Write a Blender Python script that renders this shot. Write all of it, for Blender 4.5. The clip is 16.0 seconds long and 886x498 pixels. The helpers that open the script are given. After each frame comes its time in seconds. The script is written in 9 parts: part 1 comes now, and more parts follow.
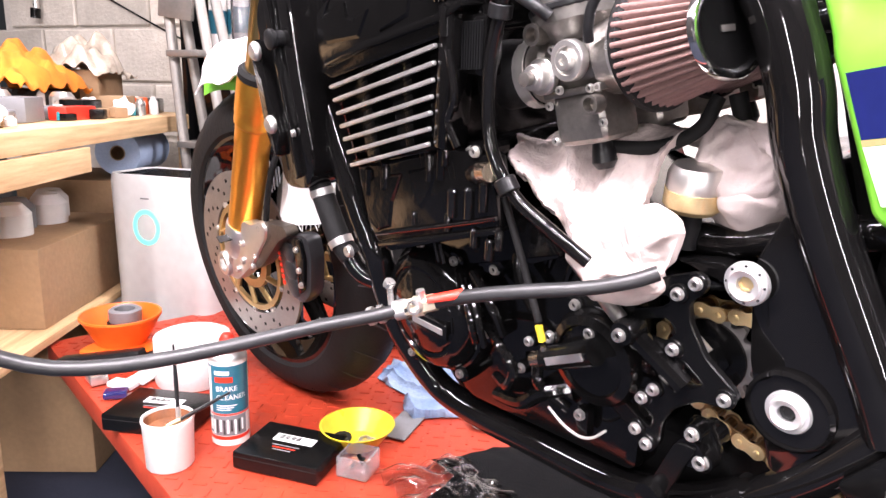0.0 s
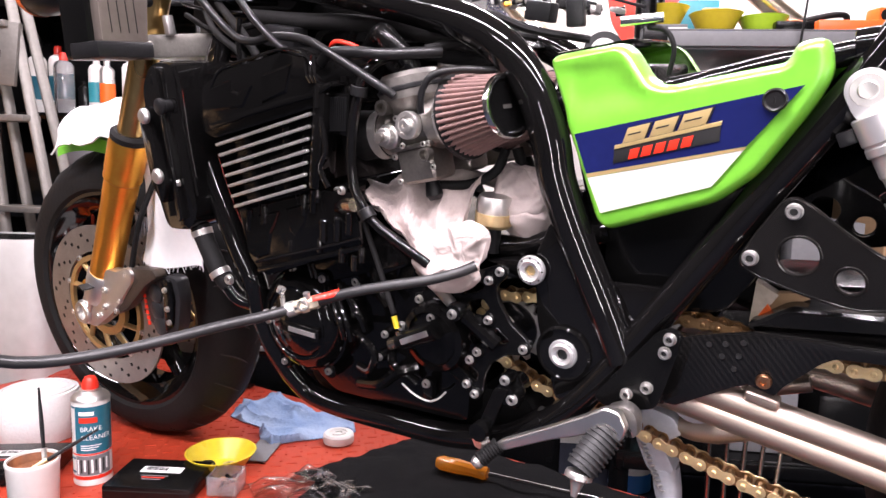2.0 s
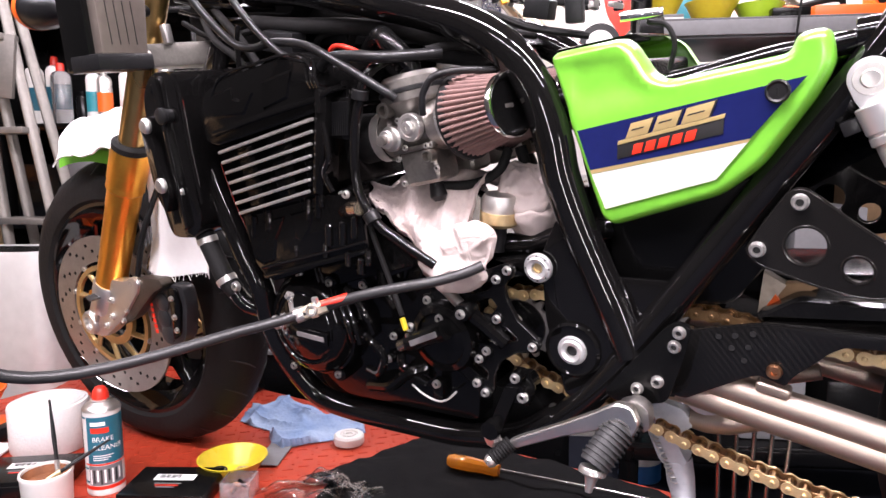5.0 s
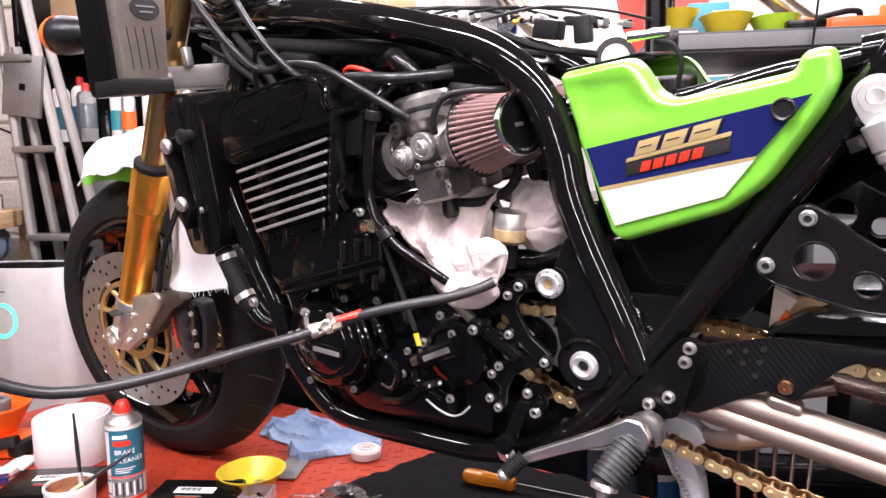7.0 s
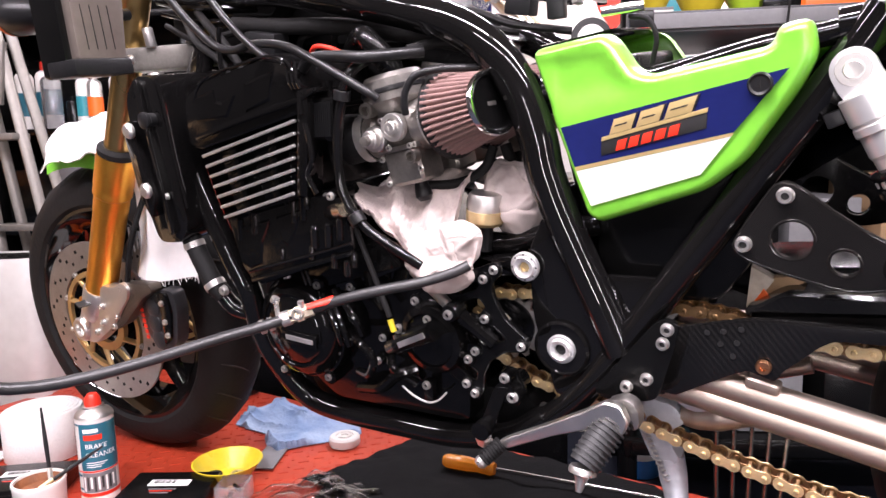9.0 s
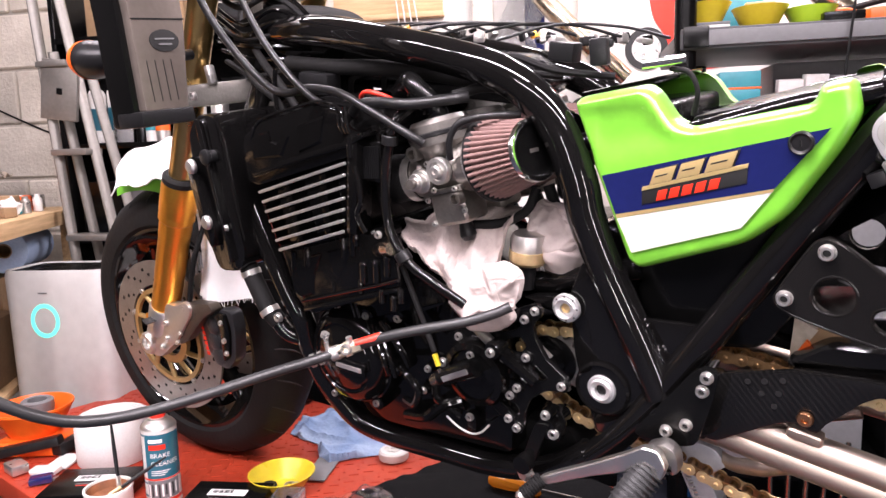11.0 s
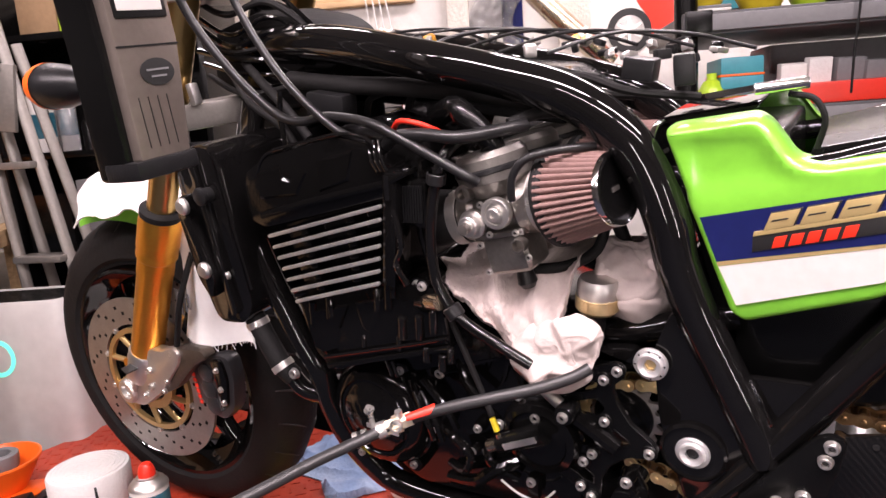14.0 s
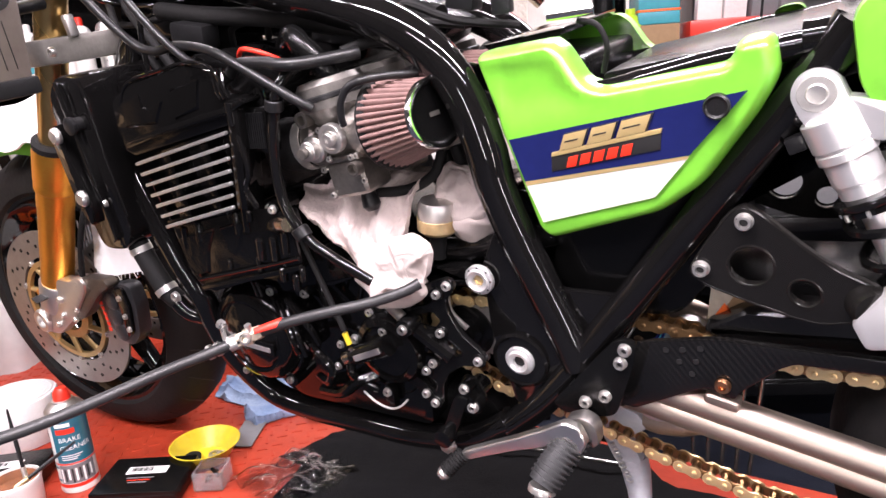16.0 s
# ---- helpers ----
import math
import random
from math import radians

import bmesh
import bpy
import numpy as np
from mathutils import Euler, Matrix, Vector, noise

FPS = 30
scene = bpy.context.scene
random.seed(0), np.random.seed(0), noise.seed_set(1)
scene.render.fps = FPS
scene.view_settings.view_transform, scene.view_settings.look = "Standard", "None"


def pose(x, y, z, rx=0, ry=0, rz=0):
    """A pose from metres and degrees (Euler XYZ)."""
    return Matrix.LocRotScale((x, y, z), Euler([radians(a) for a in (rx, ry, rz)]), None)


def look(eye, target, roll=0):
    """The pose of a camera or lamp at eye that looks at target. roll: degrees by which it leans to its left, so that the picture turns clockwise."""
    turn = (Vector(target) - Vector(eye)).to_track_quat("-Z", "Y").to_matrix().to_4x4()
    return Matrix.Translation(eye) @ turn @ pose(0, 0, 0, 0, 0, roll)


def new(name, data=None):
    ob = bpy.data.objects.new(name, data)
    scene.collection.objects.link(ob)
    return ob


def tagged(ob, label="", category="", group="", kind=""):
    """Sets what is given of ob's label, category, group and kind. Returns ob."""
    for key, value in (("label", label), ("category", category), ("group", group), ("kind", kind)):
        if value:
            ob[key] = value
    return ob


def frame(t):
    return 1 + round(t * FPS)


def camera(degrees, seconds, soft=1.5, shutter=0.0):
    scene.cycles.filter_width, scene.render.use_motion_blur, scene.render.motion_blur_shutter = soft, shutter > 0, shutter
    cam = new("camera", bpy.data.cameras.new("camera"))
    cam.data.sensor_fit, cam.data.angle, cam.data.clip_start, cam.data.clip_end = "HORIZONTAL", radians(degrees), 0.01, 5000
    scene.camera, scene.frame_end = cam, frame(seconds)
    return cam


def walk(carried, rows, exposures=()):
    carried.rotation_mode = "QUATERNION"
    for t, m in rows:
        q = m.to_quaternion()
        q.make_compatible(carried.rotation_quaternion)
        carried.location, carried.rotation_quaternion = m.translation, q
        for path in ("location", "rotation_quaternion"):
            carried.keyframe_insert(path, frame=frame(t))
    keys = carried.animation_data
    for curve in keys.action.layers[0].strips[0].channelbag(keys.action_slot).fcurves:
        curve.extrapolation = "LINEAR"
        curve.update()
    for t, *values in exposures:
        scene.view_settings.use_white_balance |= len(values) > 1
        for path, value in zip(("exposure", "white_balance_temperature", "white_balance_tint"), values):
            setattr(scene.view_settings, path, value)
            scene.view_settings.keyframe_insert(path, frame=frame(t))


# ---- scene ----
cam = camera(66.0, 16.0)
PATH = [
    (0, (0.184, -0.516, 0.62), (-1.279, 0.771, 0.171), 1.6),
    (0.5, (0.272, -0.58, 0.62), (-1.163, 0.795, 0.402), 1.7),
    (1, (0.31, -0.662, 0.608), (-0.879, 0.937, 0.434), 1.7),
    (1.5, (0.308, -0.702, 0.607), (-0.827, 0.935, 0.424), 1.1),
    (2, (0.303, -0.721, 0.601), (-0.785, 0.94, 0.36), 1.5),
    (2.5, (0.305, -0.726, 0.603), (-0.76, 0.954, 0.4), 0.4),
    (3, (0.306, -0.722, 0.602), (-0.711, 0.982, 0.352), -0.0),
    (3.5, (0.303, -0.721, 0.603), (-0.755, 0.957, 0.351), -0.5),
    (4, (0.301, -0.719, 0.605), (-0.767, 0.955, 0.368), -0.3),
    (4.2, (0.299, -0.72, 0.605), (-0.773, 0.95, 0.36), -0.3),
    (6.3, (0.298, -0.729, 0.61), (-0.829, 0.905, 0.367), -0.9),
    (6.5, (0.303, -0.729, 0.61), (-0.832, 0.902, 0.386), -0.8),
    (7, (0.312, -0.73, 0.613), (-0.827, 0.9, 0.397), -0.9),
    (7.5, (0.308, -0.726, 0.612), (-0.814, 0.915, 0.387), -1.1),
    (8, (0.306, -0.716, 0.61), (-0.798, 0.932, 0.352), -1.5),
    (8.2, (0.305, -0.711, 0.609), (-0.781, 0.947, 0.343), -1.6),
    (10.3, (0.321, -0.71, 0.611), (-0.786, 0.937, 0.362), -1.6),
    (10.5, (0.324, -0.711, 0.62), (-0.808, 0.915, 0.346), -1.4),
    (11, (0.329, -0.715, 0.664), (-0.889, 0.848, 0.395), -1.7),
    (11.5, (0.322, -0.685, 0.694), (-0.96, 0.81, 0.343), -2.1),
    (12, (0.295, -0.625, 0.722), (-1.101, 0.757, 0.348), -1.1),
    (12.5, (0.225, -0.641, 0.747), (-1.042, 0.866, 0.396), -3.8),
    (13, (0.184, -0.672, 0.743), (-1.012, 0.902, 0.437), -4.9),
    (13.5, (0.167, -0.676, 0.739), (-0.955, 0.946, 0.407), -4.3),
    (14, (0.16, -0.674, 0.735), (-0.935, 0.964, 0.387), -4.0),
    (14.5, (0.17, -0.669, 0.731), (-0.873, 0.99, 0.327), -4.1),
    (15, (0.185, -0.67, 0.729), (-0.827, 1.004, 0.313), -4.0),
    (15.5, (0.226, -0.656, 0.713), (-0.621, 1.073, 0.17), -4.4),
    (16, (0.317, -0.633, 0.71), (-0.731, 0.993, 0.201), -4.1),
]
walk(cam, [(t, look(eye, target, roll)) for t, eye, target, roll in PATH], exposures=[(0.0, 0.66, 6500, 12), (0.5, 0.32, 6500, 14), (1.0, 0.0, 6500, 14), (2.0, -0.03, 6500, 14), (8.0, 0.0, 6500, 14), (10.5, 0.06, 6500, 15), (11.0, -0.05, 6600, 15), (12.5, -0.46, 7000, 19), (13.0, -0.52, 7000, 19), (13.7, -0.4, 7000, 19), (14.5, -0.4, 7000, 19), (15.2, -0.15, 6700, 16), (16.0, 0.0, 6550, 14)])

# ---------------------------------------------------------------- light
EXPOSURE = 0.0
world = bpy.data.worlds.new("world")
scene.world = world
world.use_nodes = True
world.node_tree.nodes["Background"].inputs[0].default_value = (0.9, 0.92, 1.0, 1)
world.node_tree.nodes["Background"].inputs[1].default_value = 0.02
scene.view_settings.exposure = EXPOSURE

ROOM = pose(0, 0, 0, 0, 0, 27.0)          # the room stands at 27 degrees to the motorcycle
FLOOR = -0.40                             # the lift's top is at z = 0


def area_lamp(name, m, sx, sy, watts, colour):
    data = bpy.data.lights.new(name, "AREA")
    data.shape, data.size, data.size_y, data.energy, data.color = "RECTANGLE", sx, sy, watts, colour
    ob = new(name, data)
    ob.matrix_world = m
    return ob


# all unseen; the -2.05 tube and both at v -1.75 added for highlights
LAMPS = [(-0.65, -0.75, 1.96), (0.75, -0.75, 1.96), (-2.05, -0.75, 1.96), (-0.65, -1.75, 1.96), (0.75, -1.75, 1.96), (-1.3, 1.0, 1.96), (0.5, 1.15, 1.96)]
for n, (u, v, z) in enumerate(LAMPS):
    area_lamp("unseen_tube_light", ROOM @ pose(u, v, z - 0.05), 1.25, 0.07, (80, 74, 44, 34, 34, 20, 56)[n], (1.0, 0.92, 0.99))
UPRIGHTS = [(1.75, -3.16), (-0.55, -3.16)]          # unseen upright battens added on the front wall, for streaks in the black paint
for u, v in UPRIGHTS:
    area_lamp("added_batten_light", ROOM @ pose(u, v + 0.085, 0.42) @ pose(0, 0, 0, 90, 0, 0), 0.075, 1.3, 26, (1.0, 0.94, 0.96))


# ---------------------------------------------------------------- materials
def material(name, base, rough=0.5, metal=0.0, var=0.12, scale=8.0, bump=0.0, bump_scale=60.0, coat=0.0, second=None, amount=0.5, stretch=(1, 1, 1), rough_var=0.1, transmission=0.0, island=False, spec=0.5):
    m = bpy.data.materials.new(name)
    m.use_nodes = True
    nt = m.node_tree
    n, l = nt.nodes, nt.links
    b = n["Principled BSDF"]
    b.inputs["Roughness"].default_value, b.inputs["Metallic"].default_value = rough, metal
    b.inputs["Coat Weight"].default_value, b.inputs["Coat Roughness"].default_value = coat, 0.06
    b.inputs["Transmission Weight"].default_value = transmission
    b.inputs["Specular IOR Level"].default_value = spec
    tc, mp = n.new("ShaderNodeTexCoord"), n.new("ShaderNodeMapping")
    mp.inputs["Scale"].default_value = stretch
    l.new(tc.outputs["Object"], mp.inputs[0])
    nz = n.new("ShaderNodeTexNoise")
    nz.inputs["Scale"].default_value, nz.inputs["Detail"].default_value = scale, 6
    l.new(mp.outputs[0], nz.inputs["Vector"])
    fine = n.new("ShaderNodeTexNoise")
    fine.inputs["Scale"].default_value, fine.inputs["Detail"].default_value = scale * 11, 4
    l.new(mp.outputs[0], fine.inputs["Vector"])
    ramp = n.new("ShaderNodeValToRGB")
    ramp.color_ramp.elements[0].position, ramp.color_ramp.elements[1].position = 0.5 - amount / 2, 0.5 + amount / 2
    lo = [max(0, c * (1 - var)) for c in base]
    hi = [min(1, c * (1 + var)) for c in (second or base)]
    ramp.color_ramp.elements[0].color, ramp.color_ramp.elements[1].color = (*lo, 1), (*hi, 1)
    l.new(nz.outputs[0], ramp.inputs[0])
    mix = n.new("ShaderNodeMixRGB")
    mix.blend_type, mix.inputs[0].default_value = "OVERLAY", 0.12 + var * 0.3
    l.new(ramp.outputs[0], mix.inputs[1])
    l.new(fine.outputs[0], mix.inputs[2])
    out = mix.outputs[0]
    if island:
        info, hsv, mr = n.new("ShaderNodeObjectInfo"), n.new("ShaderNodeHueSaturation"), n.new("ShaderNodeMapRange")
        mr.inputs["To Min"].default_value, mr.inputs["To Max"].default_value = 0.8, 1.2
        l.new(info.outputs["Random"], mr.inputs[0])
        l.new(mr.outputs[0], hsv.inputs["Value"])
        l.new(out, hsv.inputs["Color"])
        out = hsv.outputs[0]
    l.new(out, b.inputs["Base Color"])
    rr = n.new("ShaderNodeMapRange")
    rr.inputs["To Min"].default_value, rr.inputs["To Max"].default_value = max(0.02, rough - rough_var), min(1, rough + rough_var)
    l.new(nz.outputs[0], rr.inputs[0])
    l.new(rr.outputs[0], b.inputs["Roughness"])
    if bump:
        bn, bp = n.new("ShaderNodeTexNoise"), n.new("ShaderNodeBump")
        bn.inputs["Scale"].default_value, bn.inputs["Detail"].default_value = bump_scale, 5
        l.new(mp.outputs[0], bn.inputs["Vector"])
        bp.inputs["Strength"].default_value, bp.inputs["Distance"].default_value = bump, 0.01
        l.new(bn.outputs[0], bp.inputs["Height"])
        l.new(bp.outputs[0], b.inputs["Normal"])
    return m


GLOSS = material("gloss_black", (0.0042, 0.004, 0.004), 0.055, var=0.25, bump=0.005, bump_scale=14, rough_var=0.03, spec=0.45)
ENGINE = material("engine_black", (0.003, 0.0029, 0.0029), 0.1, var=0.3, bump=0.025, bump_scale=90, rough_var=0.05, spec=0.3)
MATTE = material("matte_black", (0.004, 0.004, 0.004), 0.6, var=0.3, bump=0.05, bump_scale=90, spec=0.12)
CALIPER = material("caliper_grey", (0.02, 0.02, 0.0215), 0.4, 0.2, var=0.25, scale=20, bump=0.05, bump_scale=200)
BRONZE = material("dark_bronze", (0.1, 0.082, 0.068), 0.4, 0.8, var=0.25, scale=20, bump=0.06, bump_scale=200)
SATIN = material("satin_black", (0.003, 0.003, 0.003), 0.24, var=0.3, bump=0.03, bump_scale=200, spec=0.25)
PLASTIC = material("black_plastic", (0.009, 0.009, 0.0095), 0.34, var=0.2, bump=0.06, bump_scale=300, spec=0.3)
RUBBER = material("rubber", (0.0085, 0.0083, 0.0083), 0.66, var=0.35, bump=0.12, bump_scale=120, spec=0.18)
PEG = material("grey_peg_rubber", (0.03, 0.03, 0.031), 0.5, var=0.25, bump=0.06, bump_scale=200, spec=0.35)
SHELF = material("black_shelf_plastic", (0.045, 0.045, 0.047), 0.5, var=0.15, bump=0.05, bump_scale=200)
FUEL_HOSE = material("fuel_hose_rubber", (0.02, 0.02, 0.0205), 0.38, var=0.2, bump=0.04, bump_scale=200)
HOSE = material("hose_rubber", (0.011, 0.011, 0.0115), 0.34, var=0.2, bump=0.04, bump_scale=200, spec=0.4)
GOLD = material("gold_anodised", (0.88, 0.43, 0.065), 0.4, 1.0, var=0.06, scale=14, bump=0.02, bump_scale=300, rough_var=0.05)
BRASSY = material("gold_coated_tube", (0.62, 0.42, 0.16), 0.3, 1.0, var=0.1, stretch=(1, 1, 0.2))
CHAIN = material("gold_chain", (0.78, 0.6, 0.32), 0.34, 0.75, var=0.25, scale=40)
CHAIN_DARK = material("oiled_chain", (0.16, 0.09, 0.04), 0.32, 0.9, var=0.4, scale=60)
SWINGARM = material("champagne_aluminium", (0.5, 0.42, 0.355), 0.45, 1.0, var=0.1, scale=10, bump=0.03, bump_scale=150, stretch=(0.15, 1, 1))
CARRIER = material("pale_gold_carrier", (0.52, 0.36, 0.16), 0.42, 0.85, var=0.1, scale=30)
STAND = material("stand_steel", (0.52, 0.53, 0.57), 0.4, 0.5, var=0.2, scale=14)
ALU = material("brushed_aluminium", (0.7, 0.68, 0.65), 0.42, 1.0, var=0.12, scale=10, bump=0.03, bump_scale=150)
CAST = material("cast_aluminium", (0.42, 0.4, 0.375), 0.33, 0.95, var=0.25, scale=20, bump=0.08, bump_scale=260)
CARB = material("dull_carburettor_alloy", (0.27, 0.25, 0.228), 0.36, 0.9, var=0.3, scale=24, bump=0.1, bump_scale=260)
CAST_DARK = material("dull_cast_cover", (0.15, 0.14, 0.128), 0.42, 0.7, var=0.25, scale=20, bump=0.08, bump_scale=260)
CHAIN_OIL = material("oily_chain_plates", (0.3, 0.18, 0.085), 0.35, 0.85, var=0.35, scale=60)
CHROME = material("polished_steel", (0.75, 0.74, 0.72), 0.1, 1.0, var=0.06)
STEEL = material("zinc_steel", (0.62, 0.6, 0.57), 0.3, 0.85, var=0.2, scale=40)
FINEDGE = material("machined_fin_edge", (0.74, 0.71, 0.69), 0.35, 0.85, var=0.15, scale=30)
GREEN = material("lime_green_paint", (0.165, 0.5, 0.04), 0.32, var=0.04, coat=0.9, rough_var=0.04)
BLUE = material("blue_decal", (0.009, 0.013, 0.08), 0.18, var=0.08, coat=0.6, rough_var=0.04)
WHITE = material("white_decal", (0.66, 0.62, 0.585), 0.22, var=0.03, coat=0.5)
BADGE_GOLD = material("badge_gold", (0.6, 0.45, 0.2), 0.35, 0.5, var=0.08)
BADGE_RED = material("badge_red", (0.7, 0.03, 0.012), 0.35, var=0.05)
PLEAT = material("filter_pleats", (0.185, 0.108, 0.097), 0.85, var=0.2, scale=60, bump=0.2, bump_scale=400)
TOWEL = material("white_towel", (0.47, 0.395, 0.365), 0.95, var=0.08, scale=9, second=(0.53, 0.455, 0.43), bump=0.14, bump_scale=480)
RAG = material("white_rag", (0.8, 0.79, 0.77), 0.9, var=0.05, scale=12, bump=0.25, bump_scale=500)
LIFT_RED = material("red_lift_paint", (0.3, 0.024, 0.012), 0.42, var=0.25, scale=5, second=(0.42, 0.05, 0.02), amount=0.6, bump=0.05, bump_scale=60)
CONCRETE = material("concrete_blocks", (0.48, 0.435, 0.37), 0.9, var=0.15, scale=5, second=(0.58, 0.53, 0.46), bump=0.5, bump_scale=70, island=True)
MORTAR = material("mortar", (0.54, 0.5, 0.44), 0.95, var=0.12, scale=9, bump=0.4, bump_scale=90)
PLASTER = material("painted_plaster", (0.62, 0.6, 0.56), 0.85, var=0.08, scale=3, bump=0.15, bump_scale=40)
FLOORMAT = material("dark_floor_mat", (0.018, 0.0215, 0.034), 0.85, var=0.2, scale=4, bump=0.2, bump_scale=200, spec=0.25)
CEILING = material("ceiling_paint", (0.2, 0.18, 0.16), 0.9, var=0.06, scale=3)
DARKWALL = material("dark_garage_wall", (0.03, 0.028, 0.027), 0.8, var=0.15, scale=3, bump=0.15, bump_scale=40)
LAMP_FACE = material("lamp_face_plate", (0.19, 0.16, 0.138), 0.38, 0.6, var=0.15, scale=8, bump=0.04, bump_scale=200)
COPPER = material("copper_bolt", (0.7, 0.35, 0.18), 0.3, 1.0, var=0.1, scale=40)
HIVIS = material("orange_fabric", (0.62, 0.17, 0.014), 0.9, var=0.12, scale=7, second=(0.7, 0.23, 0.022), bump=0.3, bump_scale=240)
BEIGE = material("film_over_cardboard", (0.36, 0.29, 0.22), 0.22, var=0.25, scale=14, second=(0.5, 0.44, 0.36), coat=0.6, bump=0.35, bump_scale=45)
SHOCK = material("machined_aluminium", (0.8, 0.79, 0.78), 0.36, 0.75, var=0.05, scale=10, rough_var=0.04)
LEVER = material("worn_polished_alloy", (0.88, 0.86, 0.81), 0.32, 1.0, var=0.08, scale=20, bump=0.015, bump_scale=40)
DISC = material("brake_disc_steel", (0.36, 0.34, 0.32), 0.42, 0.9, var=0.15, scale=30, stretch=(1, 1, 1), bump=0.02, bump_scale=200)
BRASS = material("pale_brass", (0.78, 0.66, 0.5), 0.34, 0.7, var=0.12, scale=40)
WOOD = material("pale_timber", (0.52, 0.33, 0.16), 0.6, var=0.18, scale=6, second=(0.62, 0.43, 0.24), stretch=(1, 14, 14), bump=0.1, bump_scale=40)
CARD = material("brown_cardboard", (0.27, 0.17, 0.09), 0.85, var=0.15, scale=6, bump=0.1, bump_scale=90)
YELLOW = material("yellow_plastic", (0.62, 0.48, 0.03), 0.3, var=0.06)
LIME = material("lime_plastic", (0.45, 0.68, 0.04), 0.3, var=0.06)
ORANGE = material("orange_plastic", (0.85, 0.13, 0.012), 0.4, var=0.08)
RED = material("red_plastic", (0.65, 0.03, 0.015), 0.35, var=0.06)
BLUE_TIN = material("blue_tin_print", (0.015, 0.11, 0.32), 0.3, var=0.12, scale=20)
TEAL = material("teal_plastic", (0.03, 0.25, 0.3), 0.4, var=0.06)
GREY_PL = material("grey_plastic", (0.16, 0.16, 0.165), 0.5, var=0.08, bump=0.05, bump_scale=200)
WHITE_PL = material("white_plastic", (0.66, 0.645, 0.615), 0.35, var=0.03)
PURIFIER = material("white_purifier_shell", (0.5, 0.5, 0.485), 0.4, var=0.04, scale=3)
PAPER = material("white_paper", (0.64, 0.63, 0.61), 0.9, var=0.05, scale=14, bump=0.2, bump_scale=160)
PAPER_BLUE = material("blue_paper", (0.35, 0.45, 0.62), 0.9, var=0.08, scale=14, bump=0.2, bump_scale=160)
GLOVE = material("blue_paper_cloth", (0.17, 0.28, 0.5), 0.9, var=0.15, scale=12, second=(0.3, 0.38, 0.5), bump=0.3, bump_scale=140)
CLOTH_BLACK = material("black_cloth", (0.006, 0.006, 0.0065), 0.9, var=0.3, bump=0.3, bump_scale=300, spec=0.12)
PETROL = material("petrol_blue_print", (0.015, 0.11, 0.16), 0.3, var=0.06)
TEXT_WHITE = material("white_print", (0.8, 0.8, 0.78), 0.4, var=0.03)
PRINT_SHADE_DARK = material("dark_print_and_shade", (0.01, 0.01, 0.01), 0.5, var=0.1)
RUST = material("brown_paste", (0.2, 0.075, 0.03), 0.6, var=0.4, scale=40, bump=0.3, bump_scale=120)
AMBER = material("amber_plastic", (0.75, 0.26, 0.02), 0.15, var=0.1, transmission=0.45, coat=0.4)
CLEAR = material("clear_plastic", (0.85, 0.86, 0.87), 0.12, var=0.03, transmission=0.9)
BAG = material("thin_clear_film", (0.95, 0.95, 0.95), 0.05, var=0.01, transmission=1.0, rough_var=0.02, spec=0.3)
GREEN.node_tree.nodes["Principled BSDF"].inputs["Coat Roughness"].default_value = 0.2
TITAN = material("heat_tinted_pipe", (0.5, 0.38, 0.26), 0.25, 1.0, var=0.3, scale=4, second=(0.62, 0.54, 0.42))
HANGER = material("polished_black_plate", (0.012, 0.0112, 0.0105), 0.2, 0.35, var=0.2, scale=12, bump=0.01, bump_scale=120, rough_var=0.05, spec=0.45)
LADDER = material("ladder_aluminium", (0.25, 0.235, 0.215), 0.45, 0.7, var=0.15, scale=8, bump=0.05, bump_scale=120)


def carbon_weave():
    m = bpy.data.materials.new("carbon_weave")
    m.use_nodes = True
    n, l = m.node_tree.nodes, m.node_tree.links
    b = n["Principled BSDF"]
    tc, mp, wv = n.new("ShaderNodeTexCoord"), n.new("ShaderNodeMapping"), n.new("ShaderNodeTexWave")
    mp.inputs["Rotation"].default_value = (0, radians(38), 0)
    l.new(tc.outputs["Object"], mp.inputs[0])
    l.new(mp.outputs[0], wv.inputs["Vector"])
    wv.inputs["Scale"].default_value, wv.inputs["Distortion"].default_value = 55, 0.6
    ramp = n.new("ShaderNodeValToRGB")
    ramp.color_ramp.elements[0].color, ramp.color_ramp.elements[1].color = (0.003, 0.003, 0.003, 1), (0.0085, 0.008, 0.0077, 1)
    l.new(wv.outputs[0], ramp.inputs[0])
    l.new(ramp.outputs[0], b.inputs["Base Color"])
    b.inputs["Roughness"].default_value, b.inputs["Coat Weight"].default_value = 0.22, 0.35
    b.inputs["Specular IOR Level"].default_value = 0.3
    b.inputs["Coat Roughness"].default_value = 0.05
    return m


CARBON = carbon_weave()


def glow(name, colour, strength):
    m = bpy.data.materials.new(name)
    m.use_nodes = True
    b = m.node_tree.nodes["Principled BSDF"]
    b.inputs["Base Color"].default_value = (*colour, 1)
    b.inputs["Emission Color"].default_value, b.inputs["Emission Strength"].default_value = (*colour, 1), strength
    return m


TUBE_GLOW = glow("fluorescent_tube", (1.0, 0.95, 0.88), 6.0)
RING_GLOW = glow("teal_indicator", (0.1, 0.75, 0.6), 1.3)


# ---------------------------------------------------------------- mesh helpers
def along(p, d):
    """A matrix at p whose z runs along d."""
    return Matrix.Translation(p) @ Vector(d).to_track_quat("Z", "Y").to_matrix().to_4x4()


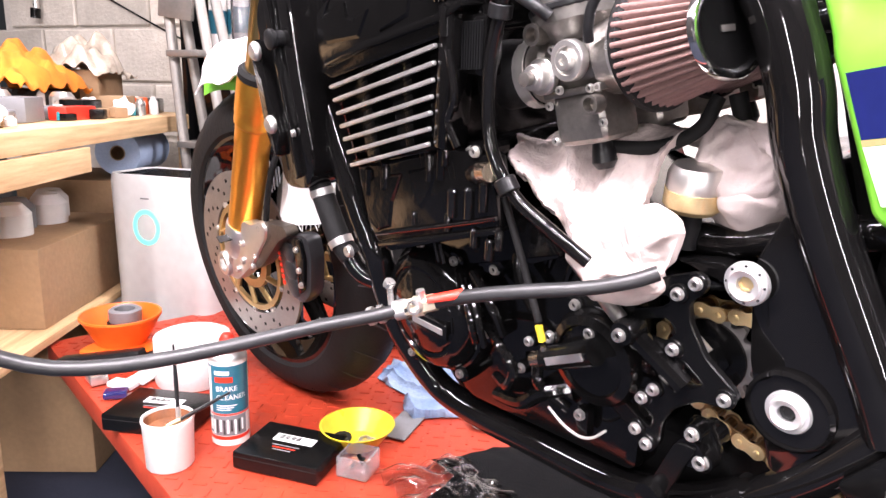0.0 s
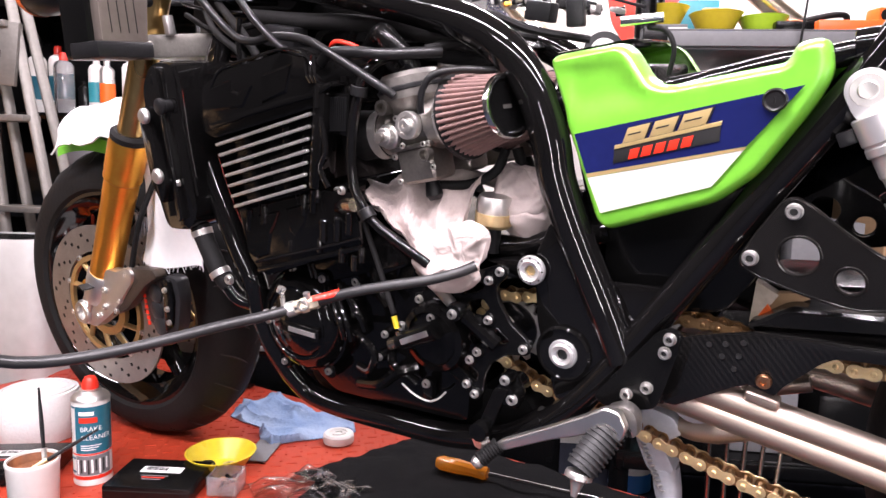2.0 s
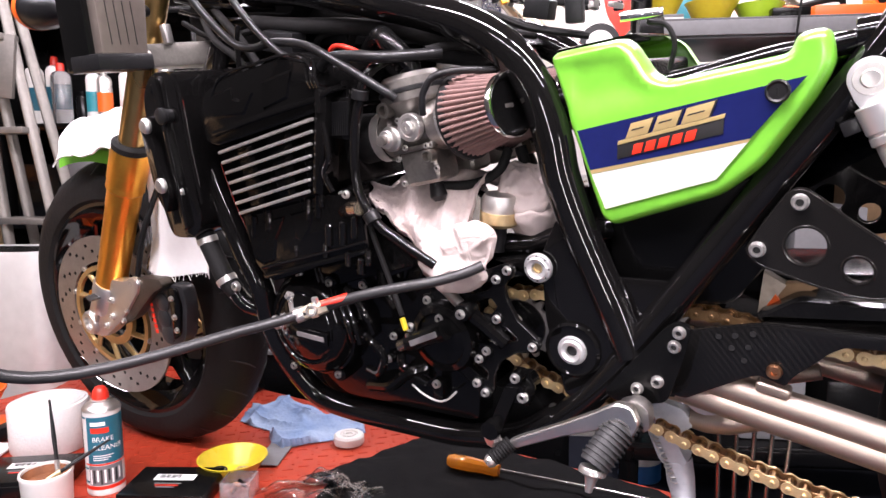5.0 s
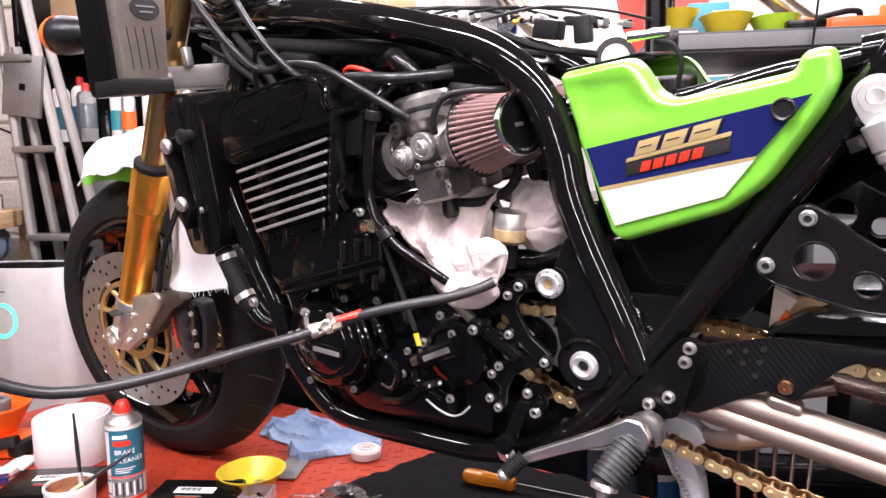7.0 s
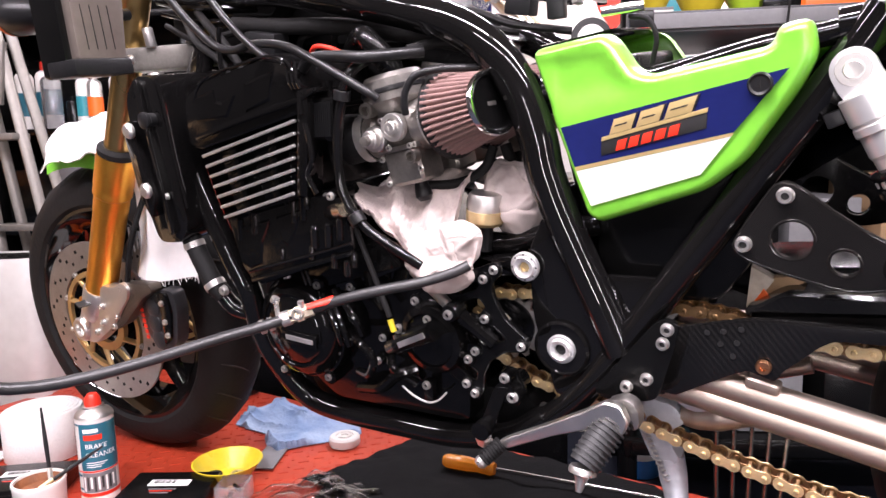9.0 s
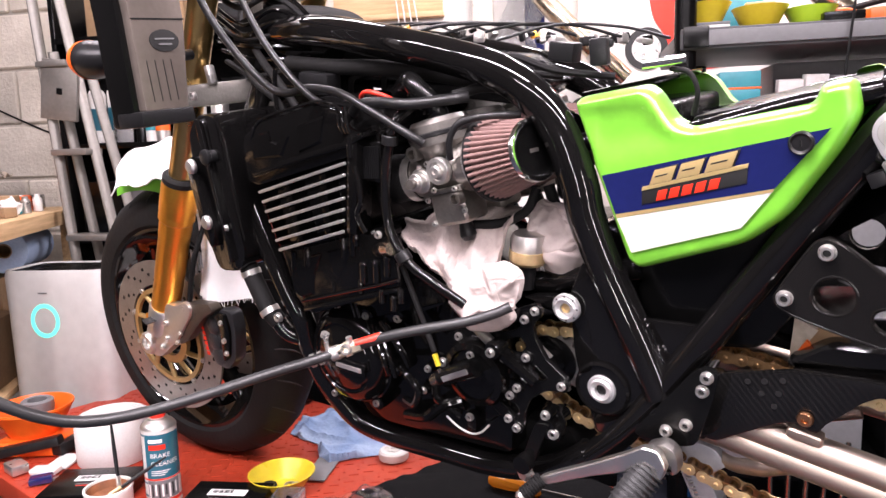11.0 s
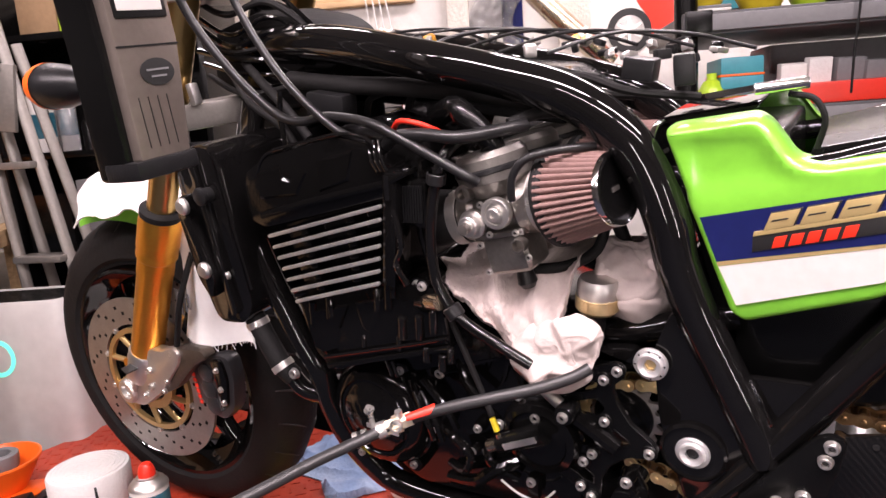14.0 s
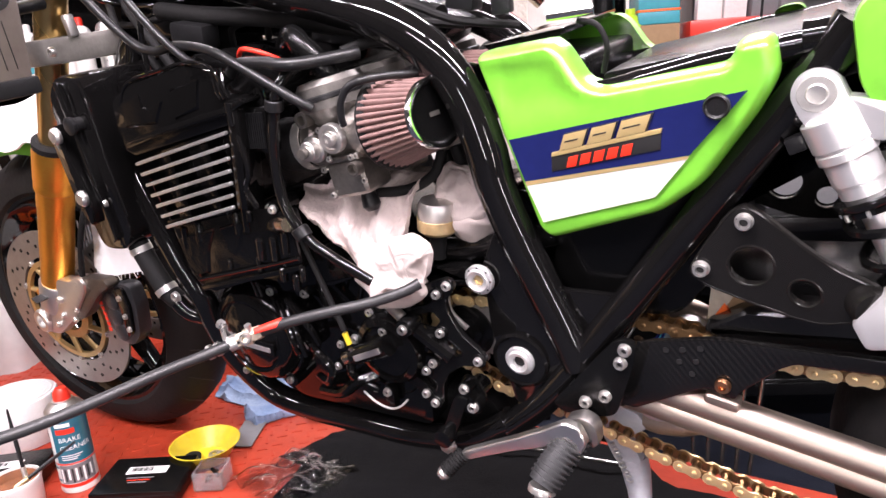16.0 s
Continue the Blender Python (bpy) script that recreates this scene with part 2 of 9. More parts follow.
def spline(pts, n=8):
    pts = [Vector(p) for p in pts]
    if len(pts) < 3 or n < 2:
        return pts
    ext = [2 * pts[0] - pts[1], *pts, 2 * pts[-1] - pts[-2]]
    out = []
    for a, b, c, d in zip(ext, ext[1:], ext[2:], ext[3:]):
        for k in range(n):
            t = k / n
            out.append(0.5 * (2 * b + (c - a) * t + (2 * a - 5 * b + 4 * c - d) * t * t + (3 * b - a - 3 * c + d) * t ** 3))
    out.append(pts[-1])
    return out


def tube(bm, pts, r, seg=12, n=8, squash=1.0):
    pts = spline(pts, n)
    rs = r if isinstance(r, (list, tuple)) else [r, r]
    rings, up = [], None
    for i, p in enumerate(pts):
        d = (pts[min(i + 1, len(pts) - 1)] - pts[max(i - 1, 0)]).normalized()
        if up is None:
            up = d.orthogonal().normalized()
        up = (up - d * up.dot(d)).normalized()
        side = d.cross(up)
        f = i / max(1, len(pts) - 1) * (len(rs) - 1)
        k = min(int(f), len(rs) - 2)
        rad = rs[k] + (rs[k + 1] - rs[k]) * (f - k)
        rings.append([bm.verts.new(p + rad * (math.cos(a) * up + squash * math.sin(a) * side)) for a in (2 * math.pi * j / seg for j in range(seg))])
    for a, b in zip(rings, rings[1:]):
        for j in range(seg):
            bm.faces.new((a[j], a[(j + 1) % seg], b[(j + 1) % seg], b[j]))
    bm.faces.new(rings[0][::-1])
    bm.faces.new(rings[-1])
    return bm


def lathe(bm, profile, m=Matrix(), seg=24, oval=1.0, closed=True):
    rings = []
    for r, h in profile:
        if r < 1e-6:
            rings.append([bm.verts.new(m @ Vector((0, 0, h)))])
        else:
            rings.append([bm.verts.new(m @ Vector((r * math.cos(a), r * oval * math.sin(a), h))) for a in (2 * math.pi * j / seg for j in range(seg))])
    for a, b in zip(rings, rings[1:]):
        for j in range(seg):
            quad = [a[j % len(a)], a[(j + 1) % len(a)], b[(j + 1) % len(b)], b[j % len(b)]]
            quad = list(dict.fromkeys(quad))
            if len(quad) > 2:
                bm.faces.new(quad)
    if closed:
        for ring, flip in ((rings[0], True), (rings[-1], False)):
            if len(ring) > 2:
                bm.faces.new(ring[::-1] if flip else ring)
    return bm


def box(bm, size, m=Matrix(), bevel=0.0, seg=2):
    made = bmesh.ops.create_cube(bm, size=1, matrix=m @ Matrix.Diagonal((*size, 1)))
    if bevel:
        edges = {e for v in made["verts"] for e in v.link_edges}
        bmesh.ops.bevel(bm, geom=list(edges), offset=bevel, segments=seg, affect="EDGES", profile=0.6)
    return bm


def prism(bm, poly, lo, hi, axis="y", m=Matrix(), bevel=0.0, seg=2):
    """A polygon of (a, b) pushed from lo to hi along the axis."""
    def at(a, b, c):
        return m @ Vector({"y": (a, c, b), "z": (a, b, c), "x": (c, a, b)}[axis])
    first = [bm.verts.new(at(a, b, lo)) for a, b in poly]
    last = [bm.verts.new(at(a, b, hi)) for a, b in poly]
    faces = [bm.faces.new(first), bm.faces.new(last[::-1])]
    k = len(poly)
    for i in range(k):
        faces.append(bm.faces.new((first[i], last[i], last[(i + 1) % k], first[(i + 1) % k])))
    bmesh.ops.recalc_face_normals(bm, faces=faces)
    if bevel:
        edges = {e for f in faces[:2] for e in f.edges}
        bmesh.ops.bevel(bm, geom=list(edges), offset=bevel, segments=seg, affect="EDGES", profile=0.6)
    return bm


def holed(bm, outer, holes, lo, hi):
    """A plate in the xz plane with holes cut through it."""
    edges = []
    for loop in (outer, *holes):
        vs = [bm.verts.new((x, lo, z)) for x, z in loop]
        edges += [bm.edges.new((a, b)) for a, b in zip(vs, vs[1:] + vs[:1])]
    made = bmesh.ops.triangle_fill(bm, use_beauty=True, use_dissolve=False, edges=edges)
    faces = [g for g in made["geom"] if isinstance(g, bmesh.types.BMFace)]
    out = bmesh.ops.extrude_face_region(bm, geom=faces)
    bmesh.ops.translate(bm, verts=[g for g in out["geom"] if isinstance(g, bmesh.types.BMVert)], vec=(0, hi - lo, 0))
    bmesh.ops.recalc_face_normals(bm, faces=bm.faces)
    return bm


def lip(bm, loop, y, r, seg=8):
    """A rounded edge that runs round an outline in the xz plane."""
    pts = [Vector((x, y, z)) for x, z in loop]
    return tube(bm, pts + pts[:1], r, seg, n=1)


def rounded(poly, r, n=4):
    """The polygon with its corners rounded."""
    out = []
    k = len(poly)
    for i, p in enumerate(poly):
        rad = r[i] if isinstance(r, (list, tuple)) else r
        p, a, b = Vector(p), Vector(poly[i - 1]), Vector(poly[(i + 1) % k])
        da, db = (a - p), (b - p)
        cut = min(rad, da.length * 0.45, db.length * 0.45)
        s, e = p + da.normalized() * cut, p + db.normalized() * cut
        out += [tuple((1 - t) ** 2 * s + 2 * t * (1 - t) * p + t * t * e) for t in (j / n for j in range(n + 1))]
    return out


def inset(poly, d):
    """The polygon moved inwards by d; it runs clockwise or not."""
    area = sum(a[0] * b[1] - b[0] * a[1] for a, b in zip(poly, poly[1:] + poly[:1]))
    turn = 1 if area > 0 else -1
    out = []
    for i, p in enumerate(poly):
        a, b = Vector(poly[i - 1]), Vector(poly[(i + 1) % len(poly)])
        e = (b - a).normalized()
        out.append((p[0] - e.y * d * turn, p[1] + e.x * d * turn))
    return out


def raised(poly, y, h=0.0019, d=0.0038):
    """A cast panel that stands h proud of the side face at y, with a sloping edge of width d."""
    bm = bmesh.new()
    k = len(poly)
    low = [bm.verts.new((x, y + 0.004, z)) for x, z in poly]
    mid = [bm.verts.new((x, y, z)) for x, z in poly]
    top = [bm.verts.new((x, y - h, z)) for x, z in inset(poly, d)]
    for a, b in ((low, mid), (mid, top)):
        for j in range(k):
            bm.faces.new((a[j], a[(j + 1) % k], b[(j + 1) % k], b[j]))
    bm.faces.new(top)
    bm.faces.new(low[::-1])
    return bm


def circle(x, z, r, n=24, start=0.0, end=360.0):
    k = n if end - start >= 360 else n + 1
    return [(x + r * math.cos(radians(start + (end - start) * j / n)), z + r * math.sin(radians(start + (end - start) * j / n))) for j in range(k)]


def finish(name, bm, mat, smooth=35):
    me = bpy.data.meshes.new(name)
    bmesh.ops.remove_doubles(bm, verts=bm.verts, dist=1e-6)
    bmesh.ops.recalc_face_normals(bm, faces=bm.faces)
    bm.to_mesh(me)
    bm.free()
    me.materials.append(mat)
    if smooth:
        me.shade_smooth()
        me.set_sharp_from_angle(angle=radians(smooth))
    return me


def part(name, bm, mat, parent, label="", smooth=35):
    ob = new(name, finish(name, bm, mat, smooth))
    ob.parent = parent
    if label:
        ob["label"] = label
    return ob


def thing(name, m, label, category, group="", kind=""):
    ob = new(name)
    ob.empty_display_size = 0.05
    ob.matrix_world = m
    return tagged(ob, label, category, group, kind)


def single(name, bm, mat, label, category, m=Matrix(), group="", kind="", smooth=35):
    ob = new(name, finish(name, bm, mat, smooth))
    ob.matrix_world = m
    return tagged(ob, label, category, group, kind)


def placed(name, me, m, parent, label=""):
    ob = new(name, me)
    ob.parent = parent
    ob.matrix_basis = m
    if label:
        ob["label"] = label
    return ob


def socket_bolt(r):
    bm = bmesh.new()
    lathe(bm, [(r * 1.12, 0), (r * 1.12, r * 0.16), (r, r * 0.22), (r, r * 0.75), (r * 0.86, r * 0.95), (r * 0.56, r * 0.95), (r * 0.5, r * 0.4), (0, r * 0.35)], seg=18)
    me = finish("bolt", bm, STEEL)
    # the socket's recess is coloured dark, shade put into the steel
    me.materials.append(PRINT_SHADE_DARK)
    for f in me.polygons:
        if all(math.hypot(me.vertices[i].co.x, me.vertices[i].co.y) < r * 0.53 for i in f.vertices):
            f.material_index = 1
    return me


def hex_bolt(r):
    bm = bmesh.new()
    lathe(bm, [(r * 1.25, 0), (r * 1.25, r * 0.2), (r, r * 0.25), (r, r * 0.85), (r * 0.85, r * 1.0), (0, r * 1.0)], seg=6)
    return finish("bolt", bm, STEEL, smooth=20)


BOLTS = {}


def bolt(p, d, r, parent, kind="socket", label=""):
    if kind == "socket" and r < 0.01:
        r *= 0.8
    key = (kind, round(r, 4))
    if key not in BOLTS:
        BOLTS[key] = socket_bolt(r) if kind == "socket" else hex_bolt(r)
    return placed("bolt", BOLTS[key], along(p, d), parent, label)


LEFT = (0, -1, 0)


# ---------------------------------------------------------------- room
def structure(name, bm, mat, label, m=ROOM, smooth=35):
    return single(name, bm, mat, label, "", m, kind="structure", smooth=smooth)


U0, U1, V0, V1, TOP = -3.15, 2.6, -3.2, 1.68, 2.02
structure("floor", box(bmesh.new(), (U1 - U0 + 0.3, V1 - V0 + 0.3, 0.1), pose((U0 + U1) / 2, (V0 + V1) / 2, FLOOR - 0.05)), FLOORMAT, "dark blue-grey workshop floor matting")
structure("ceiling", box(bmesh.new(), (U1 - U0 + 0.3, V1 - V0 + 0.3, 0.1), pose((U0 + U1) / 2, (V0 + V1) / 2, TOP + 0.05)), CEILING, "plain painted workshop ceiling")
wall_left = structure("wall_left", box(bmesh.new(), (0.12, V1 - V0, TOP - FLOOR), pose(U0 - 0.075, (V0 + V1) / 2, (TOP + FLOOR) / 2)), DARKWALL, "plain workshop wall beside the workbench")
wall_back = structure("wall_back", box(bmesh.new(), (2.3, 0.12, TOP - FLOOR), pose(-1.95, V1 + 0.075, (TOP + FLOOR) / 2)), MORTAR, "grey concrete block wall")
structure("wall_back_plastered", box(bmesh.new(), (U1 + 0.95, 0.14, TOP - FLOOR), pose((U1 - 0.65) / 2, V1 + 0.06, (TOP + FLOOR) / 2)), PLASTER, "pale plastered back wall")
structure("wall_right", box(bmesh.new(), (0.12, V1 - V0, TOP - FLOOR), pose(U1 + 0.075, (V0 + V1) / 2, (TOP + FLOOR) / 2)), DARKWALL, "plain workshop wall")
structure("wall_front", box(bmesh.new(), (U1 - U0 + 0.3, 0.12, TOP - FLOOR), pose((U0 + U1) / 2, V0 - 0.075, (TOP + FLOOR) / 2)), DARKWALL, "plain workshop wall")

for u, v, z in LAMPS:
    fitting = thing("unseen_ceiling_light", ROOM @ pose(u, v, TOP), "unseen white fluorescent tube fitting under the ceiling", "ceiling light", "ceiling lights")
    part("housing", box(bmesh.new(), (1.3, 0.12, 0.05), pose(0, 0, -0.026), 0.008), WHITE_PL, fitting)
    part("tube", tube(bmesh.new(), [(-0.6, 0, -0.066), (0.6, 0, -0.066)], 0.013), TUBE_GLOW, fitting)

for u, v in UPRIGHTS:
    batten = thing("added_wall_light", ROOM @ pose(u, v, 0.42), "unseen white upright batten added on the wall for streaks in the paint", "wall light", "wall lights")
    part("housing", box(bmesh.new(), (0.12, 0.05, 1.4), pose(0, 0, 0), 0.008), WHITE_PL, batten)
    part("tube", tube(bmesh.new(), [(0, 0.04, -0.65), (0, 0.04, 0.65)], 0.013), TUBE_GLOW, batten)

# ---------------------------------------------------------------- lift
lift = thing("motorcycle_lift", pose(0, 0, 0), "red painted steel motorcycle lift table with raised tread plate", "lift table")
LX0, LX1, LY0, LY1 = -1.62, 1.0, -0.205, 0.5
part("deck", box(bmesh.new(), (LX1 - LX0, LY1 - LY0, 0.05), pose((LX0 + LX1) / 2, (LY0 + LY1) / 2, -0.025), 0.004), LIFT_RED, lift)
part("base", box(bmesh.new(), (1.5, 0.5, 0.08), pose(-0.3, 0.15, FLOOR + 0.04), 0.006), LIFT_RED, lift)
for y in (-0.06, 0.36):
    for s in (1, -1):
        part("scissor_arm", tube(bmesh.new(), [(-0.3 - s * 0.55, y + s * 0.02, FLOOR + 0.07), (-0.3 + s * 0.5, y + s * 0.02, -0.05)], 0.03, n=1), LIFT_RED, lift)

# ---------------------------------------------------------------- motorcycle
YC, LEANS = 0.18, 8.0                     # it leans on its side stand
BIKE = pose(0, YC, 0, LEANS, 0, 0)
bike = thing("motorcycle", BIKE, "black and lime green naked motorcycle, partly stripped, on the lift", "motorcycle")

# frame
FRAME_R = [0.0225, 0.0225, 0.0215, 0.0215, 0.0215, 0.0215, 0.0215, 0.0208, 0.0198, 0.0192]
MAIN = [(-0.60, 0.035, 0.885), (-0.42, 0.085, 0.866), (-0.275, 0.11, 0.834), (-0.176, 0.112, 0.806), (-0.11, 0.113, 0.782), (-0.062, 0.114, 0.748), (-0.034, 0.114, 0.706), (-0.0165, 0.114, 0.654), (-0.009, 0.113, 0.61), (0.012, 0.11, 0.545), (0.05, 0.11, 0.455), (0.066, 0.11, 0.41)]
frame_part = part("frame", tube(bmesh.new(), [(x, -y, z) for x, y, z in MAIN], FRAME_R, 28), GLOSS, bike, "gloss black tubular steel frame")
part("frame_tube", tube(bmesh.new(), [(x, y * 0.8, z - 0.02) for x, y, z in MAIN], FRAME_R, 20), GLOSS, frame_part)
for s in (-1, 1):
    part("rear_tube", tube(bmesh.new(), [(-0.03, s * 0.108, 0.305), (0.021, s * 0.108, 0.356), (0.077, s * 0.108, 0.43), (0.153, s * 0.106, 0.536), (0.206, s * 0.105, 0.611), (0.257, s * 0.105, 0.681), (0.30, s * 0.105, 0.745)], 0.0172, 18), GLOSS, frame_part)
    part("cradle_tube", tube(bmesh.new(), [(-0.56, s * 0.155, 0.67), (-0.526, s * 0.165, 0.592), (-0.5, s * 0.168, 0.535), (-0.485, s * 0.168, 0.498), (-0.468, s * 0.165, 0.455), (-0.47, s * 0.155, 0.4), (-0.464, s * 0.145, 0.35), (-0.447, s * 0.13, 0.3), (-0.42, s * 0.118, 0.266), (-0.358, s * 0.115, 0.256), (-0.253, s * 0.115, 0.257), (-0.167, s * 0.115, 0.26), (-0.085, s * 0.112, 0.278), (-0.03, s * 0.108, 0.312)], 0.0175, 18), GLOSS, frame_part)
    part("down_tube", tube(bmesh.new(), [(-0.62, s * 0.03, 0.83), (-0.585, s * 0.1, 0.75), (-0.56, s * 0.155, 0.67)], 0.018, 14), GLOSS, frame_part)
    part("seat_rail", tube(bmesh.new(), [(-0.03, s * 0.095, 0.695), (0.092, s * 0.1, 0.7), (0.15, s * 0.1, 0.711), (0.204, s * 0.1, 0.722), (0.268, s * 0.1, 0.73), (0.5, s * 0.1, 0.768)], 0.0105, 14), GLOSS, frame_part)
    part("pivot_plate", prism(bmesh.new(), rounded([(-0.016, 0.566), (0.004, 0.54), (0.06, 0.425), (0.004, 0.352), (-0.014, 0.345), (-0.036, 0.44), (-0.038, 0.52)], 0.01), s * 0.116, s * 0.094, bevel=0.0025), GLOSS, frame_part)
part("backbone", tube(bmesh.new(), [(-0.60, 0, 0.85), (-0.35, 0, 0.83), (-0.12, 0, 0.77)], 0.02, 14), MATTE, frame_part)
part("steering_head", tube(bmesh.new(), [(-0.665, 0, 0.79), (-0.585, 0, 0.93)], 0.032, 18), GLOSS, frame_part)
# black panel added to darken the gap between the frame tubes
part("dark_backing", prism(bmesh.new(), rounded([(-0.7, 0.735), (-0.69, 0.82), (-0.63, 0.865), (-0.45, 0.83), (-0.45, 0.755), (-0.55, 0.73)], 0.015), 0.036, 0.044, bevel=0.002), MATTE, frame_part)
part("gusset", prism(bmesh.new(), rounded([(-0.64, 0.80), (-0.57, 0.90), (-0.4, 0.868), (-0.5, 0.79)], 0.02), -0.06, 0.06, bevel=0.006), GLOSS, frame_part)
part("cross_brace", tube(bmesh.new(), [(0.085, -0.106, 0.42), (0.085, 0.106, 0.42)], 0.018), GLOSS, frame_part)
part("inner_web", prism(bmesh.new(), rounded([(0.04, 0.498), (0.115, 0.498), (0.073, 0.43)], 0.004), -0.108, -0.1, bevel=0.0015), GLOSS, frame_part)


def washer_bolt(p, r, label, core):
    bm = lathe(bmesh.new(), [(r * 1.22, 0), (r * 1.22, r * 0.22), (r * 1.15, r * 0.32), (r * 0.95, r * 0.36), (r * 0.92, r * 0.5), (r * 0.82, r * 0.56), (r * 0.6, r * 0.42), (r * 0.48, r * 0.4), (r * 0.46, r * 0.1), (0, r * 0.1)], along(p, LEFT), 32)
    ob = part("pivot_bolt", bm, SHOCK, frame_part, label)
    part("socket", lathe(bmesh.new(), [(r * 0.42, 0), (r * 0.42, r * 0.2), (r * 0.3, r * 0.2), (r * 0.28, r * 0.12), (0, r * 0.12)], along(Vector(p) + Vector((0, -r * 0.08, 0)), LEFT), 6), core, ob, smooth=20)
    return ob


# the dark core stands in for the shade inside the pivot socket
washer_bolt((-0.002, -0.117, 0.408), 0.0145, "large bright aluminium swingarm pivot bolt", PRINT_SHADE_DARK)
washer_bolt((-0.039, -0.12, 0.506), 0.0145, "bright aluminium engine mounting bolt with a brass centre", CHAIN)
for k in range(8):
    a = 2 * math.pi * k / 8
    # a flat dark disc gives each dimple its shade
    part("dimple", lathe(bmesh.new(), [(0.0011, 0), (0.0011, 0.0008), (0, 0.0008)], along((-0.039 + 0.0148 * math.cos(a), -0.1246, 0.506 + 0.0148 * math.sin(a)), LEFT), 8), PRINT_SHADE_DARK, frame_part)
part("pivot_boss", lathe(bmesh.new(), [(0.034, 0), (0.034, 0.004), (0.031, 0.006), (0.03, 0.003), (0, 0.003)], along((-0.002, -0.1155, 0.408), LEFT), 32), GLOSS, frame_part)

# front wheel, steered a little
STEER = 5.0
WC = Vector((-1.03, 0.0, 0.315))
WHEEL = Matrix.Translation(WC) @ pose(0, 0, 0, 0, 0, STEER) @ pose(0, 0, 0, 90, 0, 0)    # z of this runs along the axle, to the left side
front_wheel = part("front_wheel", lathe(bmesh.new(), [(0.215, -0.045), (0.222, -0.056), (0.224, -0.06), (0.232, -0.06), (0.228, -0.045), (0.205, -0.028), (0.2, 0), (0.205, 0.028), (0.228, 0.045), (0.232, 0.06), (0.224, 0.06), (0.215, 0.045), (0.194, 0.03), (0.19, 0.0), (0.194, -0.03), (0.215, -0.045)], WHEEL, 64, closed=False), GLOSS, bike, "gloss black three-spoke front wheel rim")
TREAD = [(0.226, -0.056), (0.238, -0.066), (0.262, -0.067), (0.284, -0.058), (0.301, -0.04), (0.3115, -0.018), (0.315, 0), (0.3115, 0.018), (0.301, 0.04), (0.284, 0.058), (0.262, 0.067), (0.238, 0.066), (0.226, 0.056), (0.222, 0.0), (0.226, -0.056)]
part("tyre", lathe(bmesh.new(), TREAD, WHEEL, 96, closed=False), RUBBER, front_wheel, "black road tyre")
bm = bmesh.new()
for k in range(26):
    for side in (-1, 1):
        pts = []
        for q in range(6):
            w = side * (0.008 + 0.0095 * q)
            rr = next(r0 + (r1 - r0) * (abs(w) - z0) / (z1 - z0) for (r0, z0), (r1, z1) in zip(TREAD[6:], TREAD[7:]) if z0 <= abs(w) <= z1)
            a = 2 * math.pi * (k + (0.5 if side > 0 else 0.0)) / 26 + 0.028 * q - 0.0022 * q * q
            pts.append(WHEEL @ Vector(((rr + 0.0001) * math.cos(a), (rr + 0.0001) * math.sin(a), w)))
        tube(bm, pts, [0.0008, 0.0022, 0.0022, 0.001], 6, n=2)
part("tread_pattern", bm, PRINT_SHADE_DARK, front_wheel)
part("hub", lathe(bmesh.new(), [(0.0, -0.09), (0.03, -0.09), (0.045, -0.06), (0.04, 0), (0.045, 0.06), (0.03, 0.09), (0.0, 0.09)], WHEEL, 24), GLOSS, front_wheel)
for k in range(3):
    for s in (-1, 1):
        a = radians(120 * k + 40 + s * 9)
        b = radians(120 * k + 40 + s * 17)
        part("spoke", tube(bmesh.new(), [WHEEL @ Vector((0.035 * math.cos(a), 0.035 * math.sin(a), 0)), WHEEL @ Vector((0.2 * math.cos(b), 0.2 * math.sin(b), 0))], [0.024, 0.017], 10, squash=0.55), GLOSS, front_wheel)


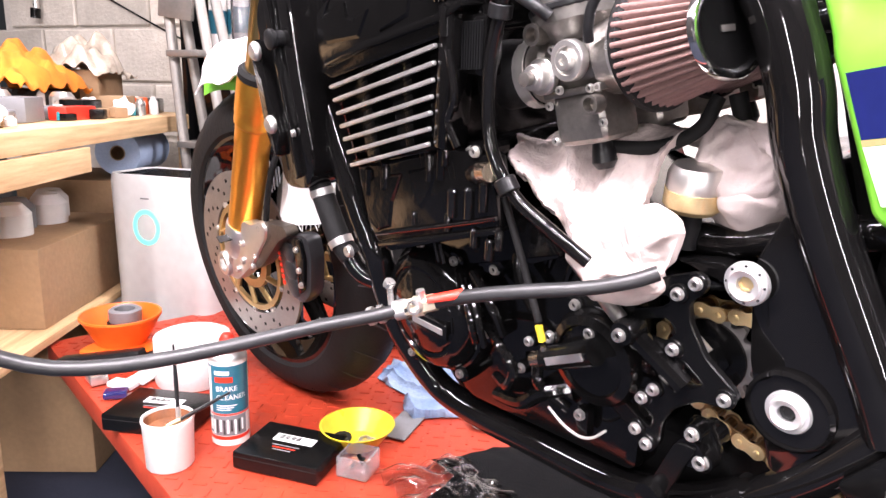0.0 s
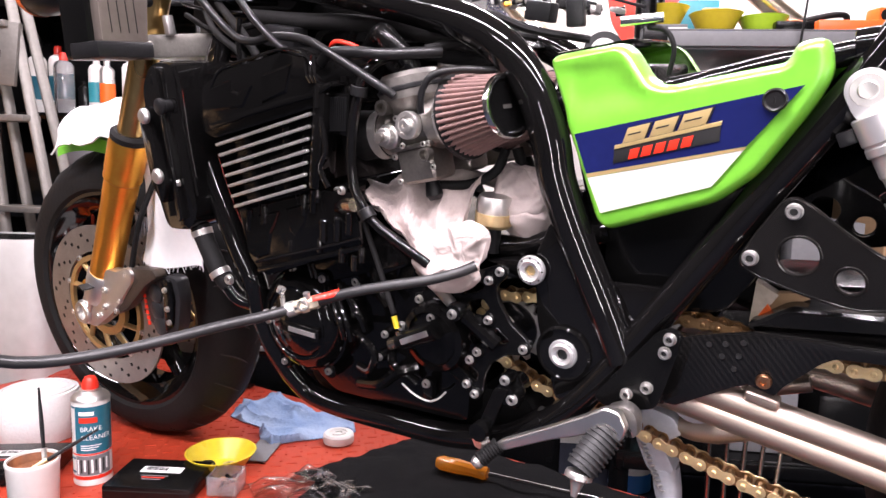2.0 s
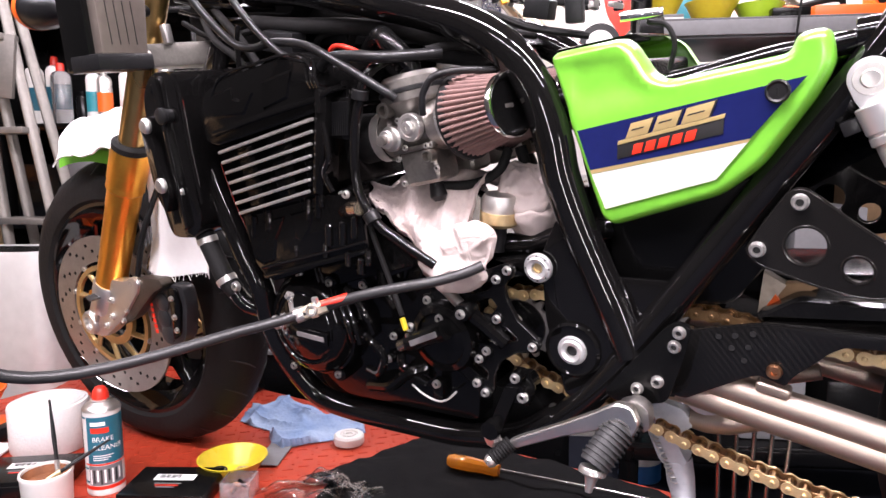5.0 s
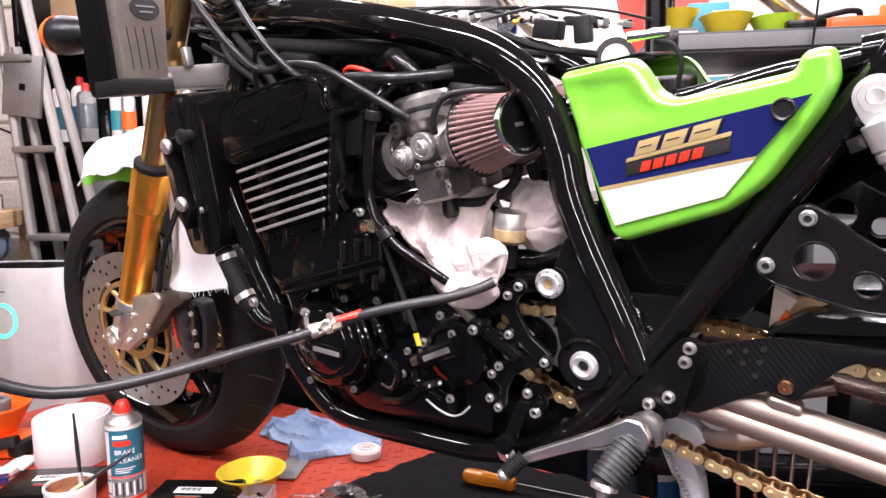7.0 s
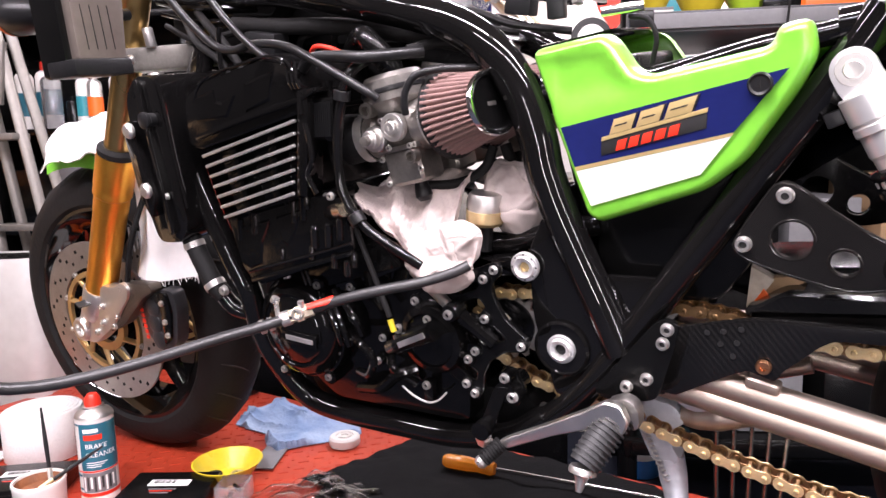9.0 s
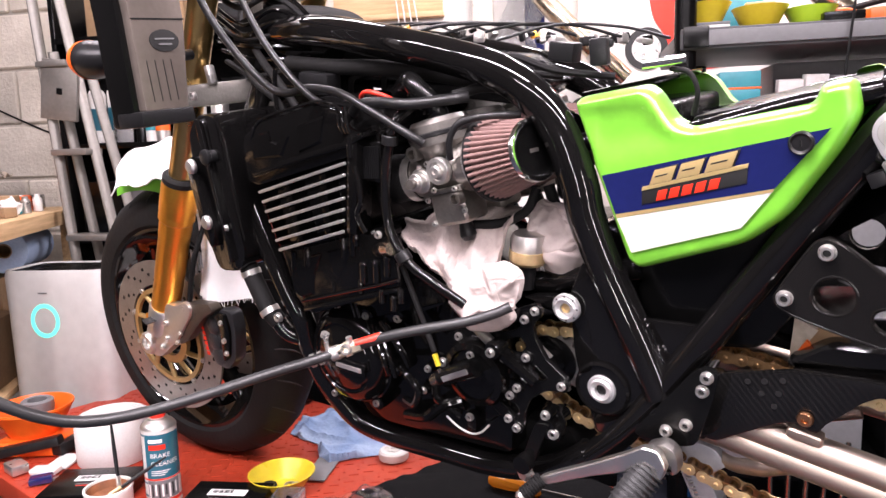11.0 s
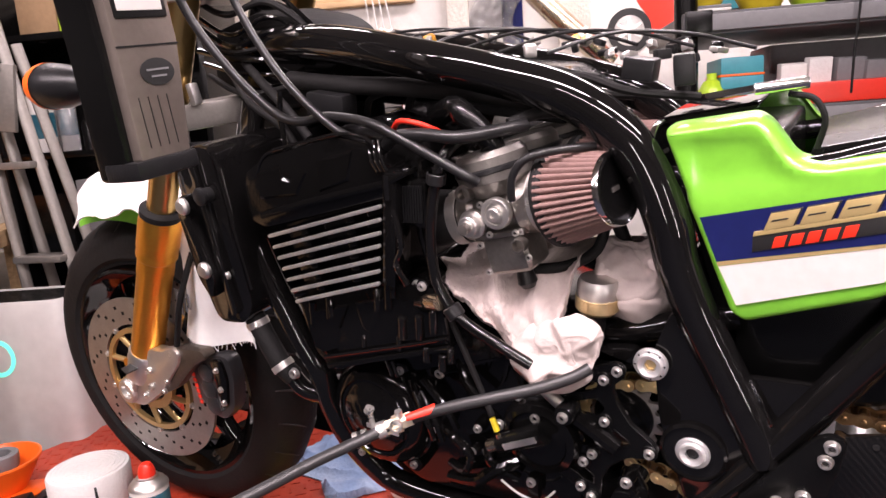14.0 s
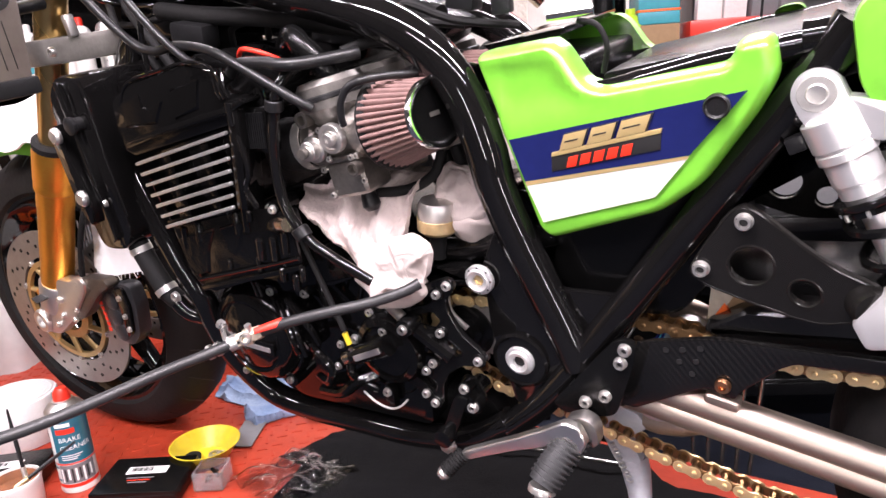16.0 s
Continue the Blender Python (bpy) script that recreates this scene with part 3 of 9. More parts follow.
def brake_disc(side):
    """A floating disc with drilled holes on a gold carrier."""
    z = side * 0.088
    bm = bmesh.new()
    seg = 112
    ri, ro = 0.115, 0.168
    rows = [ri, 0.1215, 0.128, 0.1345, 0.141, 0.1475, 0.154, 0.161, ro]
    holes = {(1 + (k % 3) * 2 + (k // 3) % 2, (k * 2 + k // 3) % seg) for k in range(72)}
    for zz in (z - 0.0025, z + 0.0025):
        grid = [[bm.verts.new(WHEEL @ Vector((r * math.cos(2 * math.pi * j / seg), r * math.sin(2 * math.pi * j / seg), zz))) for j in range(seg)] for r in rows]
        for i in range(len(rows) - 1):
            for j in range(seg):
                if (i, j) not in holes:
                    bm.faces.new((grid[i][j], grid[i][(j + 1) % seg], grid[i + 1][(j + 1) % seg], grid[i + 1][j]))
    lathe(bm, [(ro, z - 0.0025), (ro, z + 0.0025)], WHEEL, seg, closed=False)
    lathe(bm, [(ri, z - 0.0025), (ri, z + 0.0025)], WHEEL, seg, closed=False)
    disc = part("brake_disc", bm, DISC, front_wheel, "drilled steel brake disc with gold carrier")
    # dark ring added inside the disc, so its drilled holes look shaded
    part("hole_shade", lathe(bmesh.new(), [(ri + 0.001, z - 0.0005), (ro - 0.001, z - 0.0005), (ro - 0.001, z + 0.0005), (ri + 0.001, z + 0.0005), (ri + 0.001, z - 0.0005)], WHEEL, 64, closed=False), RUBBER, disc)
    bmc = bmesh.new()
    lathe(bmc, [(0.045, z - 0.006), (0.062, z - 0.006), (0.062, z + 0.004), (0.045, z + 0.004), (0.045, z - 0.006)], WHEEL, 32, closed=False)
    lathe(bmc, [(0.098, z - 0.004), (0.108, z - 0.004), (0.108, z + 0.004), (0.098, z + 0.004), (0.098, z - 0.004)], WHEEL, 48, closed=False)
    for k in range(10):
        a, b = 2 * math.pi * k / 10, 2 * math.pi * (k + 0.35) / 10
        tube(bmc, [WHEEL @ Vector((0.058 * math.cos(a), 0.058 * math.sin(a), z)), WHEEL @ Vector((0.101 * math.cos(b), 0.101 * math.sin(b), z))], 0.0055, 8, squash=0.7)
    part("disc_carrier", bmc, CARRIER, disc, "gold anodised disc carrier")
    for k in range(10):
        a = 2 * math.pi * (k + 0.35) / 10
        bolt(WHEEL @ Vector((0.112 * math.cos(a), 0.112 * math.sin(a), z)), (WHEEL.to_3x3() @ Vector((0, 0, side))), 0.007, disc)


brake_disc(1)
brake_disc(-1)

# fork legs
RAKE = Vector((0.149, 0, 0.255)).normalized()


def fork_leg(side):
    foot = Vector((-0.995, side * 0.135, 0.322)) if side < 0 else Vector((-1.02, 0.135, 0.322))
    base = Vector((-0.946, -0.124, 0.389)) if side < 0 else Vector((-0.968, 0.124, 0.389))
    top = base + RAKE * 0.62
    axis = (top - base).normalized()
    tubes = part("fork_leg", lathe(bmesh.new(), [(0.0, -0.02), (0.026, -0.02), (0.028, 0.0), (0.028, 0.1), (0.0285, 0.102), (0.0285, 0.19), (0.0295, 0.195), (0.0295, 0.228), (0.0325, 0.232), (0.0325, 0.24), (0.0315, 0.243), (0.033, 0.25), (0.033, 0.3), (0.0315, 0.312), (0.0, 0.312)], along(base, axis), 28), GOLD, bike, "gold anodised upside-down fork leg")
    part("dust_seal", lathe(bmesh.new(), [(0.031, 0.309), (0.0325, 0.311), (0.0325, 0.32), (0.027, 0.325), (0.0, 0.325)], along(base, axis), 28), RUBBER, tubes)
    part("inner_tube", lathe(bmesh.new(), [(0.0222, 0.315), (0.0222, 0.70), (0, 0.70)], along(base, axis), 28), BRASSY, tubes, "bronze-gold coated inner fork tube")
    bm = lathe(bmesh.new(), [(0.0, -0.05), (0.024, -0.05), (0.031, -0.03), (0.0315, 0.018), (0.029, 0.022), (0.0, 0.022)], along(base, axis), 24)
    dx = foot.x + 0.995
    prism(bm, rounded([(dx - 0.976, 0.405), (dx - 0.93, 0.42), (dx - 0.87, 0.418), (dx - 0.838, 0.43), (dx - 0.82, 0.42), (dx - 0.828, 0.4), (dx - 0.9, 0.335), (dx - 0.97, 0.294), (dx - 1.02, 0.295), (dx - 1.034, 0.32), (dx - 1.0, 0.356)], 0.012), side * 0.115, side * 0.142, bevel=0.007)
    prism(bm, rounded([(dx - 0.955, 0.375), (dx - 0.945, 0.378), (dx - 0.985, 0.315), (dx - 0.995, 0.318)], 0.003), side * 0.14, side * 0.147, bevel=0.002)
    lathe(bm, [(0.024, 0), (0.024, 0.008), (0.021, 0.012), (0.014, 0.012), (0.013, 0.002), (0.0, 0.002)], along((foot.x - 0.008, side * 0.138, foot.z), (0, side, 0)), 24)
    clamp = part("axle_clamp", bm, ALU, tubes, "cast aluminium axle clamp")
    part("label_plate", box(bmesh.new(), (0.036, 0.002, 0.016), along(base + Vector((0.006, side * 0.0325, -0.002)), axis) @ pose(0, 0, 0, 90, 0, 0)), PRINT_SHADE_DARK, clamp)
    for ex, ez in ((0.072, 0.022), (0.08, 0.055), (0.045, 0.0)):
        bolt((foot.x + ex, side * 0.142, foot.z + ez), (0, side, 0), 0.0078, clamp)
    # caliper behind the leg
    plate = part("caliper_bracket", prism(bmesh.new(), rounded([(-0.885, 0.41), (-0.83, 0.428), (-0.765, 0.43), (-0.757, 0.416), (-0.79, 0.402), (-0.865, 0.344), (-0.92, 0.322), (-0.925, 0.345)], 0.01), side * 0.112, side * 0.136, bevel=0.004), BRONZE, tubes, "dark bronze caliper bracket")
    part("bracket_recess", prism(bmesh.new(), rounded([(-0.888, 0.395), (-0.835, 0.416), (-0.81, 0.408), (-0.872, 0.362), (-0.912, 0.348)], 0.008), side * 0.1365, side * 0.134, bevel=0.0005), BRONZE, plate)
    for x, z in ((-0.878, 0.36), (-0.895, 0.338), (-0.845, 0.415)):
        bolt((x, side * 0.137, z), (0, side, 0), 0.007, plate)
    cal = part("brake_caliper", prism(bmesh.new(), rounded([(-0.828, 0.388), (-0.798, 0.404), (-0.75, 0.418), (-0.725, 0.415), (-0.722, 0.378), (-0.74, 0.316), (-0.775, 0.29), (-0.805, 0.3), (-0.828, 0.328), (-0.832, 0.366)], 0.012), side * 0.092, side * 0.12, bevel=0.008), CALIPER, tubes, "black six-piston brake caliper with red lettering")
    for x, z in ((-0.79, 0.38), (-0.793, 0.348), (-0.79, 0.318)):
        part("piston_boss", lathe(bmesh.new(), [(0.019, 0), (0.018, 0.006), (0.012, 0.009), (0, 0.009)], along((x, side * 0.116, z), (0, side, 0)), 20), CALIPER, cal)
    part("caliper_bridge", prism(bmesh.new(), rounded([(-0.765, 0.41), (-0.738, 0.412), (-0.733, 0.378), (-0.748, 0.325), (-0.77, 0.31), (-0.763, 0.36)], 0.008), side * 0.118, side * 0.126, bevel=0.003), ENGINE, cal)
    for z in (0.405, 0.37, 0.345):
        bolt((-0.752, side * 0.126, z - 0.012), (0, side, 0), 0.006, cal)
    for k in range(6):
        part("red_mark", box(bmesh.new(), (0.0075, 0.0015, 0.007), pose(-0.826 + 0.0004 * k, side * 0.1205, 0.372 - 0.0105 * k)), BADGE_RED, cal, "red lettering as plain bars")
    part("spool", lathe(bmesh.new(), [(0.012, 0), (0.013, 0.01), (0.009, 0.014), (0.012, 0.022), (0.0, 0.022)], along((base.x - 0.035, side * 0.12, base.z - 0.01), LEFT), 16), GOLD, tubes, "gold adjuster")
    return top, axis, base


top_l, AXIS, base_l = fork_leg(-1)
fork_leg(1)
LT = base_l + AXIS * 0.475
lower_clamp = part("lower_triple_clamp", prism(bmesh.new(), rounded([(LT.x - 0.035, -0.155), (LT.x + 0.03, -0.16), (LT.x + 0.1, -0.05), (LT.x + 0.1, 0.05), (LT.x + 0.03, 0.15), (LT.x - 0.035, 0.15), (LT.x - 0.01, 0)], 0.02), LT.z - 0.018, LT.z + 0.018, axis="z", bevel=0.005), CAST_DARK, bike, "cast aluminium lower fork clamp")
bolt((LT.x + 0.05, -0.15, LT.z + 0.0), LEFT, 0.008, lower_clamp)
part("steering_stop", box(bmesh.new(), (0.011, 0.014, 0.03), pose(LT.x + 0.06, -0.12, LT.z + 0.03, 0, -6, 0), 0.003), ALU, lower_clamp)
part("upper_triple_clamp", prism(bmesh.new(), rounded([(top_l.x - 0.035, -0.155), (top_l.x + 0.03, -0.16), (top_l.x + 0.08, 0), (top_l.x + 0.03, 0.15), (top_l.x - 0.035, 0.15)], 0.02), top_l.z + 0.02, top_l.z + 0.05, axis="z", bevel=0.005), CAST, bike, "cast aluminium upper fork clamp")
part("handlebar", tube(bmesh.new(), [(top_l.x + 0.3, -0.4, top_l.z + 0.115), (top_l.x + 0.16, -0.27, top_l.z + 0.135), (top_l.x + 0.04, -0.08, top_l.z + 0.06), (top_l.x + 0.04, 0.08, top_l.z + 0.06), (top_l.x + 0.16, 0.27, top_l.z + 0.135), (top_l.x + 0.3, 0.4, top_l.z + 0.115)], 0.012), SATIN, bike)

# front mudguard: an arc over the tyre
bm = bmesh.new()
rows = []
for i in range(19):
    a = radians(48 + 58 * i / 18)
    rows.append([bm.verts.new(WHEEL @ Vector((rr * math.cos(a), rr * math.sin(a), w))) for w, rr in ((-0.078, 0.315), (-0.07, 0.338), (-0.045, 0.352), (0, 0.357), (0.045, 0.352), (0.07, 0.338), (0.078, 0.315))])
for a, b in zip(rows, rows[1:]):
    for j in range(6):
        bm.faces.new((a[j], b[j], b[j + 1], a[j + 1]))
bmesh.ops.solidify(bm, geom=bm.faces, thickness=0.004)
part("front_mudguard", bm, GREEN, bike, "lime green painted front mudguard")

# radiator
RAD = rounded([(-0.612, 0.742), (-0.582, 0.772), (-0.535, 0.768), (-0.523, 0.56), (-0.545, 0.532), (-0.6, 0.53), (-0.618, 0.60)], 0.018)
radiator = part("radiator", prism(bmesh.new(), RAD, -0.205, 0.205, bevel=0.006), GLOSS, bike, "gloss black radiator with side shroud")
part("shroud_rib", prism(bmesh.new(), rounded([(-0.575, 0.765), (-0.563, 0.765), (-0.548, 0.55), (-0.56, 0.545)], 0.004), -0.213, -0.203, bevel=0.002), GLOSS, radiator)
for pts in ([(-0.585, 0.742), (-0.578, 0.755), (-0.56, 0.757), (-0.558, 0.708), (-0.561, 0.654), (-0.558, 0.6)], [(-0.53, 0.762), (-0.524, 0.74), (-0.523, 0.71), (-0.522, 0.655), (-0.516, 0.585)]):
    part("shroud_edge", tube(bmesh.new(), [(x, -0.2055, z) for x, z in pts], 0.0028, 10, n=4), GLOSS, radiator)
part("radiator_bracket", prism(bmesh.new(), rounded([(-0.606, 0.70), (-0.588, 0.714), (-0.564, 0.60), (-0.58, 0.57), (-0.596, 0.60)], 0.008), -0.2, -0.222, bevel=0.003), GLOSS, radiator)
for p in ((-0.588, 0.698), (-0.577, 0.613)):
    part("screw_cap", lathe(bmesh.new(), [(0.0112, 0), (0.0112, 0.004), (0.008, 0.0075), (0, 0.0085)], along((p[0], -0.221, p[1]), LEFT), 20), ALU, radiator, "silver dome-headed screw")
bolt((-0.555, -0.207, 0.602), LEFT, 0.007, radiator)
part("filler_neck", lathe(bmesh.new(), [(0.009, 0), (0.009, 0.01), (0.0115, 0.012), (0.0115, 0.017), (0.008, 0.019), (0, 0.019)], along((-0.553, -0.205, 0.71), LEFT), 20), PLASTIC, radiator)
hose_low = part("radiator_hose", tube(bmesh.new(), [(-0.565, -0.18, 0.56), (-0.558, -0.181, 0.54), (-0.549, -0.182, 0.522), (-0.534, -0.183, 0.492), (-0.52, -0.183, 0.466), (-0.508, -0.178, 0.447)], 0.0142, 18), RUBBER, bike, "ribbed black radiator hose")
for p, d in (((-0.55, -0.182, 0.524), (0.35, 0, -1)), ((-0.519, -0.183, 0.465), (0.5, 0, -0.8))):
    part("hose_clamp", lathe(bmesh.new(), [(0.0146, -0.0045), (0.0156, -0.0045), (0.0156, 0.0045), (0.0146, 0.0045), (0.0146, -0.0045)], along(p, d), 24, closed=False), STEEL, hose_low)
part("water_pipe", tube(bmesh.new(), [(-0.512, -0.18, 0.453), (-0.49, -0.172, 0.425), (-0.45, -0.14, 0.41)], 0.0125, 16), GLOSS, hose_low)
bolt((-0.493, -0.187, 0.46), LEFT, 0.0085, hose_low)

# engine
head = part("cylinder_head", prism(bmesh.new(), rounded([(-0.492, 0.733), (-0.453, 0.751), (-0.338, 0.769), (-0.293, 0.759), (-0.276, 0.728), (-0.278, 0.702), (-0.475, 0.664), (-0.503, 0.672), (-0.503, 0.71)], 0.006), -0.195, 0.195, bevel=0.004), ENGINE, bike, "black painted cylinder head")
part("cam_cover", prism(bmesh.new(), rounded([(-0.5, 0.716), (-0.345, 0.78), (-0.30, 0.744), (-0.31, 0.722), (-0.47, 0.69)], 0.016), -0.175, 0.175, bevel=0.014, seg=3), ENGINE, head)
part("side_panel", raised([(-0.474, 0.7), (-0.474, 0.732), (-0.431, 0.741), (-0.428, 0.726), (-0.419, 0.724), (-0.39, 0.731), (-0.412, 0.704)], -0.195), ENGINE, head, smooth=20)
part("end_panel", raised([(-0.376, 0.708), (-0.372, 0.744), (-0.318, 0.754), (-0.33, 0.72)], -0.195), ENGINE, head, smooth=20)
part("head_flange", prism(bmesh.new(), rounded([(-0.478, 0.684), (-0.399, 0.701), (-0.336, 0.712), (-0.277, 0.722), (-0.253, 0.73), (-0.252, 0.724), (-0.276, 0.714), (-0.336, 0.704), (-0.399, 0.693), (-0.476, 0.676)], 0.002, 2), -0.201, -0.17, bevel=0.002), ENGINE, head)
for k in range(3):
    part("head_rib", tube(bmesh.new(), [(-0.299 + 0.007 * k, -0.19, 0.761), (-0.293 + 0.0065 * k, -0.197, 0.742), (-0.287 + 0.0055 * k, -0.197, 0.73)], 0.0022, 8, n=4), GLOSS, head)
for x, z, h in ((-0.414, 0.586, 0.02), (-0.341, 0.595, 0.02), (-0.445, 0.69, 0.012), (-0.365, 0.706, 0.012), (-0.3, 0.59, 0.02), (-0.33, 0.5, 0.02), (-0.28, 0.545, 0.024)):
    for dx in (-0.004, 0.004):
        part("cast_rib", tube(bmesh.new(), [(x + dx, -0.184, z), (x + dx + 0.004, -0.184, z - h)], 0.0022, 8, n=1), GLOSS, head)
part("barrel_seam", prism(bmesh.new(), rounded([(-0.466, 0.573), (-0.31, 0.603), (-0.309, 0.6), (-0.465, 0.57)], 0.001, 1), -0.1855, -0.17), GLOSS, head)
part("base_flange", prism(bmesh.new(), rounded([(-0.43, 0.484), (-0.393, 0.493), (-0.296, 0.518), (-0.238, 0.533), (-0.238, 0.527), (-0.296, 0.511), (-0.393, 0.486), (-0.428, 0.477)], 0.002, 2), -0.19, -0.15, bevel=0.0015), ENGINE, head)
part("head_column", box(bmesh.new(), (0.018, 0.03, 0.13), pose(-0.284, -0.185, 0.665, 0, 12, 0), 0.004), ENGINE, head)
# rounded cast edges, bosses and studs that catch the light
for pts, y, r in (([(-0.475, 0.728), (-0.448, 0.754), (-0.384, 0.765), (-0.33, 0.771), (-0.297, 0.764), (-0.286, 0.748), (-0.281, 0.73)], -0.1945, 0.0022), ([(-0.275, 0.726), (-0.278, 0.701)], -0.2, 0.004), ([(-0.275, 0.69), (-0.272, 0.66), (-0.274, 0.644), (-0.283, 0.627), (-0.273, 0.605)], -0.198, 0.0035), ([(-0.459, 0.568), (-0.297, 0.602)], -0.1845, 0.0016), ([(-0.43, 0.493), (-0.297, 0.526), (-0.237, 0.542)], -0.189, 0.0022), ([(-0.258, 0.735), (-0.255, 0.7), (-0.262, 0.66), (-0.256, 0.62)], -0.17, 0.006), ([(-0.462, 0.745), (-0.46, 0.79), (-0.452, 0.82)], -0.15, 0.0035)):
    part("cast_edge", tube(bmesh.new(), [(x, y, z) for x, z in pts], r, 10, n=4), GLOSS, head)
for x, z, h, r in ((-0.406, 0.574, 0.026, 0.0042), (-0.331, 0.594, 0.03, 0.0042), (-0.305, 0.604, 0.022, 0.004), (-0.363, 0.529, 0.016, 0.003), (-0.301, 0.562, 0.03, 0.0055), (-0.277, 0.566, 0.032, 0.0055), (-0.257, 0.574, 0.03, 0.005), (-0.309, 0.536, 0.02, 0.004), (-0.272, 0.527, 0.02, 0.005), (-0.253, 0.52, 0.022, 0.005), (-0.24, 0.53, 0.02, 0.004)):
    part("stud", lathe(bmesh.new(), [(0, 0), (r, 0.0015), (r, h - 0.002), (r * 0.7, h), (0, h)], pose(x, -0.186, z - h, 0, 8, 0), 14), GLOSS, head)
cylinder = part("cylinder_block", prism(bmesh.new(), [(-0.462, 0.664), (-0.284, 0.702), (-0.302, 0.6), (-0.446, 0.562)], -0.178, 0.178, bevel=0.004), ENGINE, bike, "black cylinder block with bright fin edges")
for k in range(7):
    f = k / 6
    a = Vector((-0.466 + 0.022 * f, 0, 0.656 - 0.083 * f))
    b = Vector((-0.287 - 0.021 * f, 0, 0.694 - 0.088 * f))
    n = Vector((-0.2, 0, 0.98)) * 0.0028
    quad = [((a + n).x, (a + n).z), ((b + n).x, (b + n).z), ((b - n).x, (b - n).z), ((a - n).x, (a - n).z)]
    part("cooling_fin", prism(bmesh.new(), quad, -0.2, 0.2, bevel=0.001), ENGINE, cylinder)
    n = n * 0.72
    part("fin_edge", prism(bmesh.new(), rounded([(a.x + n.x, a.z + n.z), (b.x + n.x, b.z + n.z), (b.x - n.x, b.z - n.z), (a.x - n.x, a.z - n.z)], 0.0015, 2), -0.2045, -0.1995, bevel=0.0008), FINEDGE, cylinder, "bright machined fin edge")
    for g in (0.28, 0.7):
        c = a.lerp(b, g)
        if k < 6:
            part("fin_web", box(bmesh.new(), (0.014, 0.012, 0.013), pose(c.x - 0.002, -0.186, c.z - 0.008, 0, -12, 0), 0.002), ENGINE, cylinder)
barrel = part("barrel_base", prism(bmesh.new(), rounded([(-0.452, 0.57), (-0.30, 0.605), (-0.262, 0.52), (-0.425, 0.47), (-0.445, 0.5)], 0.008), -0.182, 0.182, bevel=0.006), ENGINE, bike)
part("barrel_face", prism(bmesh.new(), rounded([(-0.459, 0.566), (-0.297, 0.6), (-0.243, 0.598), (-0.237, 0.53), (-0.43, 0.478), (-0.448, 0.5)], 0.006), -0.186, -0.165, bevel=0.004), ENGINE, barrel)
for poly in ([(-0.448, 0.505), (-0.452, 0.553), (-0.376, 0.569), (-0.395, 0.535), (-0.405, 0.505), (-0.43, 0.496)], [(-0.36, 0.54), (-0.364, 0.572), (-0.316, 0.583), (-0.332, 0.55), (-0.348, 0.533)]):
    part("cast_panel", raised(poly, -0.186), ENGINE, barrel, smooth=20)
part("case_face", prism(bmesh.new(), rounded([(-0.43, 0.49), (-0.237, 0.54), (-0.2, 0.5), (-0.3, 0.46), (-0.44, 0.43)], 0.006), -0.145, -0.12, bevel=0.004), ENGINE, barrel)
for x, z in ((-0.44, 0.565), (-0.41, 0.575), (-0.315, 0.597)):
    part("stud_boss", lathe(bmesh.new(), [(0.006, 0), (0.006, 0.03), (0.004, 0.032), (0, 0.032)], pose(x, -0.184, z - 0.028, 0, 10, 0), 12), ENGINE, barrel)
case = part("crankcase", prism(bmesh.new(), rounded([(-0.43, 0.49), (-0.262, 0.54), (-0.16, 0.51), (-0.135, 0.47), (-0.14, 0.40), (-0.125, 0.34), (-0.13, 0.29), (-0.36, 0.285), (-0.43, 0.33)], 0.014), -0.13, 0.13, bevel=0.012), ENGINE, bike, "black painted crankcase")
part("gearbox_case", prism(bmesh.new(), rounded([(-0.2, 0.5), (-0.05, 0.52), (-0.03, 0.42), (-0.05, 0.31), (-0.12, 0.28), (-0.2, 0.29)], 0.02), -0.035, 0.13, bevel=0.008), ENGINE, case)
part("oil_pan", prism(bmesh.new(), rounded([(-0.44, 0.43), (-0.36, 0.33), (-0.06, 0.33), (-0.04, 0.275), (-0.12, 0.238), (-0.38, 0.23), (-0.445, 0.28)], 0.02), -0.095, 0.1, bevel=0.01), MATTE, case)
part("upper_case", prism(bmesh.new(), rounded([(-0.29, 0.565), (-0.235, 0.54), (-0.12, 0.505), (-0.06, 0.515), (-0.05, 0.49), (-0.14, 0.475), (-0.27, 0.505)], 0.012), -0.11, 0.12, bevel=0.008), ENGINE, case)
GX, GZ = -0.385, 0.403
gen = part("generator_cover", lathe(bmesh.new(), [(0.079, 0), (0.079, 0.016), (0.077, 0.02), (0.074, 0.021), (0.071, 0.03), (0.064, 0.038), (0.055, 0.041), (0.0535, 0.0385), (0.05, 0.0385), (0.044, 0.043), (0.0, 0.046)], along((GX, -0.13, GZ), LEFT), 56), ENGINE, case, "round black generator cover")
part("logo_plinth", box(bmesh.new(), (0.066, 0.004, 0.018), pose(-0.368, -0.1765, 0.396, 0, 4, 0), 0.0012), ENGINE, gen)
part("logo_bar", box(bmesh.new(), (0.05, 0.002, 0.0065), pose(-0.366, -0.179, 0.396, 0, 4, 0)), FINEDGE, gen, "raised silver maker's mark")
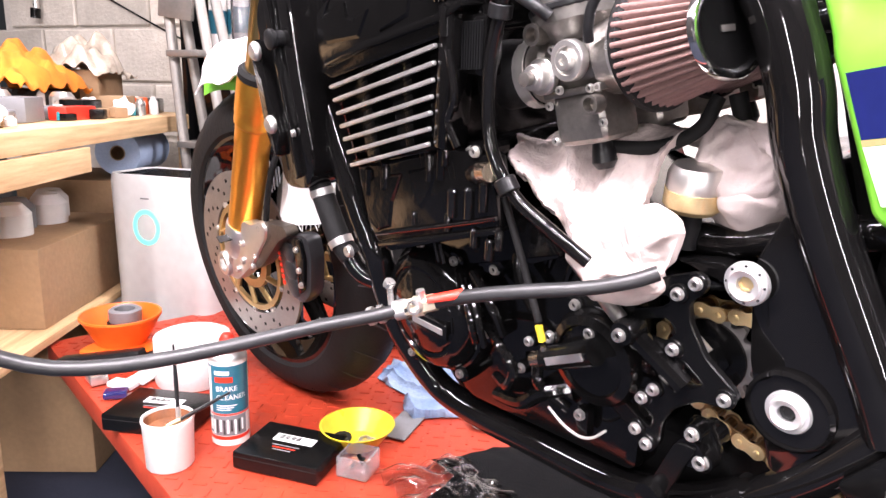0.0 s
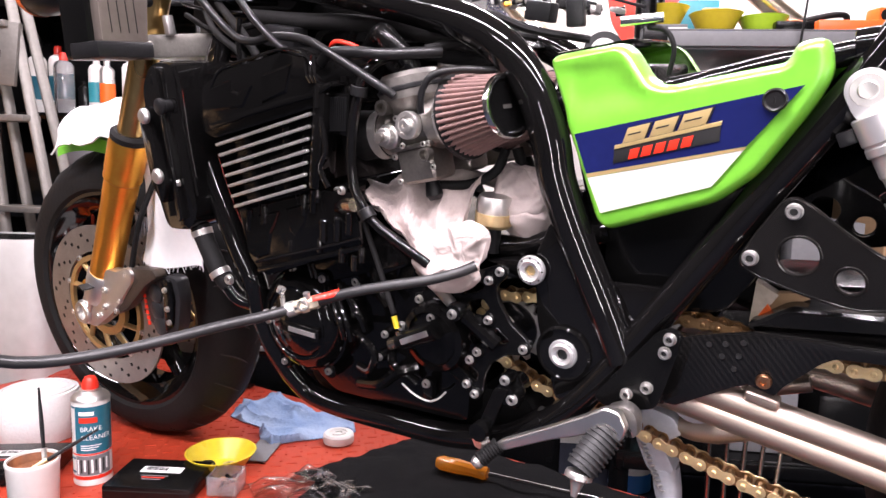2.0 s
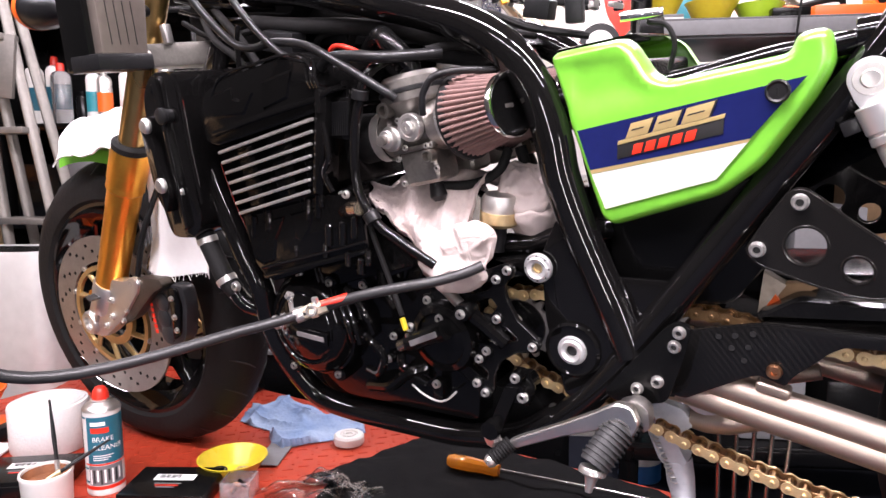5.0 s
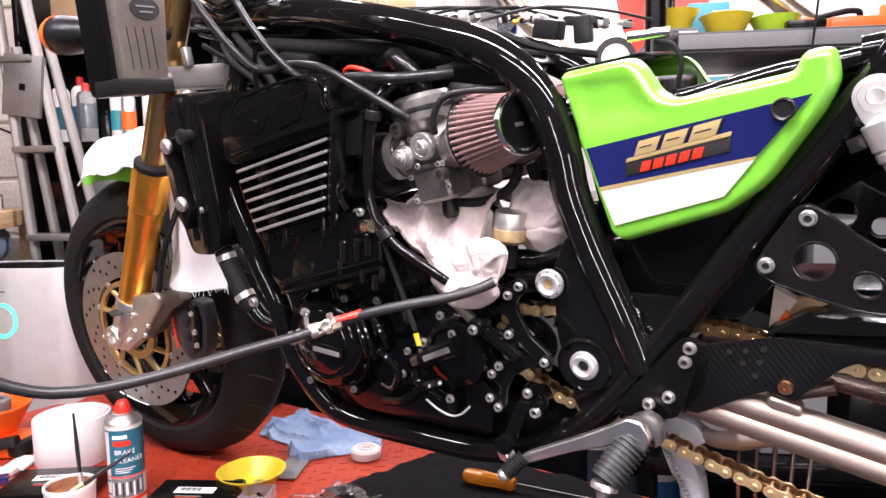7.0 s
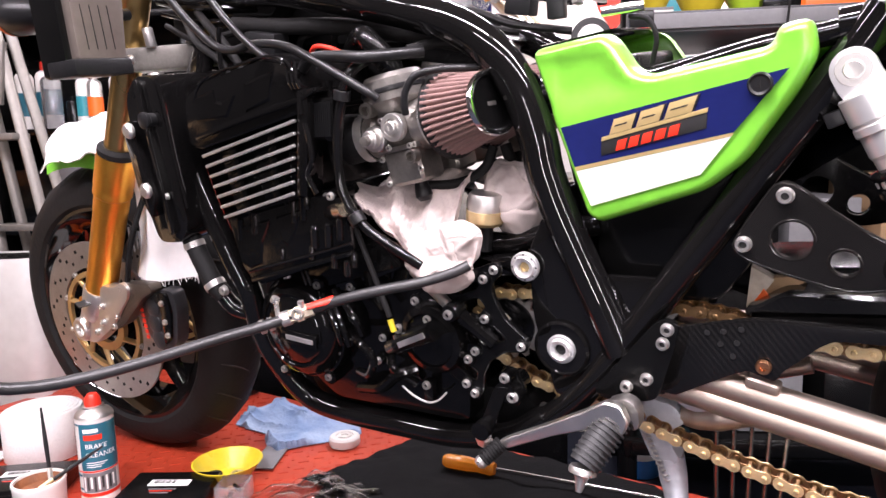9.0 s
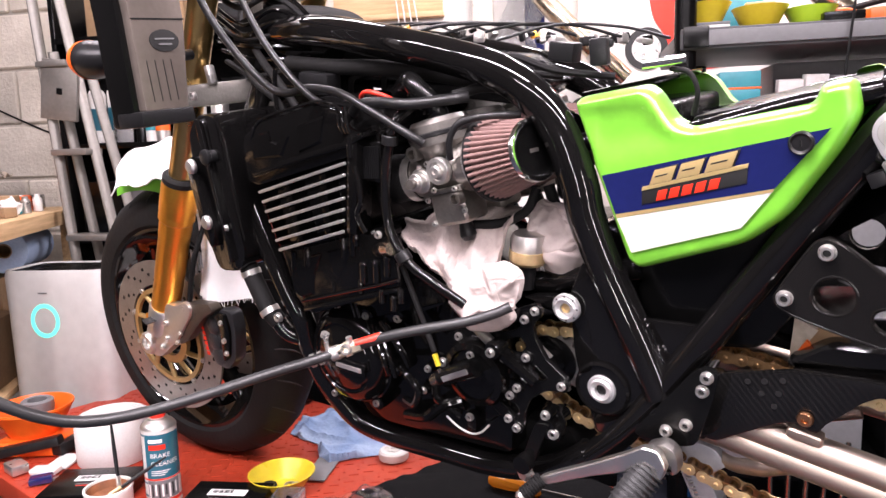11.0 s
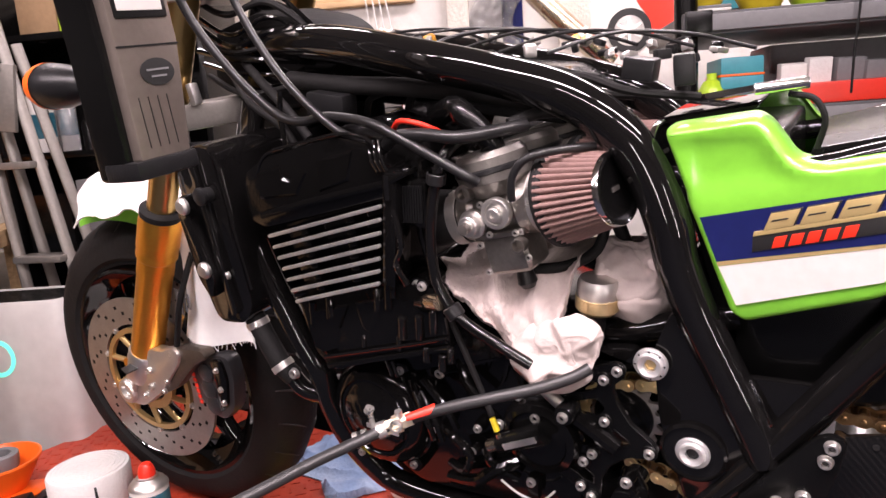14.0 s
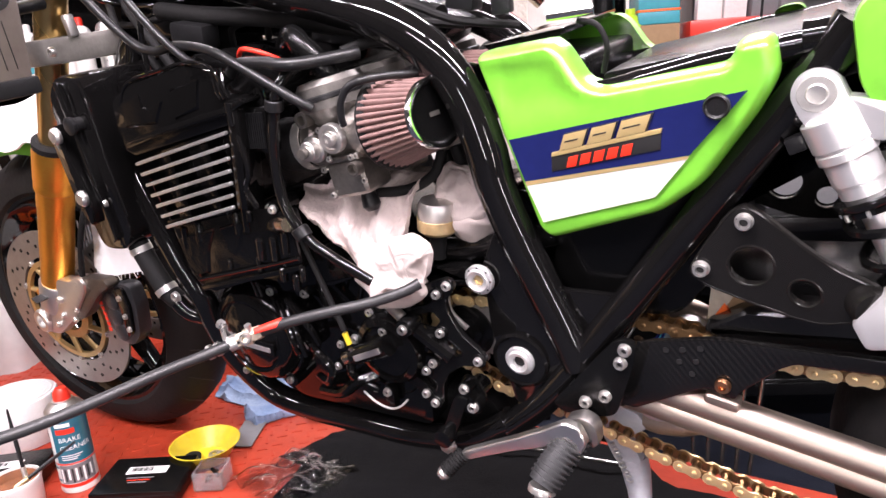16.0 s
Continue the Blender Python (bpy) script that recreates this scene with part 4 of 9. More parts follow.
for x, z in ((-0.466, 0.37), (-0.399, 0.476), (-0.344, 0.468), (-0.302, 0.394), (-0.349, 0.33), (-0.437, 0.329)):
    bolt((x, -0.15, z), LEFT, 0.0065, gen)
    part("cover_lug", lathe(bmesh.new(), [(0.0115, 0), (0.0115, 0.018), (0.0095, 0.02), (0, 0.02)], along((x, -0.131, z), LEFT), 16), ENGINE, gen)
    d = Vector((GX - x, 0, GZ - z)).normalized()
    part("cover_rib", tube(bmesh.new(), [Vector((x, -0.144, z)), Vector((x, -0.15, z)) + d * 0.02, Vector((x, -0.16, z)) + d * 0.028], [0.0075, 0.0055, 0.003], 8, n=1), ENGINE, gen)
for k in range(3):
    part("cover_fin", tube(bmesh.new(), [(-0.338 + 0.008 * k, -0.156, 0.462 - 0.003 * k), (-0.322 + 0.0075 * k, -0.162, 0.43 - 0.004 * k), (-0.311 + 0.006 * k, -0.158, 0.402)], 0.0022, 8), GLOSS, gen)

# rear wheel
RWC = Matrix.Translation((0.615, 0, 0.315)) @ pose(0, 0, 0, 90, 0, 0)
rear_wheel = part("rear_wheel", lathe(bmesh.new(), [(0.215, -0.06), (0.224, -0.075), (0.232, -0.075), (0.205, -0.03), (0.2, 0), (0.205, 0.03), (0.232, 0.075), (0.224, 0.075), (0.215, 0.06), (0.19, 0.0), (0.215, -0.06)], RWC, 64, closed=False), GLOSS, bike, "gloss black rear wheel rim")
part("tyre", lathe(bmesh.new(), [(r, z * 1.35) for r, z in TREAD], RWC, 96, closed=False), RUBBER, rear_wheel, "black rear tyre")
part("hub", lathe(bmesh.new(), [(0.0, -0.1), (0.04, -0.1), (0.06, -0.06), (0.06, 0.06), (0.04, 0.1), (0.0, 0.1)], RWC, 24), GLOSS, rear_wheel)
for k in range(3):
    a = radians(120 * k + 20)
    part("spoke", tube(bmesh.new(), [RWC @ Vector((0.05 * math.cos(a), 0.05 * math.sin(a), 0)), RWC @ Vector((0.205 * math.cos(a), 0.205 * math.sin(a), 0))], [0.035, 0.025], 10, squash=0.5), GLOSS, rear_wheel)
# small covers, linkages and fasteners on the left of the crankcase
slave = part("clutch_cover", lathe(bmesh.new(), [(0.047, 0), (0.047, 0.012), (0.043, 0.02), (0.035, 0.023), (0.033, 0.02), (0.0, 0.022)], along((-0.158, -0.14, 0.415), LEFT), 36), ENGINE, case, "round black sprocket-side cover")
part("slave_cylinder", tube(bmesh.new(), [(-0.2, -0.172, 0.408), (-0.142, -0.172, 0.434)], [0.011, 0.0125], 16, n=1), SATIN, slave)
part("badge_plate", box(bmesh.new(), (0.044, 0.002, 0.007), pose(-0.168, -0.185, 0.423, 0, -24, 0)), STEEL, slave)
part("bleed_fitting", tube(bmesh.new(), [(-0.214, -0.172, 0.402), (-0.198, -0.172, 0.41)], 0.008, 12, n=1), TITAN, slave, "bronze bleed fitting")
for x, z in ((-0.205, 0.424), (-0.158, 0.442)):
    bolt((x, -0.158, z), LEFT, 0.007, slave)
GUARD = rounded([(-0.188, 0.464), (-0.139, 0.489), (-0.066, 0.517), (-0.057, 0.512), (-0.058, 0.502), (-0.071, 0.49), (-0.069, 0.473), (-0.056, 0.448), (-0.032, 0.428), (-0.028, 0.42), (-0.035, 0.411), (-0.06, 0.408), (-0.082, 0.392), (-0.092, 0.373), (-0.094, 0.352), (-0.101, 0.341), (-0.114, 0.342), (-0.122, 0.355), (-0.172, 0.389), (-0.17, 0.399), (-0.145, 0.4), (-0.132, 0.424), (-0.135, 0.447), (-0.148, 0.457), (-0.178, 0.452)], 0.005, 3)
CUTS = [rounded([(-0.163, 0.4635), (-0.137, 0.4755), (-0.135, 0.469), (-0.15, 0.4625)], 0.003, 3), rounded([(-0.122, 0.4805), (-0.089, 0.494), (-0.085, 0.488), (-0.094, 0.48), (-0.12, 0.472)], 0.004, 3), rounded([(-0.124, 0.428), (-0.11, 0.443), (-0.094, 0.434), (-0.09, 0.427), (-0.093, 0.413), (-0.118, 0.411)], 0.005, 3), rounded([(-0.074, 0.44), (-0.055, 0.424), (-0.068, 0.417), (-0.077, 0.426)], 0.004, 3), rounded([(-0.137, 0.385), (-0.117, 0.388), (-0.099, 0.376), (-0.102, 0.364), (-0.109, 0.366)], 0.004, 3), rounded([(-0.12, 0.464), (-0.089, 0.474), (-0.079, 0.462), (-0.091, 0.449), (-0.112, 0.451), (-0.12, 0.457)], 0.005, 3)]
bm = holed(bmesh.new(), GUARD, CUTS, -0.149, -0.142)
for loop in (inset(GUARD, 0.0008), *CUTS):
    lip(bm, loop, -0.1482, 0.0013, 6)
guard = part("sprocket_bracket", bm, SATIN, case, "black skeleton bracket over the front sprocket")
for x, z in ((-0.18, 0.461), (-0.13, 0.482), (-0.079, 0.497), (-0.064, 0.509), (-0.082, 0.448), (-0.037, 0.419), (-0.099, 0.405), (-0.11, 0.393), (-0.14, 0.395), (-0.116, 0.36), (-0.105, 0.349), (-0.168, 0.393)):
    part("collar", lathe(bmesh.new(), [(0.0085, 0), (0.0085, 0.0012), (0.0078, 0.0022), (0, 0.0022)], along((x, -0.1488, z), LEFT), 16), SATIN, guard)
    bolt((x, -0.151, z), LEFT, 0.0062, guard)
rod = part("shift_rod", tube(bmesh.new(), [(-0.178, -0.15, 0.501), (-0.116, -0.156, 0.452)], 0.0068, 14, n=1), CAST, case, "grey steel shift linkage rod")
part("rod_joint", lathe(bmesh.new(), [(0.01, -0.012), (0.012, -0.008), (0.012, 0.008), (0.01, 0.012)], along((-0.12, -0.156, 0.456), (0, 1, 0)), 18), SATIN, rod)
part("rod_block", tube(bmesh.new(), [(-0.112, -0.154, 0.449), (-0.072, -0.15, 0.418)], 0.0095, 10, n=1), ENGINE, rod)
bolt((-0.121, -0.168, 0.455), LEFT, 0.0068, rod)
for pts, r in (([(-0.3, -0.15, 0.405), (-0.262, -0.17, 0.4), (-0.243, -0.172, 0.382), (-0.255, -0.17, 0.358), (-0.285, -0.155, 0.352)], 0.0055), ([(-0.262, -0.135, 0.5), (-0.25, -0.15, 0.47), (-0.228, -0.155, 0.445)], 0.006), ([(-0.2, -0.135, 0.36), (-0.225, -0.15, 0.352), (-0.255, -0.15, 0.33), (-0.3, -0.14, 0.318)], 0.008), ([(-0.24, -0.14, 0.372), (-0.228, -0.15, 0.36), (-0.2, -0.14, 0.34)], 0.006), ([(-0.315, -0.165, 0.45), (-0.29, -0.182, 0.425), (-0.286, -0.18, 0.4)], 0.004), ([(-0.305, -0.165, 0.452), (-0.28, -0.18, 0.425), (-0.276, -0.178, 0.398)], 0.004), ([(-0.30, -0.165, 0.47), (-0.27, -0.17, 0.44), (-0.262, -0.165, 0.41)], 0.005)):
    part("small_pipe", tube(bmesh.new(), pts, r, 10), ENGINE, case)
wire = part("white_wire", tube(bmesh.new(), [(-0.222, -0.145, 0.335), (-0.2, -0.15, 0.327), (-0.18, -0.15, 0.322), (-0.165, -0.148, 0.326), (-0.152, -0.145, 0.338)], 0.0014, 6), WHITE_PL, case, "thin white wire")
part("wire_clip", box(bmesh.new(), (0.014, 0.012, 0.03), pose(-0.18, -0.14, 0.335, 0, 4, 0), 0.002), SATIN, case)
bolt((-0.18, -0.147, 0.345), LEFT, 0.0065, case)
for x, z, r in ((-0.067, 0.371, 0.007), (-0.058, 0.348, 0.008), (-0.26, 0.365, 0.006), (-0.29, 0.468, 0.007), (-0.247, 0.4, 0.006), (-0.275, 0.52, 0.006)):
    part("lug", lathe(bmesh.new(), [(r * 1.3, 0), (r * 1.2, 0.012), (0, 0.013)], along((x, -0.13, z), LEFT), 14), ENGINE, case)
    bolt((x, -0.142, z), LEFT, r, case)
part("shift_bracket", prism(bmesh.new(), rounded([(-0.078, 0.378), (-0.06, 0.378), (-0.048, 0.352), (-0.058, 0.328), (-0.08, 0.335)], 0.006), -0.13, -0.122, bevel=0.002), SATIN, case)
shaft = part("shift_shaft", tube(bmesh.new(), [(-0.068, -0.1, 0.353), (-0.068, -0.145, 0.353)], 0.013, 16, n=1), ENGINE, case)
part("shift_arm", prism(bmesh.new(), rounded([(-0.08, 0.36), (-0.06, 0.362), (-0.088, 0.3), (-0.106, 0.302)], 0.006), -0.148, -0.138, bevel=0.002), SATIN, shaft)
part("knuckle", lathe(bmesh.new(), [(0.012, -0.008), (0.012, 0.008), (0, 0.009)], along((-0.1, -0.15, 0.3), LEFT), 14), ENGINE, shaft)
for k in range(6):
    part("case_rib", box(bmesh.new(), (0.006, 0.012, 0.05), pose(-0.24 + 0.02 * k, -0.128, 0.51 - 0.012 * k, 0, 25, 0), 0.002), ENGINE, case)
sensor = part("coolant_union", tube(bmesh.new(), [(-0.285, -0.17, 0.575), (-0.258, -0.182, 0.58)], 0.012, 14, n=1), ENGINE, case, "black coolant union with copper-coloured fitting")
part("copper_fitting", tube(bmesh.new(), [(-0.258, -0.182, 0.581), (-0.24, -0.19, 0.584)], [0.0105, 0.0085], 14, n=1), TITAN, sensor)
for p in ((-0.275, -0.178, 0.598), (-0.283, -0.18, 0.562), (-0.262, -0.186, 0.6)):
    bolt(p, LEFT, 0.006, sensor)
    part("elbow", tube(bmesh.new(), [(p[0], -0.15, p[2]), (p[0], p[1], p[2])], 0.008, 10, n=1), ENGINE, sensor)
coil = part("reed_grille", box(bmesh.new(), (0.034, 0.02, 0.05), pose(-0.258, -0.176, 0.692, 0, 8, 0), 0.003), ENGINE, head)
for k in range(9):
    part("grille_rib", box(bmesh.new(), (0.0011, 0.004, 0.04), pose(-0.271 + 0.0032 * k, -0.187, 0.692, 0, 8, 0)), PLASTIC, coil)

# carburettors and pod filters, one to each cylinder
DIRC = Vector((0.985, 0.05, 0.17)).normalized()


def carburettor(y):
    o = Vector((-0.181, y, 0.672))
    body = part("carburettor", lathe(bmesh.new(), [(0.0, -0.045), (0.028, -0.045), (0.03, -0.03), (0.026, -0.025), (0.026, 0.02), (0.031, 0.024), (0.031, 0.04), (0.0, 0.04)], along(o, DIRC), 24), CARB, bike, "cast aluminium constant-velocity carburettor")
    up = Matrix.Translation(o) @ pose(0, 0, 0, 0, -10, 0)
    part("diaphragm_cover", lathe(bmesh.new(), [(0.027, 0.018), (0.032, 0.026), (0.04, 0.034), (0.041, 0.046), (0.0385, 0.048), (0.0385, 0.058), (0.034, 0.064), (0.014, 0.066), (0.0, 0.066)], up, 32), CAST_DARK, body)
    part("cover_seam", lathe(bmesh.new(), [(0.0405, 0.0425), (0.042, 0.044), (0.042, 0.0475), (0.0402, 0.049)], up, 28, closed=False), PLASTIC, body)
    bm = box(bmesh.new(), (0.052, 0.05, 0.045), up @ pose(0.0, 0, -0.044), 0.01, 3)
    box(bm, (0.06, 0.056, 0.006), up @ pose(0.0, 0, -0.022), 0.002)
    part("float_bowl", bm, CARB, body)
    part("drain_spout", lathe(bmesh.new(), [(0.008, 0), (0.01, -0.01), (0.011, -0.018), (0.007, -0.024), (0.0, -0.024)], up @ pose(0.002, 0, -0.066), 14), PLASTIC, body, "black drain cap")
    for x, z in ((-0.026, -0.03), (0.026, -0.022), (-0.025, -0.06), (0.026, -0.05)):
        bolt(up @ Vector((x, -0.025, z)), LEFT, 0.0042, body)
    if y < -0.1:
        part("choke_disc", lathe(bmesh.new(), [(0.0165, 0), (0.0165, 0.007), (0.0155, 0.0085), (0.0115, 0.0085), (0.011, 0.0065), (0.0075, 0.0065), (0.0075, 0.0125), (0.0065, 0.0135), (0.003, 0.0135), (0.003, 0.0105), (0, 0.0105)], along(o + Vector((0.008, -0.03, 0.004)), LEFT), 22), ALU, body)
        knob = part("plunger_cap", lathe(bmesh.new(), [(0.0155, 0), (0.0155, 0.005), (0.0145, 0.006), (0.011, 0.006), (0.011, 0.015), (0.01, 0.016), (0.0065, 0.016), (0.0065, 0.019), (0, 0.019)], along(o + Vector((-0.024, -0.027, -0.009)), LEFT), 20), ALU, body)
        part("brass_tip", lathe(bmesh.new(), [(0.006, 0.02), (0.006, 0.026), (0, 0.027)], along(o + Vector((-0.024, -0.027, -0.009)), LEFT), 14), CARB, knob)
        part("vent_boss", lathe(bmesh.new(), [(0.009, 0), (0.009, 0.014), (0.006, 0.014), (0.006, 0.004), (0, 0.004)], along(o + Vector((-0.026, -0.026, 0.025)), LEFT), 16), CARB, body)
        part("jet_hole", lathe(bmesh.new(), [(0.008, 0), (0.008, 0.012), (0.006, 0.012), (0.0055, 0.003), (0, 0.003)], along(o + Vector((0.028, -0.024, -0.03)), LEFT), 16), CARB, body)
        for p in ((-0.012, -0.03, 0.012), (0.024, -0.028, -0.018), (-0.005, -0.03, -0.02)):
            bolt(o + Vector(p), LEFT, 0.0042, body)
    part("intake_rubber", tube(bmesh.new(), [o - DIRC * 0.04, o - DIRC * 0.085 + Vector((0, 0, 0.004))], [0.027, 0.032], 20, n=1), RUBBER, body, "black rubber intake boot")
    part("boot_clamp", lathe(bmesh.new(), [(0.029, -0.006), (0.0305, -0.006), (0.0305, 0.006), (0.029, 0.006)], along(o - DIRC * 0.052, DIRC), 24, closed=False), STEEL, body)
    return o


AIM = Vector((0.975, -0.12, 0.17)).normalized()


def pod_filter(o):
    base = o + DIRC * 0.057
    m = along(base, AIM)
    pleats, rows = 40, 5
    bm = bmesh.new()
    grid = []
    for i in range(rows):
        f = i / (rows - 1)
        ring = []
        for j in range(pleats * 4):
            a = 2 * math.pi * j / (pleats * 4)
            ripple = (0.0, 0.85, 1.0, 0.85)[j % 4] * 0.0056
            ring.append(bm.verts.new(m @ Vector(((0.043 - 0.009 * f + ripple) * math.cos(a) * 1.07, (0.043 - 0.013 * f + ripple) * math.sin(a), 0.008 + 0.059 * f))))
        grid.append(ring)
    k = pleats * 4
    for a, b in zip(grid, grid[1:]):
        for j in range(k):
            bm.faces.new((a[j], a[(j + 1) % k], b[(j + 1) % k], b[j]))
    bm.faces.new(grid[0][::-1])
    bm.faces.new(grid[-1])
    pod = part("air_filter", bm, PLEAT, bike, "pink pleated cotton pod air filter", smooth=60)
    part("filter_base", lathe(bmesh.new(), [(0.031, -0.014), (0.034, -0.012), (0.034, -0.002), (0.046, 0.0), (0.05, 0.004), (0.05, 0.011), (0.047, 0.014), (0.03, 0.014)], m, 40, closed=False), RUBBER, pod, "black rubber filter base")
    part("base_clamp", lathe(bmesh.new(), [(0.0345, -0.012), (0.036, -0.012), (0.036, -0.002), (0.0345, -0.002)], m, 36, closed=False), STEEL, pod, "steel hose clamp")
    cap = Matrix.Translation(base + AIM * 0.065) @ m.to_3x3().to_4x4() @ Matrix.Diagonal((1.07, 0.9, 1, 1))
    part("end_rim", lathe(bmesh.new(), [(0.038, 0.001), (0.0398, 0.002), (0.0398, 0.006), (0.0388, 0.0075), (0.0365, 0.0075), (0.0355, 0.006)], cap, 40, closed=False), CHROME, pod, "chrome end rim")
    end = part("end_cap", lathe(bmesh.new(), [(0.0356, 0.0), (0.0356, 0.0062), (0.034, 0.007), (0.031, 0.004), (0.026, 0.0032), (0.0, 0.003)], cap, 40), SATIN, pod, "black end cap")
    part("logo_mark", box(bmesh.new(), (0.014, 0.005, 0.0008), cap @ pose(0, 0, 0.0034)), CAST_DARK, end)


for y in (-0.128, -0.048, 0.048, 0.128):
    pod_filter(carburettor(y))

# side cover
SIDE = [(-0.021, 0.744), (0.061, 0.752), (0.073, 0.743), (0.092, 0.713), (0.11, 0.708), (0.216, 0.724), (0.221, 0.74), (0.247, 0.744), (0.253, 0.713), (0.24, 0.686), (0.197, 0.623), (0.16, 0.594), (0.049, 0.557), (0.035, 0.566), (0.008, 0.648), (0.0, 0.67), (-0.002, 0.684)]


def side_cover(s):
    """A pressed shell: a rolled edge, and a face that bulges a little towards the middle."""
    bm = bmesh.new()
    outer = rounded(SIDE, 0.013, 4)
    loops = []
    for d, y in ((0.0, 0.09), (0.0, 0.106), (0.001, 0.1125), (0.003, 0.1185), (0.0055, 0.1222), (0.0085, 0.1235)):
        loops.append([bm.verts.new((x, s * (y + 0.012 * (x - 0.1) / 0.15), z)) for x, z in inset(outer, d)])
    k = len(outer)
    for a, b in zip(loops, loops[1:]):
        for j in range(k):
            bm.faces.new((a[j], a[(j + 1) % k], b[(j + 1) % k], b[j]))
    edge = inset(outer, 0.0085)
    top = bm.faces.new(loops[-1])
    bmesh.ops.recalc_face_normals(bm, faces=bm.faces)
    def cells():
        return [f for f in bm.faces if f.calc_area() > 0 and all(abs(v.co.y - s * (0.1235 + 0.08 * (v.co.x - 0.1))) < 1e-5 for v in f.verts)]
    for axis, lo, hi, count in ((0, 0.0, 0.245, 30), (2, 0.58, 0.738, 24)):
        for q in range(1, count):
            c, nrm = [0, 0, 0], [0, 0, 0]
            c[axis], nrm[axis] = lo + (hi - lo) * q / count, 1
            faces = cells()
            bmesh.ops.bisect_plane(bm, geom=faces + list({e for f in faces for e in f.edges}) + list({v for f in faces for v in f.verts}), plane_co=c, plane_no=nrm)
    def rim_gap(x, z):
        best = 1.0
        for (ax, az), (bx, bz) in zip(edge, edge[1:] + edge[:1]):
            ux, uz = bx - ax, bz - az
            f = max(0.0, min(1.0, ((x - ax) * ux + (z - az) * uz) / max(1e-9, ux * ux + uz * uz)))
            best = min(best, math.hypot(x - ax - ux * f, z - az - uz * f))
        return best
    for v in {v for f in cells() for v in f.verts}:
        lift = max(0.0, min(1.0, (v.co.z - 0.668 - (v.co.x - 0.021) * 0.19) / 0.034))
        gap = min(1.0, rim_gap(v.co.x, v.co.z) / 0.014)
        v.co.y -= s * 0.0055 * lift * lift * (3 - 2 * lift) * gap * gap * (3 - 2 * gap)
    cover = part("side_cover", bm, GREEN, bike, "lime green side cover with blue and white stripes", smooth=50)
    def face_y(x, z, lift):
        return s * (0.1235 + 0.012 * (x - 0.1) / 0.15 + lift)
    def decal(name, poly, mat, lift, label):
        bmd = bmesh.new()
        rows = []
        a, b, c, d = [Vector(p) for p in poly]
        for i in range(13):
            f = i / 12
            lo, hi = d.lerp(c, f), a.lerp(b, f)
            rows.append([bmd.verts.new((p.x, face_y(p.x, p.y, lift), p.y)) for p in (lo.lerp(hi, g / 6) for g in range(7))])
        for r, q in zip(rows, rows[1:]):
            for j in range(6):
                bmd.faces.new((r[j], q[j], q[j + 1], r[j + 1]))
        bmesh.ops.solidify(bmd, geom=bmd.faces, thickness=0.0006)
        return part(name, bmd, mat, cover, label)
    decal("blue_stripe", [(0.0135, 0.6615), (0.232, 0.704), (0.187, 0.651), (0.0272, 0.6197)], BLUE, 0.0022, "dark blue stripe")
    decal("white_stripe", [(0.0285, 0.6153), (0.185, 0.6475), (0.157, 0.612), (0.0435, 0.5782)], WHITE, 0.0022, "white stripe")
    decal("pinstripe", [(0.0272, 0.6195), (0.187, 0.6508), (0.1855, 0.6478), (0.0284, 0.6157)], BADGE_GOLD, 0.0026, "thin gold pinstripe")
    lock = part("lock", lathe(bmesh.new(), [(0.0105, 0), (0.0105, 0.006), (0.009, 0.008), (0.007, 0.0065), (0, 0.0065)], along((0.209, face_y(0.209, 0.692, 0), 0.692), (0, s, 0)), 24), PLASTIC, cover, "black seat lock")
    part("keyhole", box(bmesh.new(), (0.0015, 0.0015, 0.006), pose(0.209, face_y(0.209, 0.692, 0.0068), 0.692)), RUBBER, lock)
    # model badge as plain slanted blocks
    slope = Matrix(((1, 0, 0, 0), (s * 0.08, 1, 0, -s * 0.008), (0, 0, 1, 0), (0, 0, 0, 1)))
    def slab(name, x0, x1, lo, hi, lift, mat, lean=0.005, label="", parent=None):
        def z_at(x):
            return 0.646 + (x - 0.058) * 0.228
        poly = [(x0, z_at(x0) + lo), (x1, z_at(x1) + lo), (x1 + lean, z_at(x1) + hi), (x0 + lean, z_at(x0) + hi)]
        return part(name, prism(bmesh.new(), poly, s * 0.123, s * (0.1235 + lift), m=slope, bevel=0.0003), mat, parent or cover, label)
    slab("badge_base", 0.058, 0.163, -0.0145, 0.0015, 0.0032, PRINT_SHADE_DARK, 0.001, "black badge backing")
    slab("badge_bar", 0.059, 0.164, 0.0, 0.0042, 0.0042, BADGE_GOLD, 0.001, "raised gold badge")
    for x0, x1 in ((0.068, 0.091), (0.096, 0.119), (0.124, 0.15)):
        slab("badge_shadow", x0 - 0.001, x1 + 0.001, 0.003, 0.0205, 0.0038, PRINT_SHADE_DARK, 0.007)
        slab("badge_block", x0, x1, 0.0042, 0.0195, 0.0046, BADGE_GOLD, 0.006)
        slab("badge_inlay", x0 + 0.006, x1 - 0.004, 0.0108, 0.0124, 0.005, PRINT_SHADE_DARK, 0.001)
    for k in range(5):
        slab("badge_digit", 0.074 + 0.0132 * k, 0.0838 + 0.0132 * k, -0.0135, -0.003, 0.0042, BADGE_RED, 0.003, "red block of the badge")
    return cover


side_cover(-1)
side_cover(1)

